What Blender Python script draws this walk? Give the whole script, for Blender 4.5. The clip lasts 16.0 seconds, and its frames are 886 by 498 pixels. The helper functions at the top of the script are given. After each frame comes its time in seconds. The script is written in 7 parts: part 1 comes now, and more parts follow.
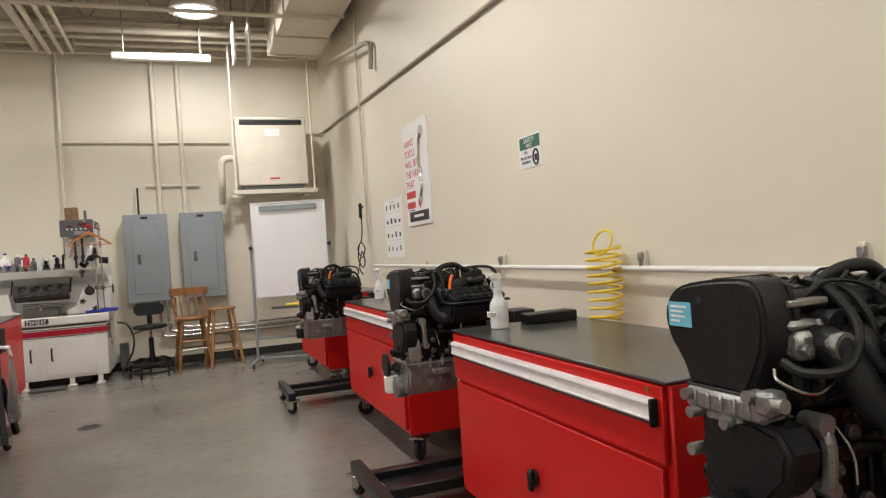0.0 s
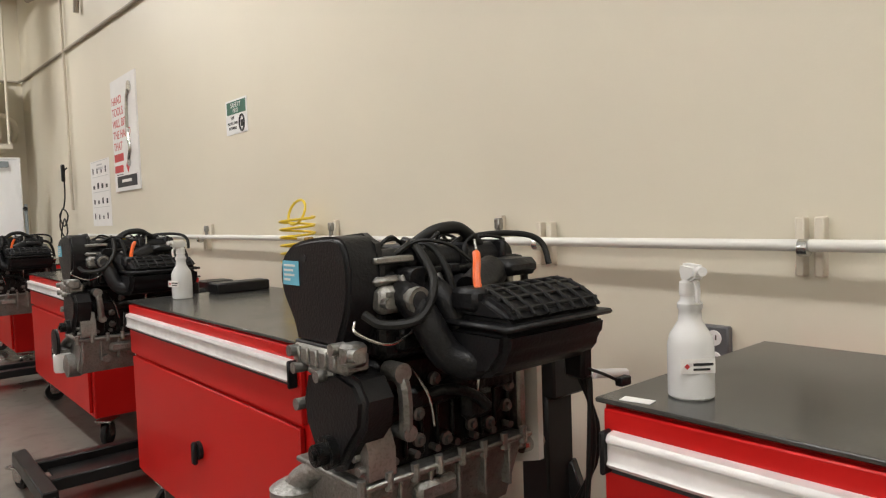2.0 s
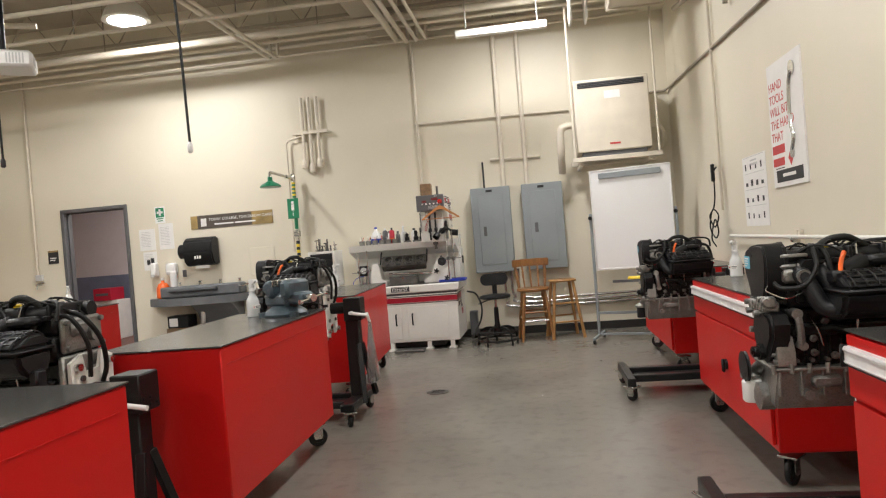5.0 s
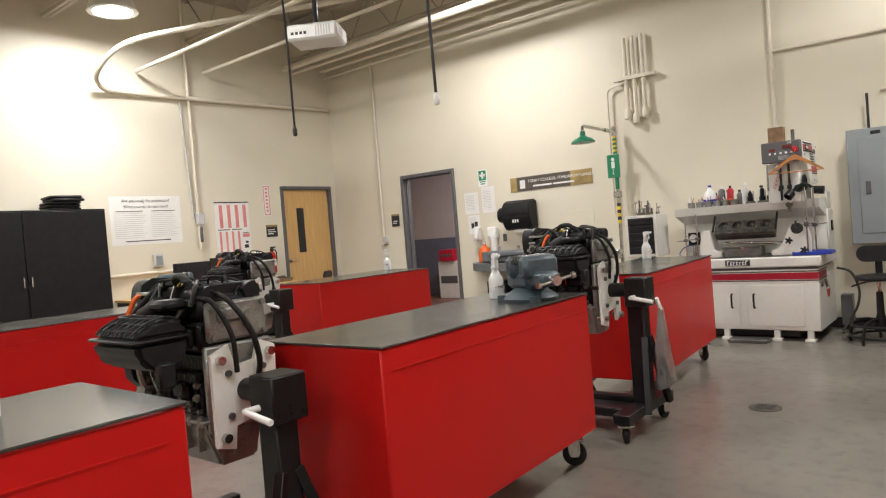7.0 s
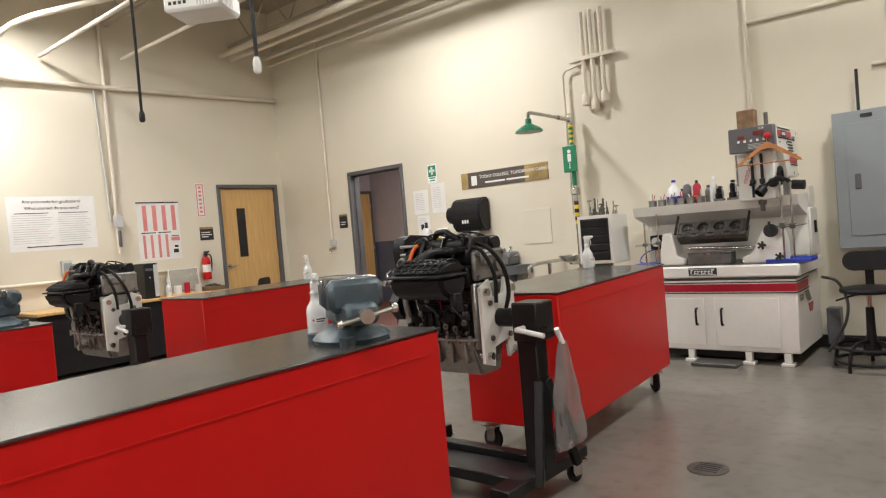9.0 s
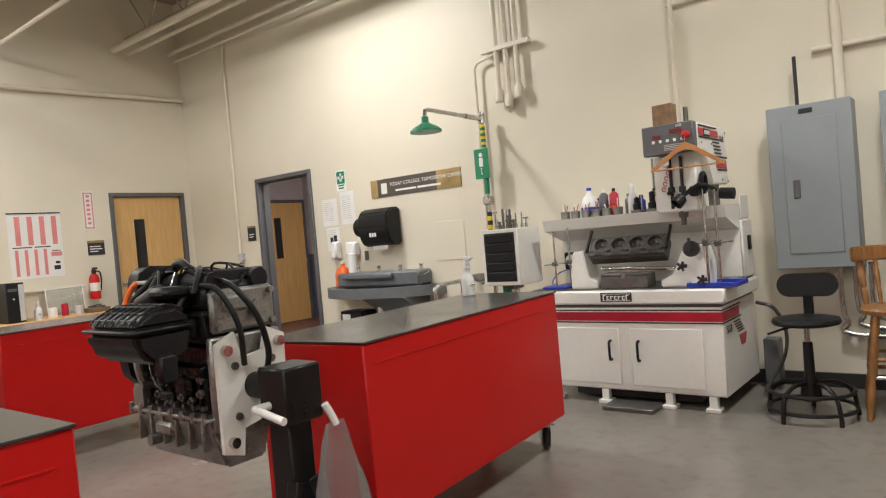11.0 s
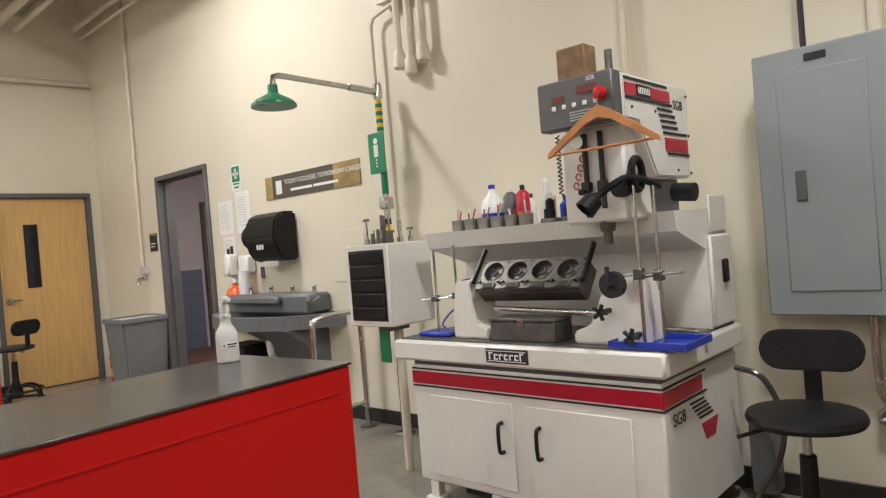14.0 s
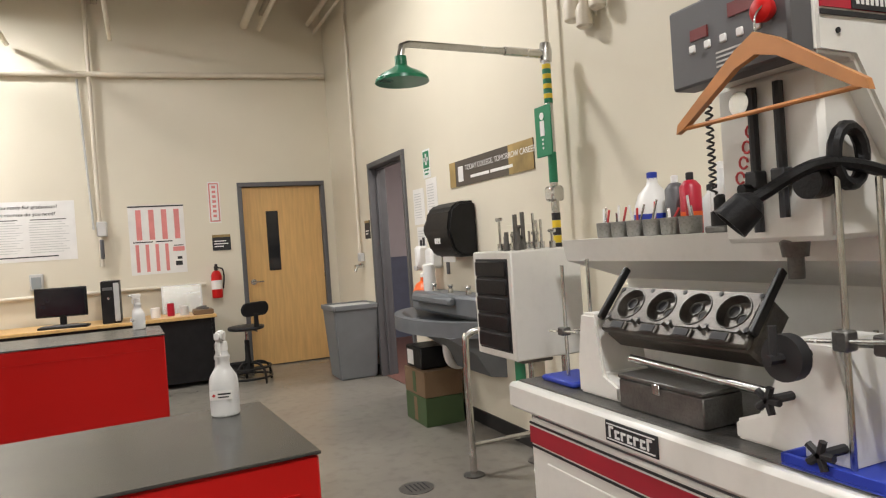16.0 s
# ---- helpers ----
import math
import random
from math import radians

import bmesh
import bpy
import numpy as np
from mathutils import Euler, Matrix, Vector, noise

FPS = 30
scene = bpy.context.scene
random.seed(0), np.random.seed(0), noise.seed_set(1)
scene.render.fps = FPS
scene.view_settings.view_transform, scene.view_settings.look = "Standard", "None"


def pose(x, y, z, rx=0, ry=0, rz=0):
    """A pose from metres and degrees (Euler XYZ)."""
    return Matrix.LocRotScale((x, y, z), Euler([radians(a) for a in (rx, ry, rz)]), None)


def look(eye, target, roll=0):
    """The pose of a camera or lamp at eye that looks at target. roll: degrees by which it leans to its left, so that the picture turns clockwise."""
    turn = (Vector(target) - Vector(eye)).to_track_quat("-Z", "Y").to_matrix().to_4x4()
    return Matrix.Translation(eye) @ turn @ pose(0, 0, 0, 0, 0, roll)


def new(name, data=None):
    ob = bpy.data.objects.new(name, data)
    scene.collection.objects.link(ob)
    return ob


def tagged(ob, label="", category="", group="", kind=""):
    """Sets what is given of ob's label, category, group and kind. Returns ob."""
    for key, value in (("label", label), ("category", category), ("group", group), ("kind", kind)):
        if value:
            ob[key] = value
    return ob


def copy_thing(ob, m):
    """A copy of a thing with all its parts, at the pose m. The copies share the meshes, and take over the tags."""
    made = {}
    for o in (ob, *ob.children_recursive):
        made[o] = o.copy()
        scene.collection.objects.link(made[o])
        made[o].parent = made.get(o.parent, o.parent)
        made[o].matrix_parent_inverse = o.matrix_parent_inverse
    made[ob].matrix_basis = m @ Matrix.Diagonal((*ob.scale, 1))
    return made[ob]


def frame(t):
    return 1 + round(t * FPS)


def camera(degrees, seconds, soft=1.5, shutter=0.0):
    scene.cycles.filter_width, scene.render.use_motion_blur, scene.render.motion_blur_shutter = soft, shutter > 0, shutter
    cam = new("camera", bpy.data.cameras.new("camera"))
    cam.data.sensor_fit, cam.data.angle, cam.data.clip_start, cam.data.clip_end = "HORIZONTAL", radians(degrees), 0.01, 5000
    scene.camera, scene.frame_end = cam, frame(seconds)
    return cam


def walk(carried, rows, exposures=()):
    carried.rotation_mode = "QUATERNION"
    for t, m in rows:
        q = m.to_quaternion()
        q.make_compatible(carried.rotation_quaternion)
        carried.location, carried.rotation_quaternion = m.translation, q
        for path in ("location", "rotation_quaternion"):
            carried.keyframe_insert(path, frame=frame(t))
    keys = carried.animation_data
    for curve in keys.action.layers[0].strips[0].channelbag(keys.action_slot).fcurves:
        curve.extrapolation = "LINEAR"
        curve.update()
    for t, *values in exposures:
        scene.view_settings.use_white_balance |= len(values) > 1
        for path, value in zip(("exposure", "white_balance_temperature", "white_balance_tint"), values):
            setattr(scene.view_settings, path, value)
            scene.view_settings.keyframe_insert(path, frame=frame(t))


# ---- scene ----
cam = camera(66.4, 16.0, soft=1.2)
PATH = [
    (0, (0.132, 0.157, 1.243), (0.834, 2.029, 1.241), -3.9),
    (0.5, (0.209, 0.127, 1.238), (1.261, 1.827, 1.176), -3.5),
    (1, (0.292, 0.086, 1.23), (1.503, 1.676, 1.153), -4.2),
    (1.5, (0.363, 0.05, 1.213), (1.632, 1.593, 1.127), -3.5),
    (2, (0.38, 0.029, 1.188), (1.682, 1.543, 1.086), -2.0),
    (2.5, (0.376, 0.032, 1.186), (1.615, 1.596, 1.039), -1.5),
    (3, (0.363, 0.073, 1.207), (1.44, 1.751, 1.054), -1.2),
    (3.5, (0.324, 0.179, 1.222), (1.043, 2.041, 1.089), -1.6),
    (4, (0.276, 0.34, 1.228), (0.621, 2.308, 1.144), -2.3),
    (4.5, (0.246, 0.489, 1.24), (0.295, 2.488, 1.188), -3.5),
    (5, (0.278, 0.654, 1.252), (-0.016, 2.632, 1.235), -4.6),
    (5.2, (0.289, 0.756, 1.265), (-0.202, 2.695, 1.255), -4.4),
    (7.3, (0.475, 2.015, 1.239), (-0.808, 3.549, 1.189), -4.3),
    (7.5, (0.454, 2.152, 1.219), (-0.832, 3.684, 1.168), -4.1),
    (8, (0.446, 2.462, 1.239), (-0.787, 4.035, 1.164), -4.6),
    (8.5, (0.472, 2.779, 1.247), (-0.852, 4.277, 1.194), -5.4),
    (9, (0.467, 3.073, 1.238), (-0.82, 4.603, 1.187), -4.8),
    (9.5, (0.452, 3.357, 1.246), (-0.74, 4.962, 1.196), -4.2),
    (12, (0.547, 4.968, 1.248), (-0.738, 6.5, 1.217), -5.2),
    (12.5, (0.463, 5.315, 1.256), (-0.82, 6.848, 1.219), -5.0),
    (13, (0.422, 5.648, 1.248), (-0.816, 7.218, 1.216), -4.8),
    (13.5, (0.402, 5.955, 1.24), (-0.935, 7.442, 1.225), -4.9),
    (14, (0.326, 6.272, 1.249), (-1.023, 7.748, 1.23), -4.7),
    (14.5, (0.285, 6.581, 1.254), (-1.048, 8.071, 1.229), -5.1),
    (15, (0.285, 6.901, 1.281), (-1.249, 8.184, 1.254), -4.9),
    (15.5, (0.206, 7.159, 1.282), (-1.464, 8.259, 1.257), -3.9),
    (16, (0.086, 7.356, 1.33), (-1.746, 8.157, 1.306), -3.9),
]
walk(cam, [(t, look(eye, target, roll)) for t, eye, target, roll in PATH], [(0, -0.08), (2.6, -0.08), (3.5, 0.0), (5, 0.03), (7.3, 0.08), (9.7, 0.08), (12, 0.05), (16, 0.02)])

# world and lamps
world = bpy.data.worlds.new("world")
scene.world = world
world.use_nodes = True
world.node_tree.nodes["Background"].inputs[0].default_value = (1.0, 0.9, 0.75, 1)
world.node_tree.nodes["Background"].inputs[1].default_value = 0.02
XR, XL, YE, YB, ZC = 1.96, -8.03, 9.485, -3.2, 4.75     # the room's walls and deck
LAMPS = [(0.35, 3.4, 3.92), (0.35, -0.8, 3.92), (-3.8, 3.6, 3.92), (-3.8, -0.8, 3.92), (-6.85, 1.2, 3.92)]
HIGH_BAYS = [(0.35, 7.9, 3.98), (-4.3, 7.95, 4.12), (-7.0, 5.5, 3.98)]
LAMP_POWER = 53.0
LAMP_TINT = (1.0, 0.975, 0.965)


# ---- materials
def material(name, base, rough=0.5, metal=0.0, vary=0.12, scale=6.0, bump=0.0, bump_scale=60.0, second=None, dirt=0.0, random_tone=0.0, coat=0.0, stretch=(1, 1, 1)):
    m = bpy.data.materials.new(name)
    m.use_nodes = True
    nt = m.node_tree
    b = nt.nodes["Principled BSDF"]
    b.inputs["Roughness"].default_value = rough
    b.inputs["Metallic"].default_value = metal
    b.inputs["Coat Weight"].default_value = coat
    tc = nt.nodes.new("ShaderNodeTexCoord")
    mp = nt.nodes.new("ShaderNodeMapping")
    mp.inputs["Scale"].default_value = stretch
    nt.links.new(tc.outputs["Object"], mp.inputs[0])
    n1 = nt.nodes.new("ShaderNodeTexNoise")
    n1.inputs["Scale"].default_value = scale
    n1.inputs["Detail"].default_value = 6
    nt.links.new(mp.outputs[0], n1.inputs["Vector"])
    ramp = nt.nodes.new("ShaderNodeValToRGB")
    lo = second or tuple(c * (1 - vary) for c in base)
    hi = tuple(min(1, c * (1 + vary * 0.5)) for c in base)
    ramp.color_ramp.elements[0].position, ramp.color_ramp.elements[1].position = 0.3, 0.7
    ramp.color_ramp.elements[0].color = (*lo, 1)
    ramp.color_ramp.elements[1].color = (*hi, 1)
    nt.links.new(n1.outputs["Fac"], ramp.inputs[0])
    out = ramp.outputs[0]
    if dirt:
        n2 = nt.nodes.new("ShaderNodeTexNoise")
        n2.inputs["Scale"].default_value = scale * 9
        n2.inputs["Detail"].default_value = 8
        nt.links.new(mp.outputs[0], n2.inputs["Vector"])
        r2 = nt.nodes.new("ShaderNodeMapRange")
        r2.inputs[1].default_value, r2.inputs[2].default_value = 0.5, 0.75
        r2.inputs[3].default_value, r2.inputs[4].default_value = 0.0, dirt
        nt.links.new(n2.outputs["Fac"], r2.inputs[0])
        mix = nt.nodes.new("ShaderNodeMixRGB")
        mix.inputs[2].default_value = (base[0] * 0.35, base[1] * 0.33, base[2] * 0.3, 1)
        nt.links.new(r2.outputs[0], mix.inputs[0])
        nt.links.new(out, mix.inputs[1])
        out = mix.outputs[0]
    nt.links.new(out, b.inputs["Base Color"])
    rr = nt.nodes.new("ShaderNodeMapRange")
    rr.inputs[3].default_value, rr.inputs[4].default_value = max(0.03, rough - 0.08), min(1, rough + 0.08)
    nt.links.new(n1.outputs["Fac"], rr.inputs[0])
    nt.links.new(rr.outputs[0], b.inputs["Roughness"])
    if bump:
        n3 = nt.nodes.new("ShaderNodeTexNoise")
        n3.inputs["Scale"].default_value = bump_scale
        n3.inputs["Detail"].default_value = 4
        nt.links.new(mp.outputs[0], n3.inputs["Vector"])
        bp = nt.nodes.new("ShaderNodeBump")
        bp.inputs["Strength"].default_value = bump
        bp.inputs["Distance"].default_value = 0.01
        nt.links.new(n3.outputs["Fac"], bp.inputs["Height"])
        nt.links.new(bp.outputs[0], b.inputs["Normal"])
    return m


def glowing(name, colour, strength):
    m = material(name, (0.8, 0.8, 0.78), 0.4)
    b = m.node_tree.nodes["Principled BSDF"]
    b.inputs["Emission Color"].default_value = (*colour, 1)
    b.inputs["Emission Strength"].default_value = strength
    return m


WALL = material("wall_paint", (0.715, 0.665, 0.54), 0.5, vary=0.05, scale=0.9, bump=0.035, bump_scale=120)
PIPE_PAINT = material("painted_pipe", (0.70, 0.64, 0.53), 0.45, vary=0.08, scale=5)
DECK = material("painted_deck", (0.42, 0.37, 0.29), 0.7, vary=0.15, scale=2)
FLOOR = material("sealed_concrete", (0.218, 0.202, 0.174), 0.24, vary=0.16, scale=1.3, dirt=0.25, bump=0.05, bump_scale=30)
BASE = material("black_cove_base", (0.02, 0.019, 0.018), 0.5)
RED = material("red_enamel", (0.53, 0.009, 0.008), 0.36, vary=0.05, scale=2, bump=0.012, bump_scale=200)
RED_DARK = material("red_gap", (0.12, 0.006, 0.005), 0.6)
MAT_TOP = material("worn_steel_top", (0.055, 0.054, 0.050), 0.22, vary=0.25, scale=4, dirt=0.35, bump=0.03, bump_scale=150)
ALU = material("brushed_aluminium", (0.84, 0.84, 0.83), 0.4, 0.35, vary=0.1, scale=20)
CAST = material("cast_aluminium", (0.33, 0.325, 0.305), 0.46, 0.85, vary=0.25, scale=14, dirt=0.5, bump=0.35, bump_scale=80)
STEEL = material("bright_steel", (0.6, 0.6, 0.58), 0.25, 1.0, vary=0.15, scale=12)
IRON = material("grey_iron", (0.17, 0.165, 0.155), 0.42, 0.7, vary=0.3, scale=15, dirt=0.4, bump=0.2, bump_scale=90)
BLACK = material("black_plastic", (0.010, 0.010, 0.011), 0.42, vary=0.3, scale=12, bump=0.15, bump_scale=140)
BLOCK = material("oily_engine_block", (0.010, 0.010, 0.010), 0.3, 0.2, vary=0.5, scale=18, bump=0.6, bump_scale=50)
RUBBER = material("black_rubber", (0.013, 0.013, 0.012), 0.5, vary=0.3, scale=10)
STAND = material("black_paint", (0.012, 0.012, 0.012), 0.35, vary=0.3, scale=8, dirt=0.3)
WHITE = material("white_enamel", (0.78, 0.77, 0.72), 0.35, vary=0.05, scale=3, dirt=0.06, bump=0.02)
WHITEP = material("white_plastic", (0.82, 0.82, 0.8), 0.35, vary=0.04)
BOARD = material("whiteboard_face", (0.84, 0.85, 0.85), 0.2, vary=0.03, scale=2)
PAPER = material("paper", (0.80, 0.79, 0.76), 0.7, vary=0.05, scale=8)
GREY = material("grey_panel_paint", (0.26, 0.29, 0.30), 0.42, vary=0.07, scale=3, bump=0.02)
DARKGREY = material("dark_grey_paint", (0.105, 0.105, 0.11), 0.45, vary=0.1, scale=5)
STONE = material("grey_washbasin_stone", (0.14, 0.15, 0.16), 0.45, vary=0.12, scale=12)
BIN = material("grey_bin_plastic", (0.17, 0.18, 0.185), 0.5, vary=0.1)
OAK = material("birch_door_veneer", (0.66, 0.41, 0.16), 0.38, vary=0.14, scale=3.5, stretch=(9, 9, 0.7))
WOOD = material("varnished_wood", (0.30, 0.14, 0.045), 0.35, vary=0.35, scale=8, stretch=(6, 6, 1))
PINE = material("stool_wood", (0.42, 0.22, 0.075), 0.42, vary=0.3, scale=8, stretch=(6, 6, 1))
HANGER = material("hanger_wood", (0.52, 0.22, 0.07), 0.35, vary=0.2, scale=9)
BLOCKWOOD = material("rough_block", (0.24, 0.14, 0.07), 0.7, vary=0.4, scale=20, bump=0.2)
YELLOW = material("yellow_hose", (0.80, 0.58, 0.03), 0.35)
GREEN = material("green_enamel", (0.01, 0.19, 0.09), 0.3)
SIGN_GREEN = material("green_sign", (0.012, 0.22, 0.10), 0.4)
TEAL = material("teal_sign", (0.03, 0.15, 0.10), 0.4)
BLUE = material("blue_plastic", (0.02, 0.05, 0.42), 0.4)
CYAN = material("blue_sticker", (0.16, 0.52, 0.68), 0.5)
VISE = material("blue_grey_vise", (0.075, 0.105, 0.125), 0.36, 0.2, vary=0.25, scale=14, dirt=0.3, bump=0.2)
ORANGE = material("orange_plastic", (0.85, 0.14, 0.02), 0.35)
CRIMSON = material("crimson_stripe", (0.46, 0.012, 0.035), 0.35)
INK = material("black_ink", (0.02, 0.02, 0.022), 0.6)
INK_RED = material("red_ink", (0.55, 0.05, 0.05), 0.6)
PINK = material("pink_print", (0.72, 0.25, 0.24), 0.6)
INK_GREY = material("grey_print", (0.55, 0.55, 0.54), 0.7)
GOLD = material("gold_banner", (0.36, 0.25, 0.09), 0.5, vary=0.5, scale=5)
BROWN = material("brown_banner", (0.085, 0.07, 0.055), 0.5)
LILAC = material("hall_wall", (0.52, 0.48, 0.51), 0.6, vary=0.05)
WAINSCOT = material("hall_wainscot", (0.13, 0.15, 0.22), 0.6)
HALLFLOOR = material("hall_floor", (0.16, 0.075, 0.06), 0.5)
SCREEN = material("dark_screen", (0.012, 0.013, 0.016), 0.12)
CARD = material("brown_carton", (0.17, 0.105, 0.055), 0.8)
CARD_G = material("green_carton", (0.05, 0.085, 0.03), 0.8)
TUBE = glowing("fluorescent_tube", (1.0, 0.98, 0.96), 26.0)
LED_RED = material("red_digits", (0.16, 0.012, 0.012), 0.3)
CLEAR = material("milky_bottle", (0.80, 0.81, 0.80), 0.25, vary=0.03)
CLEAR.node_tree.nodes["Principled BSDF"].inputs["Transmission Weight"].default_value = 0.12
LIQUID = material("dim_liquid", (0.62, 0.65, 0.66), 0.2, vary=0.03)
BAG = material("clear_bag", (0.7, 0.7, 0.7), 0.2)
BAG.node_tree.nodes["Principled BSDF"].inputs["Transmission Weight"].default_value = 0.85
GLASS = material("door_glass", (0.02, 0.02, 0.022), 0.08)
MACHINED = material("machined_iron", (0.115, 0.105, 0.092), 0.38, 0.6, vary=0.3, scale=14, dirt=0.45, bump=0.1, bump_scale=90)
BRASS = material("brass", (0.55, 0.38, 0.13), 0.35, 1.0)


for dull in (BLACK, BLOCK, RUBBER, STAND, RED):
    dull.node_tree.nodes["Principled BSDF"].inputs["Specular IOR Level"].default_value = 0.28


# ---- mesh helpers
def add(bm, geo, m=None, smooth=False):
    if m is not None:
        bmesh.ops.transform(bm, matrix=m, verts=geo)
    return geo


def box(bm, a, b, bev=0.0, m=None, seg=1):
    lo = [min(p, q) for p, q in zip(a, b)]
    hi = [max(p, q) for p, q in zip(a, b)]
    vs = bmesh.ops.create_cube(bm, size=1)["verts"]
    for v in vs:
        v.co = Vector([(l + h) / 2 + c * (h - l) for l, h, c in zip(lo, hi, v.co)])
    if bev:
        es = list({e for v in vs for e in v.link_edges})
        r = bmesh.ops.bevel(bm, geom=es, offset=min(bev, 0.45 * min(h - l for l, h in zip(lo, hi))), segments=seg, affect="EDGES", profile=0.5)
        vs = list({v for f in r["faces"] for v in f.verts} | {v for v in vs if v.is_valid})
    return add(bm, vs, m)


def frame_of(p, q):
    d = Vector(q) - Vector(p)
    return Matrix.Translation(Vector(p)) @ d.to_track_quat("Z", "Y").to_matrix().to_4x4(), d.length


def cyl(bm, p, q, r, r2=None, n=16, caps=True):
    m, d = frame_of(p, q)
    r2 = r if r2 is None else r2
    vs = bmesh.ops.create_cone(bm, cap_ends=caps, segments=n, radius1=r, radius2=max(r2, 0.0005), depth=d)["verts"]
    bmesh.ops.transform(bm, matrix=m @ Matrix.Translation((0, 0, d / 2)), verts=vs)
    return vs


def lathe(bm, prof, n=20, m=None):
    rings = []
    for r, z in prof:
        rings.append([bm.verts.new((r * math.cos(2 * math.pi * i / n), r * math.sin(2 * math.pi * i / n), z)) for i in range(n)])
    for a, b in zip(rings, rings[1:]):
        for i in range(n):
            bm.faces.new((a[i], a[(i + 1) % n], b[(i + 1) % n], b[i]))
    bm.faces.new(rings[0][::-1])
    bm.faces.new(rings[-1])
    vs = [v for r in rings for v in r]
    return add(bm, vs, m)


def rounded(pts, steps=4):
    """A smooth line through the points (Catmull-Rom)."""
    ps = [Vector(p) for p in pts]
    ps = [2 * ps[0] - ps[1]] + ps + [2 * ps[-1] - ps[-2]]
    out = []
    for i in range(1, len(ps) - 2):
        a, b, c, d = ps[i - 1:i + 3]
        for k in range(steps):
            t = k / steps
            out.append(0.5 * (2 * b + (c - a) * t + (2 * a - 5 * b + 4 * c - d) * t * t + (3 * b - a - 3 * c + d) * t ** 3))
    return out + [ps[-2]]


def tube(bm, pts, r, n=8, smooth=0):
    pts = rounded(pts, smooth) if smooth else [Vector(p) for p in pts]
    rings = []
    up = Vector((0.123, 0.357, 0.926))
    for i, p in enumerate(pts):
        d = (pts[min(i + 1, len(pts) - 1)] - pts[max(i - 1, 0)]).normalized()
        u = up - d * up.dot(d)
        if u.length < 0.05:
            u = Vector((1, 0, 0)) - d * d.x
        u.normalize()
        up = u
        w = d.cross(u)
        rings.append([bm.verts.new(p + r * (math.cos(2 * math.pi * k / n) * u + math.sin(2 * math.pi * k / n) * w)) for k in range(n)])
    for a, b in zip(rings, rings[1:]):
        for k in range(n):
            bm.faces.new((a[k], a[(k + 1) % n], b[(k + 1) % n], b[k]))
    bm.faces.new(rings[0][::-1])
    bm.faces.new(rings[-1])
    return [v for g in rings for v in g]


def prism(bm, poly, axis, a, b, m=None):
    """A polygon in the plane across axis, drawn out from a to b."""
    def at(p, h):
        return {"x": (h, p[0], p[1]), "y": (p[0], h, p[1]), "z": (p[0], p[1], h)}[axis]
    lo = [bm.verts.new(at(p, a)) for p in poly]
    hi = [bm.verts.new(at(p, b)) for p in poly]
    fs = [bm.faces.new(lo), bm.faces.new(hi[::-1])]
    n = len(poly)
    for i in range(n):
        fs.append(bm.faces.new((lo[(i + 1) % n], lo[i], hi[i], hi[(i + 1) % n])))
    bmesh.ops.recalc_face_normals(bm, faces=fs)
    return add(bm, lo + hi, m)


def part(name, bm, mat, parent=None, label="", flat=False):
    me = bpy.data.meshes.new(name)
    bmesh.ops.recalc_face_normals(bm, faces=bm.faces)
    bm.to_mesh(me)
    bm.free()
    me.materials.append(mat)
    if not flat:
        me.shade_smooth()
        me.set_sharp_from_angle(angle=radians(38))
    ob = new(name, me)
    if parent is not None:
        ob.parent = parent
    return tagged(ob, label)


def made(fn, *args, **kw):
    """A fresh bmesh with one call of fn in it."""
    bm = bmesh.new()
    fn(bm, *args, **kw)
    return bm


def boxes(*items, bev=0.0):
    bm = bmesh.new()
    for a, b in items:
        box(bm, a, b, bev)
    return bm


def thing(name, m, label, category, group="", kind=""):
    ob = new(name)
    ob.empty_display_size = 0.1
    ob.matrix_basis = m
    return tagged(ob, label, category, group, kind)


def solid(name, bm, mat, label, category, kind="structure"):
    return tagged(part(name, bm, mat), label, category, kind=kind)


def writing(words, size, mat, parent, m, name="lettering", align="LEFT", depth=0.0006):
    cu = bpy.data.curves.new("text", "FONT")
    cu.body, cu.size, cu.align_x, cu.extrude = words, size, align, depth
    tmp = new("text", cu)
    me = bpy.data.meshes.new_from_object(tmp.evaluated_get(bpy.context.evaluated_depsgraph_get()))
    bpy.data.objects.remove(tmp)
    bpy.data.curves.remove(cu)
    me.materials.clear()
    me.materials.append(mat)
    ob = new(name, me)
    ob.parent = parent
    ob.matrix_basis = m
    return ob


# a flat sheet on a wall: local x to the right, z up, y out of the wall towards -y
def on_right(y, z):
    return pose(XR, y, z, 0, 0, -90)


def on_end(x, z):
    return pose(x, YE, z)


def on_left(y, z):
    return pose(XL, y, z, 0, 0, 90)


UPRIGHT = pose(0, 0, 0, 90, 0, 0)


def words(text, size, mat, parent, x, z, out=0.006, align="LEFT", name="lettering"):
    return writing(text, size, mat, parent, pose(x, -out, z, 90, 0, 0), name, align)


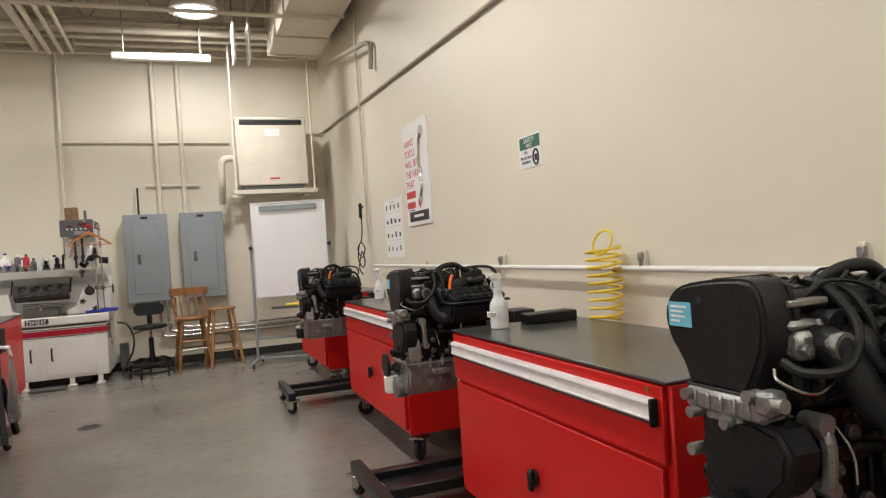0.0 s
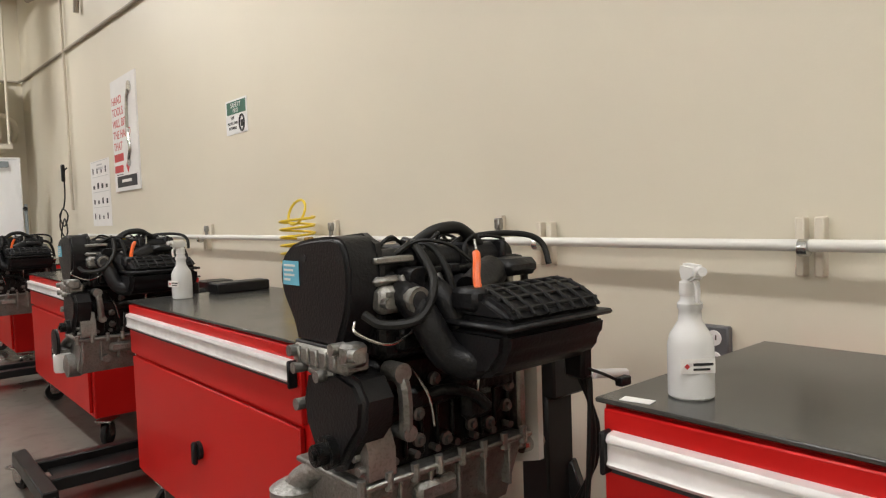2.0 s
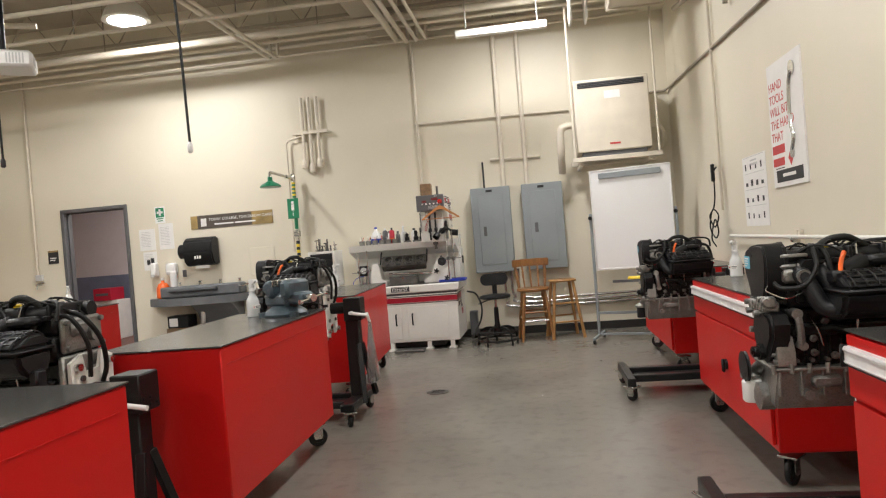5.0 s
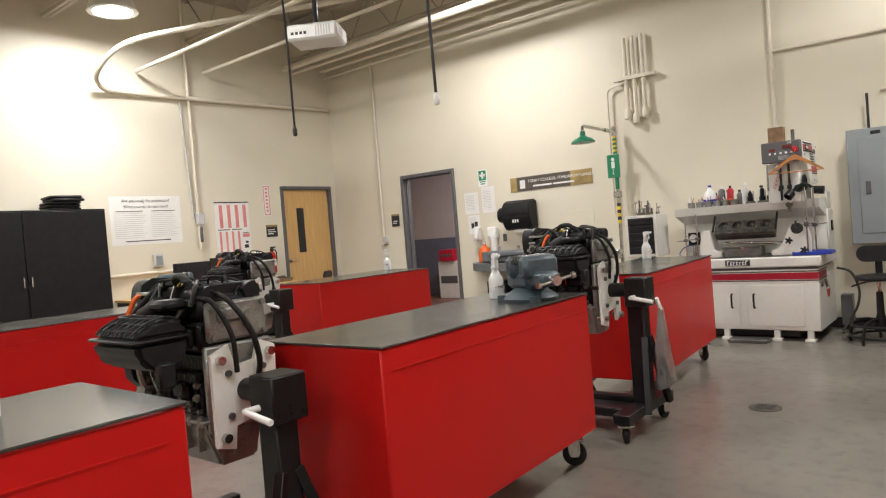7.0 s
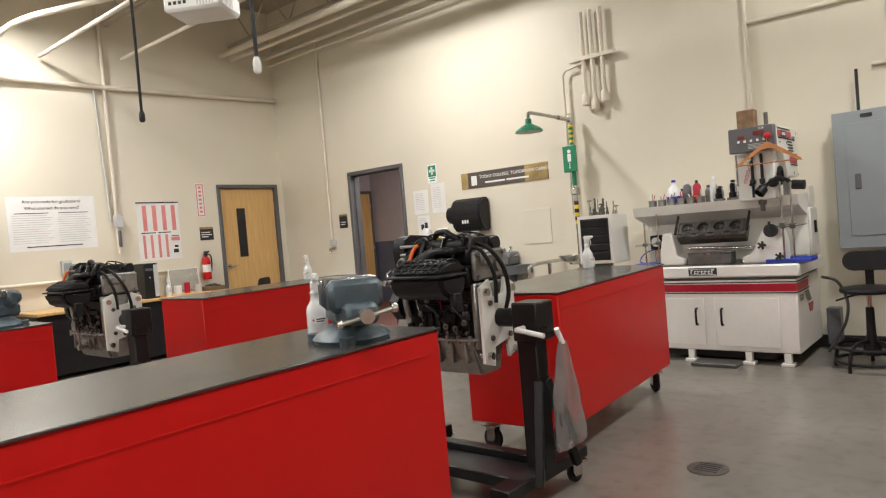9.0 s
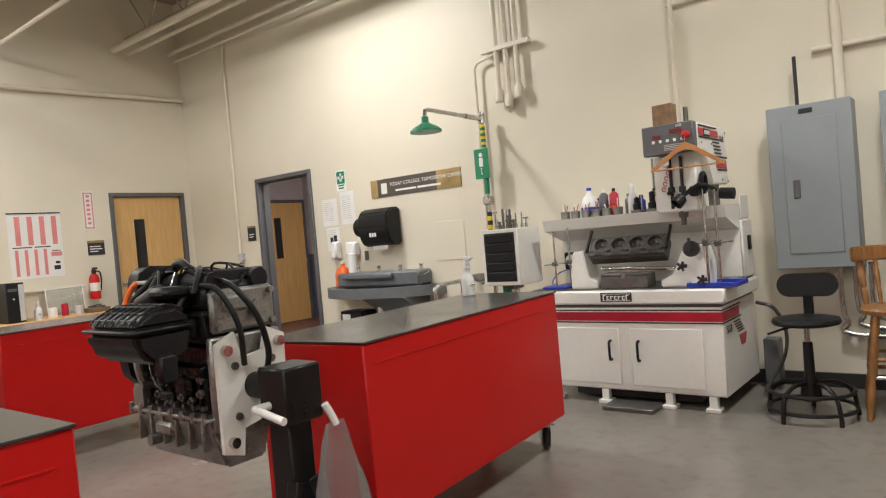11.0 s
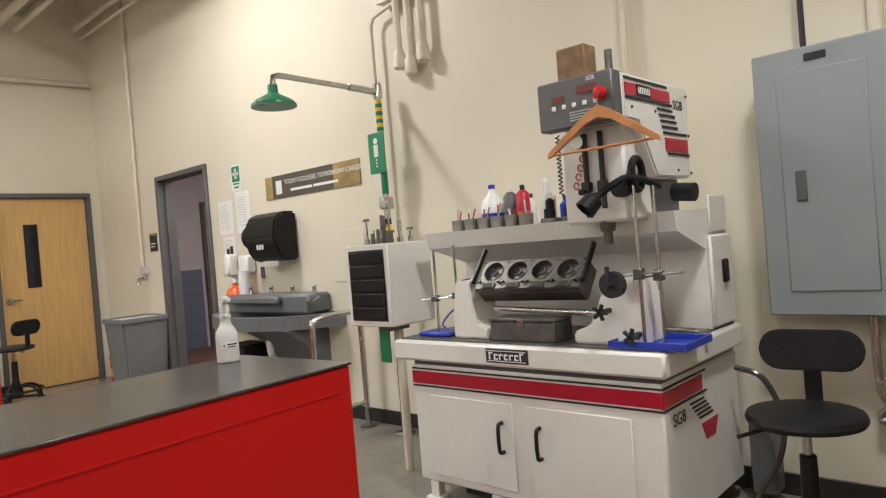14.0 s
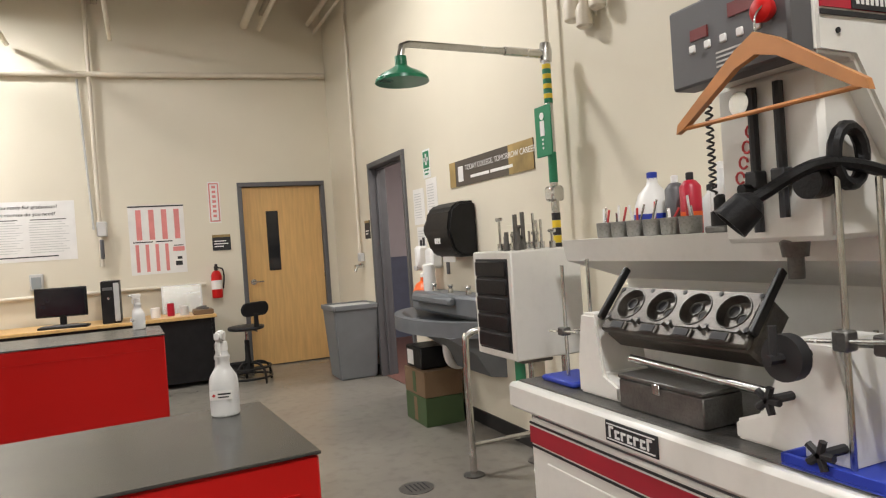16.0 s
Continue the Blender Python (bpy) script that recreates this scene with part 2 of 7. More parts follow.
# ---- structure
T = 0.15
bm = boxes(((XL - 4, YB - T, -0.12), (XR + T, 13.5, 0)))
floor_ob = solid("floor", bm, FLOOR, "grey sealed concrete floor with faint stains", "floor")
solid("wall_right", boxes(((XR, YB, 0), (XR + T, YE + T, ZC))), WALL, "cream painted smooth wall with air line", "wall")
solid("wall_back", boxes(((XL, YB - T, 0), (XR, YB, ZC))), WALL, "cream painted plain wall behind the benches", "wall")
DX0, DX1, DH = -6.475, -5.54, 2.11
solid("wall_end", boxes(((XL, YE, 0), (DX0 - 0.045, YE + T, ZC)), ((DX1 + 0.045, YE, 0), (XR, YE + T, ZC)), ((DX0 - 0.045, YE, DH + 0.045), (DX1 + 0.045, YE + T, ZC))), WALL, "cream painted end wall with a doorway", "wall")
WY0, WY1 = 8.41, 9.33
solid("wall_left", boxes(((XL - T, YB, 0), (XL, WY0 - 0.045, ZC)), ((XL - T, WY1 + 0.045, 0), (XL, YE + T, ZC)), ((XL - T, WY0 - 0.045, DH + 0.045), (XL, WY1 + 0.045, ZC))), WALL, "cream painted wall with a wooden door", "wall")
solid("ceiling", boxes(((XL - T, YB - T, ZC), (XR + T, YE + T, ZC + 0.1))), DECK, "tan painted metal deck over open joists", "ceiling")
bm = boxes(((XL, YE - 0.012, 0), (DX0 - 0.05, YE, 0.1)), ((DX1 + 0.05, YE - 0.012, 0), (XR - 0.012, YE, 0.1)), ((XR - 0.012, YB, 0), (XR, YE, 0.1)), ((XL, YB, 0), (XL + 0.012, WY0 - 0.05, 0.1)), bev=0.003)
solid("baseboard", bm, BASE, "black rubber cove base along the walls", "baseboard")
# hall past the doorway
solid("wall_hall", boxes(((-9.0, 12.3, 0), (-4.0, 12.4, 2.8)), ((-9.1, YE + T, 0), (-9.0, 12.4, 2.8)), ((-4.0, YE + T, 0), (-3.9, 12.4, 2.8)), ((-9.0, YE + T, 0), (XL - T, YE + T + 0.1, 2.8))), LILAC, "pale lilac hall wall past the doorway", "wall")
solid("trim_hall", boxes(((-9.0, 12.286, 0), (-4.0, 12.299, 1.15)), ((-8.999, 9.8, 0), (-8.986, 11.2, 1.15))), WAINSCOT, "blue-grey painted lower hall wall", "trim")
solid("ceiling_hall", boxes(((-9.1, YE + T, 2.8), (-3.9, 12.4, 2.86))), WHITE, "white hall ceiling", "ceiling")
solid("floor_hall", boxes(((-9.0, YE + 0.02, 0.0), (-4.0, 12.3, 0.006))), HALLFLOOR, "reddish brown hall floor", "floor")


def door_frame(name, m, w, h, label):
    ob = thing(name, m, label, "door frame", kind="structure")
    f = 0.05
    part("frame", boxes(((-f, -0.025, 0), (0, T + 0.002, h)), ((w, -0.025, 0), (w + f, T + 0.002, h)), ((-f, -0.025, h), (w + f, T + 0.002, h + f)), bev=0.004), DARKGREY, ob)
    part("stop", boxes(((0, 0.05, 0), (0.016, 0.08, h)), ((w - 0.016, 0.05, 0), (w, 0.08, h)), ((0.016, 0.05, h - 0.016), (w - 0.016, 0.08, h)), bev=0.002), DARKGREY, ob)
    return ob


def door_leaf(ob, w, h, y):
    part("leaf", boxes(((0.004, y, 0.012), (w - 0.004, y + 0.044, h - 0.004)), bev=0.002), OAK, ob, "golden birch veneer leaf")
    win = part("window_frame", boxes(((0.26, y - 0.006, 1.12), (0.40, y, 1.82)), bev=0.003), BLACK, ob)
    part("pane", boxes(((0.275, y - 0.01, 1.135), (0.385, y - 0.007, 1.805))), GLASS, win)
    bm = bmesh.new()
    cyl(bm, (0.07, y, 1.0), (0.07, y - 0.012, 1.0), 0.034, n=18)
    cyl(bm, (0.07, y - 0.01, 1.0), (0.07, y - 0.05, 1.0), 0.011)
    tube(bm, [(0.07, y - 0.05, 1.0), (0.1, y - 0.055, 1.0), (0.18, y - 0.05, 1.0)], 0.009, smooth=3)
    part("handle", bm, STEEL, ob, "satin steel lever handle")
    for z in (0.25, 1.05, 1.85):
        part("hinge", made(cyl, (w - 0.003, y - 0.006, z - 0.05), (w - 0.003, y - 0.006, z + 0.05), 0.007, n=10), STEEL, ob)


d1 = door_frame("door_1", pose(XL, WY0, 0, 0, 0, 90), WY1 - WY0, DH, "closed birch wooden door in dark grey frame")
door_leaf(d1, WY1 - WY0, DH, 0.03)
d2 = door_frame("door_2", pose(DX0, YE, 0), DX1 - DX0, DH, "open doorway in dark grey steel frame")
d3 = door_frame("door_3", pose(-8.96, 11.3, 0, 0, 0, 90), 0.9, 2.08, "closed wooden hall door with narrow window")
door_leaf(d3, 0.9, 2.08, -0.02)


# ---- the workbenches
def caster(parent, x, y, r=0.062, turn=0.0, locked=False):
    c = thing_part("caster", parent, pose(x, y, 0, 0, 0, turn))
    part("wheel", made(lathe_wheel, r), RUBBER, c)
    bm = boxes(((-0.026, -0.03, r * 1.1), (-0.022, 0.03, r * 2.15)), ((0.022, -0.03, r * 1.1), (0.026, 0.03, r * 2.15)), ((-0.045, -0.05, r * 2.15), (0.045, 0.05, r * 2.15 + 0.012)), bev=0.002)
    prism(bm, [(-0.02, r * 0.8), (0.02, r * 0.8), (0.03, r * 1.2), (-0.03, r * 1.2)], "x", -0.026, -0.022)
    prism(bm, [(-0.02, r * 0.8), (0.02, r * 0.8), (0.03, r * 1.2), (-0.03, r * 1.2)], "x", 0.022, 0.026)
    part("fork", bm, STEEL, c, "zinc-plated fork")
    return c


def thing_part(name, parent, m):
    ob = new(name)
    ob.empty_display_size = 0.05
    ob.parent = parent
    ob.matrix_basis = m
    return ob


def lathe_wheel(bm, r):
    lathe(bm, [(0.012, -0.019), (r * 0.55, -0.017), (r * 0.6, -0.012), (r * 0.93, -0.014), (r, -0.008), (r, 0.008), (r * 0.93, 0.014), (r * 0.6, 0.012), (r * 0.55, 0.017), (0.012, 0.019)], 22, pose(0, 0, r, 0, 90, 0))


TOP = 0.885


def bench(name_label, m, length, depth=0.6):
    """x along the bench, front (drawer side) at y = 0, back at y = depth."""
    ob = thing("workbench", m, name_label, "workbench", "red rolling workbenches")
    zb, zt = 0.175, TOP - 0.009
    bm = boxes(((0, 0.012, zb), (length, depth, zt)), bev=0.006)
    part("body", bm, RED, ob)
    bm = boxes(((-0.004, -0.006, zt + 0.001), (length + 0.004, depth + 0.006, TOP)), bev=0.002)
    part("worktop", bm, MAT_TOP, ob, "dark worn steel worktop")
    part("drawer", boxes(((0.012, -0.006, zt - 0.20), (length - 0.012, 0.010, zt - 0.006)), bev=0.003), RED, ob)
    d = part("door", boxes(((0.03, -0.006, zb + 0.03), (length - 0.03, 0.010, zt - 0.212)), bev=0.003), RED, ob)
    bm = bmesh.new()
    prism(bm, [(-0.006, zt - 0.038), (-0.022, zt - 0.041), (-0.026, zt - 0.048), (-0.026, zt - 0.052), (-0.022, zt - 0.056), (-0.022, zt - 0.082), (-0.026, zt - 0.088), (-0.020, zt - 0.095), (-0.006, zt - 0.095)], "x", 0.03, length - 0.035)
    h = part("handle", bm, ALU, ob, "full-width brushed aluminium handle")
    # thin black strip that stands in for the shade under the handle
    part("finger_gap", boxes(((0.032, -0.014, zt - 0.104), (length - 0.037, -0.006, zt - 0.096))), INK, h)
    for x in (0.02, length - 0.034):
        part("end_cap", boxes(((x, -0.032, zt - 0.106), (x + 0.009, -0.006, zt - 0.036)), bev=0.003), BLACK, h)
    bm = bmesh.new()
    cx, cz = length * 0.5, zb + 0.27
    cyl(bm, (cx, -0.006, cz), (cx, -0.018, cz), 0.03, n=20)
    box(bm, (cx - 0.012, -0.034, cz - 0.045), (cx + 0.012, -0.016, cz + 0.03), 0.006)
    part("latch", bm, BLACK, d, "black twist latch")
    part("lock", made(cyl, (length - 0.06, -0.006, zt - 0.019), (length - 0.06, -0.012, zt - 0.019), 0.008, n=14), BRASS, ob)
    part("back_seam", boxes(((0.05, depth, zt - 0.082), (length - 0.05, depth + 0.003, zt - 0.078))), RED, ob)
    for x in (0.09, length - 0.09):
        for y in (0.09, depth - 0.09):
            caster(ob, x, y, turn=random.uniform(-60, 60))
    return ob


# right row: fronts face the aisle at -x
bench("red rolling workbench with a spray bottle on it", pose(1.27, 0.69, 0, 0, 0, -90), 1.42)
bench("red rolling workbench below a coiled yellow hose", pose(1.19, 2.93, 0, 0, 0, -90), 1.42)
bench("red rolling workbench between two engine stands", pose(1.25, 5.40, 0, 0, 0, -90), 1.5)
bench("red rolling workbench near the whiteboard", pose(1.28, 8.0, 0, 0, 0, -90), 1.5)
# left row: plain backs face the aisle
bench("red rolling workbench showing its plain back", pose(-1.70, 2.68, 0, 0, 0, -90), 1.55)
bench("red rolling workbench with a vise on it", pose(-1.78, 4.95, 0, 0, 0, -88.5), 1.56)
bench("red rolling workbench before the boring machine", pose(-2.01, 7.635, 0, 0, 0, -86.0), 1.65)
# middle row
bench("red rolling workbench in the far row", pose(-4.62, 4.67, 0, 0, 0, -90), 1.55)
bench("red rolling workbench in the far row by the desk", pose(-4.94, 7.40, 0, 0, 0, -88), 1.6)


# ---- engines on their stands
def engine(m, label):
    """Front (timing cover) at x = 0 facing -x, rear at x = 0.5; intake on -y; sump at z = 0."""
    e = thing("engine", m @ Matrix.Scale(0.85, 4), label, "engine", "engines on stands")
    bm = boxes(((0.06, -0.12, 0.165), (0.50, 0.13, 0.42)), bev=0.015)
    for i in range(9):
        x = 0.09 + i * 0.047
        part("rib", made(box, (x, -0.132, 0.19), (x + 0.010, -0.118, 0.33), 0.004), BLOCK, e)
    box(bm, (0.08, -0.15, 0.30), (0.48, -0.11, 0.35), 0.01)
    box(bm, (0.08, 0.12, 0.2), (0.48, 0.16, 0.24), 0.01)
    for i in range(7):
        part("bolt", made(cyl, (0.10 + i * 0.06, -0.12, 0.20), (0.10 + i * 0.06, -0.147, 0.20), 0.009, n=8), IRON, e)
    box(bm, (0.3, -0.16, 0.24), (0.40, -0.12, 0.32), 0.02)
    part("cylinder_block", bm, BLOCK, e, "oily black cylinder block")
    bm = boxes(((0.08, -0.14, 0.42), (0.495, 0.15, 0.53)), bev=0.012)
    for i in range(4):
        box(bm, (0.11 + i * 0.1, -0.17, 0.44), (0.17 + i * 0.1, -0.14, 0.51), 0.008)
    part("cylinder_head", bm, BLOCK, e)
    # sump: finned cast pan below a bolted flange
    bm = bmesh.new()
    prism(bm, [(-0.15, 0.166), (0.10, 0.166), (0.095, 0.12), (0.07, -0.015), (-0.09, -0.015), (-0.14, 0.12)], "x", 0.015, 0.50)
    bmesh.ops.bevel(bm, geom=[ed for ed in bm.edges if max(v.co.z for v in ed.verts) < 0.13], offset=0.012, segments=2, affect="EDGES")
    box(bm, (0.0, -0.166, 0.160), (0.52, 0.12, 0.174), 0.004)
    for i in range(6):
        box(bm, (0.02 + i * 0.085, -0.152, 0.05), (0.03 + i * 0.085, -0.12, 0.162), 0.003)
    box(bm, (0.15, -0.16, 0.085), (0.27, -0.12, 0.135), 0.012)
    cyl(bm, (0.13, -0.13, 0.06), (0.13, -0.17, 0.06), 0.02, n=14)
    for i in range(8):
        cyl(bm, (0.0 + i * 0.07, -0.160, 0.15), (0.0 + i * 0.07, -0.160, 0.190), 0.010, n=8)
    part("sump", bm, CAST, e, "ribbed cast aluminium sump")
    # timing covers
    bm = bmesh.new()
    up = [(-0.085, 0.452), (0.085, 0.452), (0.105, 0.50), (0.145, 0.555), (0.157, 0.61), (0.135, 0.655), (0.07, 0.682), (-0.08, 0.694), (-0.125, 0.672), (-0.14, 0.62), (-0.135, 0.555), (-0.112, 0.50)]
    soft = [(v.y, v.z) for v in rounded([(0, y, z) for y, z in up[1:] + up[:1]], 3)]
    prism(bm, soft, "x", 0.0, 0.085)
    es = [ed for ed in bm.edges if all(abs(v.co.x) < 1e-4 for v in ed.verts)]
    bmesh.ops.bevel(bm, geom=es, offset=0.010, segments=3, affect="EDGES")
    box(bm, (-0.004, -0.088, 0.446), (0.06, 0.09, 0.458), 0.003)
    prism(bm, [(y * 1.04 + 0.0, 0.575 + (z - 0.575) * 1.04) for y, z in up], "x", 0.078, 0.092)
    cover = part("timing_cover", bm, BLACK, e, "black plastic upper timing cover")
    part("sticker", boxes(((-0.0025, 0.062, 0.582), (-0.0005, 0.136, 0.638))), CYAN, cover, "light blue printed sticker")
    bm = bmesh.new()
    for a, b, z in ((0.075, 0.128, 0.628), (0.085, 0.128, 0.617), (0.08, 0.128, 0.606), (0.1, 0.128, 0.595)):
        box(bm, (-0.0035, a, z - 0.003), (-0.0026, b, z + 0.002))
    part("print", bm, PAPER, cover)
    part("pin_hole", made(cyl, (0.0, 0.035, 0.645), (-0.002, 0.035, 0.645), 0.008, n=10), INK, cover)
    bm = bmesh.new()
    low = [(-0.10, 0.195), (-0.055, 0.180), (0.0, 0.20), (0.045, 0.27), (0.055, 0.33), (0.03, 0.40), (-0.10, 0.415), (-0.165, 0.40), (-0.195, 0.36), (-0.185, 0.30), (-0.14, 0.25)]
    prism(bm, low, "x", -0.012, 0.065)
    bmesh.ops.bevel(bm, geom=[ed for ed in bm.edges if all(v.co.x < 0 for v in ed.verts)], offset=0.016, segments=3, affect="EDGES")
    part("lower_cover", bm, BLACK, e, "black plastic lower timing cover")
    bm = made(cyl, (-0.01, -0.066, 0.232), (-0.03, -0.066, 0.232), 0.036, n=22)
    cyl(bm, (-0.03, -0.066, 0.232), (-0.055, -0.066, 0.232), 0.024, n=18)
    cyl(bm, (-0.055, -0.066, 0.232), (-0.062, -0.066, 0.232), 0.012, n=6)
    part("crank_hub", bm, BLOCK, e, "black crank hub with bolt")
    # bare bracket across the front
    bm = boxes(((-0.016, -0.14, 0.405), (0.05, 0.085, 0.452)), ((-0.022, -0.165, 0.425), (0.03, -0.12, 0.475)), ((-0.012, -0.075, 0.385), (0.04, 0.03, 0.41)), bev=0.009)
    for y, z in ((-0.165, 0.455), (-0.115, 0.462), (0.065, 0.437), (0.05, 0.40), (-0.05, 0.395)):
        cyl(bm, (-0.034, y, z), (0.0, y, z), 0.013, n=12)
    for i in range(5):
        box(bm, (-0.022, -0.11 + i * 0.038, 0.41), (-0.012, -0.103 + i * 0.038, 0.448), 0.003)
    cyl(bm, (-0.02, -0.165, 0.455), (-0.02, -0.20, 0.458), 0.014, n=12)
    cyl(bm, (-0.02, 0.07, 0.31), (0.03, 0.07, 0.31), 0.014, n=12)
    part("bracket", bm, CAST, e, "bare cast aluminium engine bracket")
    # oil pump housing, filter elbow and filter
    bm = bmesh.new()
    prism(bm, [(-0.16, 0.18), (-0.05, 0.18), (-0.09, 0.24), (-0.11, 0.31), (-0.135, 0.30), (-0.16, 0.24)], "x", 0.02, 0.09)
    for i in range(4):
        cyl(bm, (0.02, -0.14 + 0.018 * i, 0.2 + 0.025 * (i % 3)), (0.006, -0.14 + 0.018 * i, 0.2 + 0.025 * (i % 3)), 0.010, n=8)
    part("oil_pump", bm, CAST, e, "bare aluminium oil pump housing")
    bm = made(tube, [(0.06, -0.01, 0.17), (0.03, 0.05, 0.155), (0.01, 0.10, 0.125), (0.0, 0.125, 0.10)], 0.03, 12, smooth=4)
    lathe(bm, [(0.052, 0.0), (0.06, 0.005), (0.06, 0.022), (0.048, 0.03), (0.03, 0.04)], 20, pose(0.0, 0.13, 0.075))
    part("filter_housing", bm, CAST, e, "bare aluminium filter elbow")
    part("filter", made(lathe, [(0.044, 0.0), (0.05, 0.006), (0.05, 0.085), (0.044, 0.092)], 20, pose(0.0, 0.13, -0.018)), BLACK, e, "black oil filter")
    # side fittings
    bm = made(tube, [(0.10, -0.15, 0.40), (0.105, -0.175, 0.375), (0.11, -0.175, 0.32), (0.115, -0.165, 0.27)], 0.016, 8, smooth=4)
    cyl(bm, (0.10, -0.13, 0.40), (0.10, -0.185, 0.40), 0.022, n=14)
    cyl(bm, (0.118, -0.13, 0.265), (0.118, -0.18, 0.265), 0.018, n=14)
    part("tensioner", bm, CAST, e)
    part("coolant_pipe", made(tube, [(0.20, -0.14, 0.33), (0.25, -0.17, 0.335), (0.31, -0.18, 0.31), (0.34, -0.19, 0.28)], 0.013, 10, smooth=4), BLOCK, e)
    bm = boxes(((0.065, -0.165, 0.525), (0.15, -0.12, 0.585)), ((0.06, -0.155, 0.585), (0.14, -0.11, 0.605)), bev=0.012)
    cyl(bm, (0.125, -0.15, 0.56), (0.13, -0.205, 0.555), 0.024, n=16)
    cyl(bm, (0.13, -0.2, 0.555), (0.13, -0.212, 0.554), 0.029, n=16)
    cyl(bm, (0.075, -0.16, 0.55), (0.075, -0.18, 0.55), 0.012, n=8)
    part("thermostat_housing", bm, CAST, e, "bare aluminium thermostat housing")
    part("pipe_mouth", made(cyl, (0.13, -0.2125, 0.554), (0.1302, -0.2145, 0.554), 0.02, n=14), INK, e)
    for x, z in ((0.17, 0.29), (0.17, 0.23), (0.25, 0.215), (0.33, 0.23), (0.39, 0.22), (0.45, 0.25), (0.46, 0.30), (0.22, 0.36)):
        part("plug", made(lathe, [(0.016, 0), (0.016, 0.01), (0.009, 0.012), (0.008, 0.02)], 12, pose(x, -0.135, z, 90, 0, 0)), IRON, e)
    # cam cover with twin ridges and coils
    bm = boxes(((0.06, -0.13, 0.53), (0.50, 0.15, 0.625)), bev=0.02)
    cyl(bm, (0.075, -0.085, 0.625), (0.51, -0.085, 0.625), 0.036, n=18)
    cyl(bm, (0.075, 0.095, 0.625), (0.51, 0.095, 0.625), 0.036, n=18)
    for x in (0.2, 0.33, 0.46):
        box(bm, (x, -0.135, 0.60), (x + 0.02, 0.14, 0.665), 0.006)
    part("cam_cover", bm, BLACK, e, "black plastic cam cover")
    part("edge_strip", boxes(((0.065, -0.148, 0.632), (0.17, -0.118, 0.646)), bev=0.003), CAST, e, "bare aluminium cover edge")
    part("sensor", made(cyl, (0.15, -0.12, 0.60), (0.155, -0.175, 0.595), 0.024, n=16), BLACK, e)
    for i in range(4):
        x = 0.13 + i * 0.1
        part("ignition_coil", made(lathe, [(0.02, 0), (0.02, 0.03), (0.012, 0.036)], 10, pose(x, 0.01, 0.625)), BLACK, e)
        part("injector", made(cyl, (x, -0.15, 0.60), (x - 0.005, -0.185, 0.55), 0.011, n=10), IRON, e)
        part("connector", boxes(((x + 0.03, -0.165, 0.60), (x + 0.06, -0.135, 0.62)), bev=0.003), BLACK, e)
    part("dipstick", made(tube, [(0.33, -0.16, 0.3), (0.34, -0.19, 0.5), (0.36, -0.14, 0.67)], 0.004, 6, smooth=4), STEEL, e)
    part("plug_lead", made(tube, [(0.53, -0.32, 0.36), (0.57, -0.35, 0.34), (0.62, -0.36, 0.315)], 0.004, 6, smooth=3), RUBBER, e)
    part("plug_end", boxes(((0.615, -0.372, 0.302), (0.655, -0.35, 0.324)), bev=0.003), BLACK, e)
    part("fuel_rail", made(cyl, (0.16, -0.15, 0.605), (0.47, -0.15, 0.605), 0.011, n=12), BLOCK, e)
    part("oil_cap", made(lathe, [(0.016, 0), (0.019, 0.008), (0.017, 0.016), (0.008, 0.02)], 14, pose(0.27, -0.06, 0.655)), YELLOW, e, "yellow dipstick cap")
    # intake manifold: four runners sweep down and out into a wide plenum
    for i in range(4):
        x = 0.13 + i * 0.08
        part("intake_runner", made(tube, [(x, -0.12, 0.565), (x + 0.005, -0.17, 0.555), (x + 0.025, -0.205, 0.50), (x + 0.05, -0.235, 0.435), (x + 0.09, -0.275, 0.415), (x + 0.12, -0.31, 0.45)], 0.036, 12, smooth=4), BLACK, e)
    bm = bmesh.new()
    lower = [(-0.395, 0.498), (-0.385, 0.44), (-0.345, 0.395), (-0.28, 0.382), (-0.225, 0.40), (-0.20, 0.45), (-0.20, 0.50)]
    prism(bm, lower, "x", 0.20, 0.535)
    bmesh.ops.bevel(bm, geom=list(bm.edges), offset=0.018, segments=3, affect="EDGES")
    plenum = part("plenum", bm, BLACK, e, "ribbed black intake plenum")
    part("seam", boxes(((0.195, -0.403, 0.494), (0.543, -0.195, 0.506)), bev=0.005), BLACK, plenum)
    bm = bmesh.new()
    prism(bm, [(-0.395, 0.506), (-0.20, 0.506), (-0.205, 0.545), (-0.25, 0.566), (-0.31, 0.562), (-0.37, 0.535)], "x", 0.215, 0.53)
    bmesh.ops.bevel(bm, geom=list(bm.edges), offset=0.014, segments=3, affect="EDGES")
    part("lid", bm, BLACK, plenum)
    for i in range(7):
        x = 0.245 + i * 0.043
        part("rib", made(tube, [(x, -0.392, 0.52), (x, -0.37, 0.54), (x, -0.31, 0.567), (x, -0.25, 0.571), (x, -0.21, 0.55)], 0.0045, 6, smooth=3), BLACK, plenum)
    for y, z in ((-0.375, 0.534), (-0.34, 0.553), (-0.305, 0.568), (-0.265, 0.572)):
        part("rib", made(cyl, (0.235, y, z), (0.515, y, z), 0.0045, n=6), BLACK, plenum)
    bm = boxes(((0.36, -0.25, 0.585), (0.47, -0.15, 0.625)), bev=0.014)
    cyl(bm, (0.27, -0.22, 0.56), (0.36, -0.2, 0.60), 0.038, n=18)
    part("throttle_body", bm, BLACK, e)
    part("flap_box", boxes(((0.205, -0.30, 0.525), (0.275, -0.22, 0.575)), bev=0.01), BLACK, e)
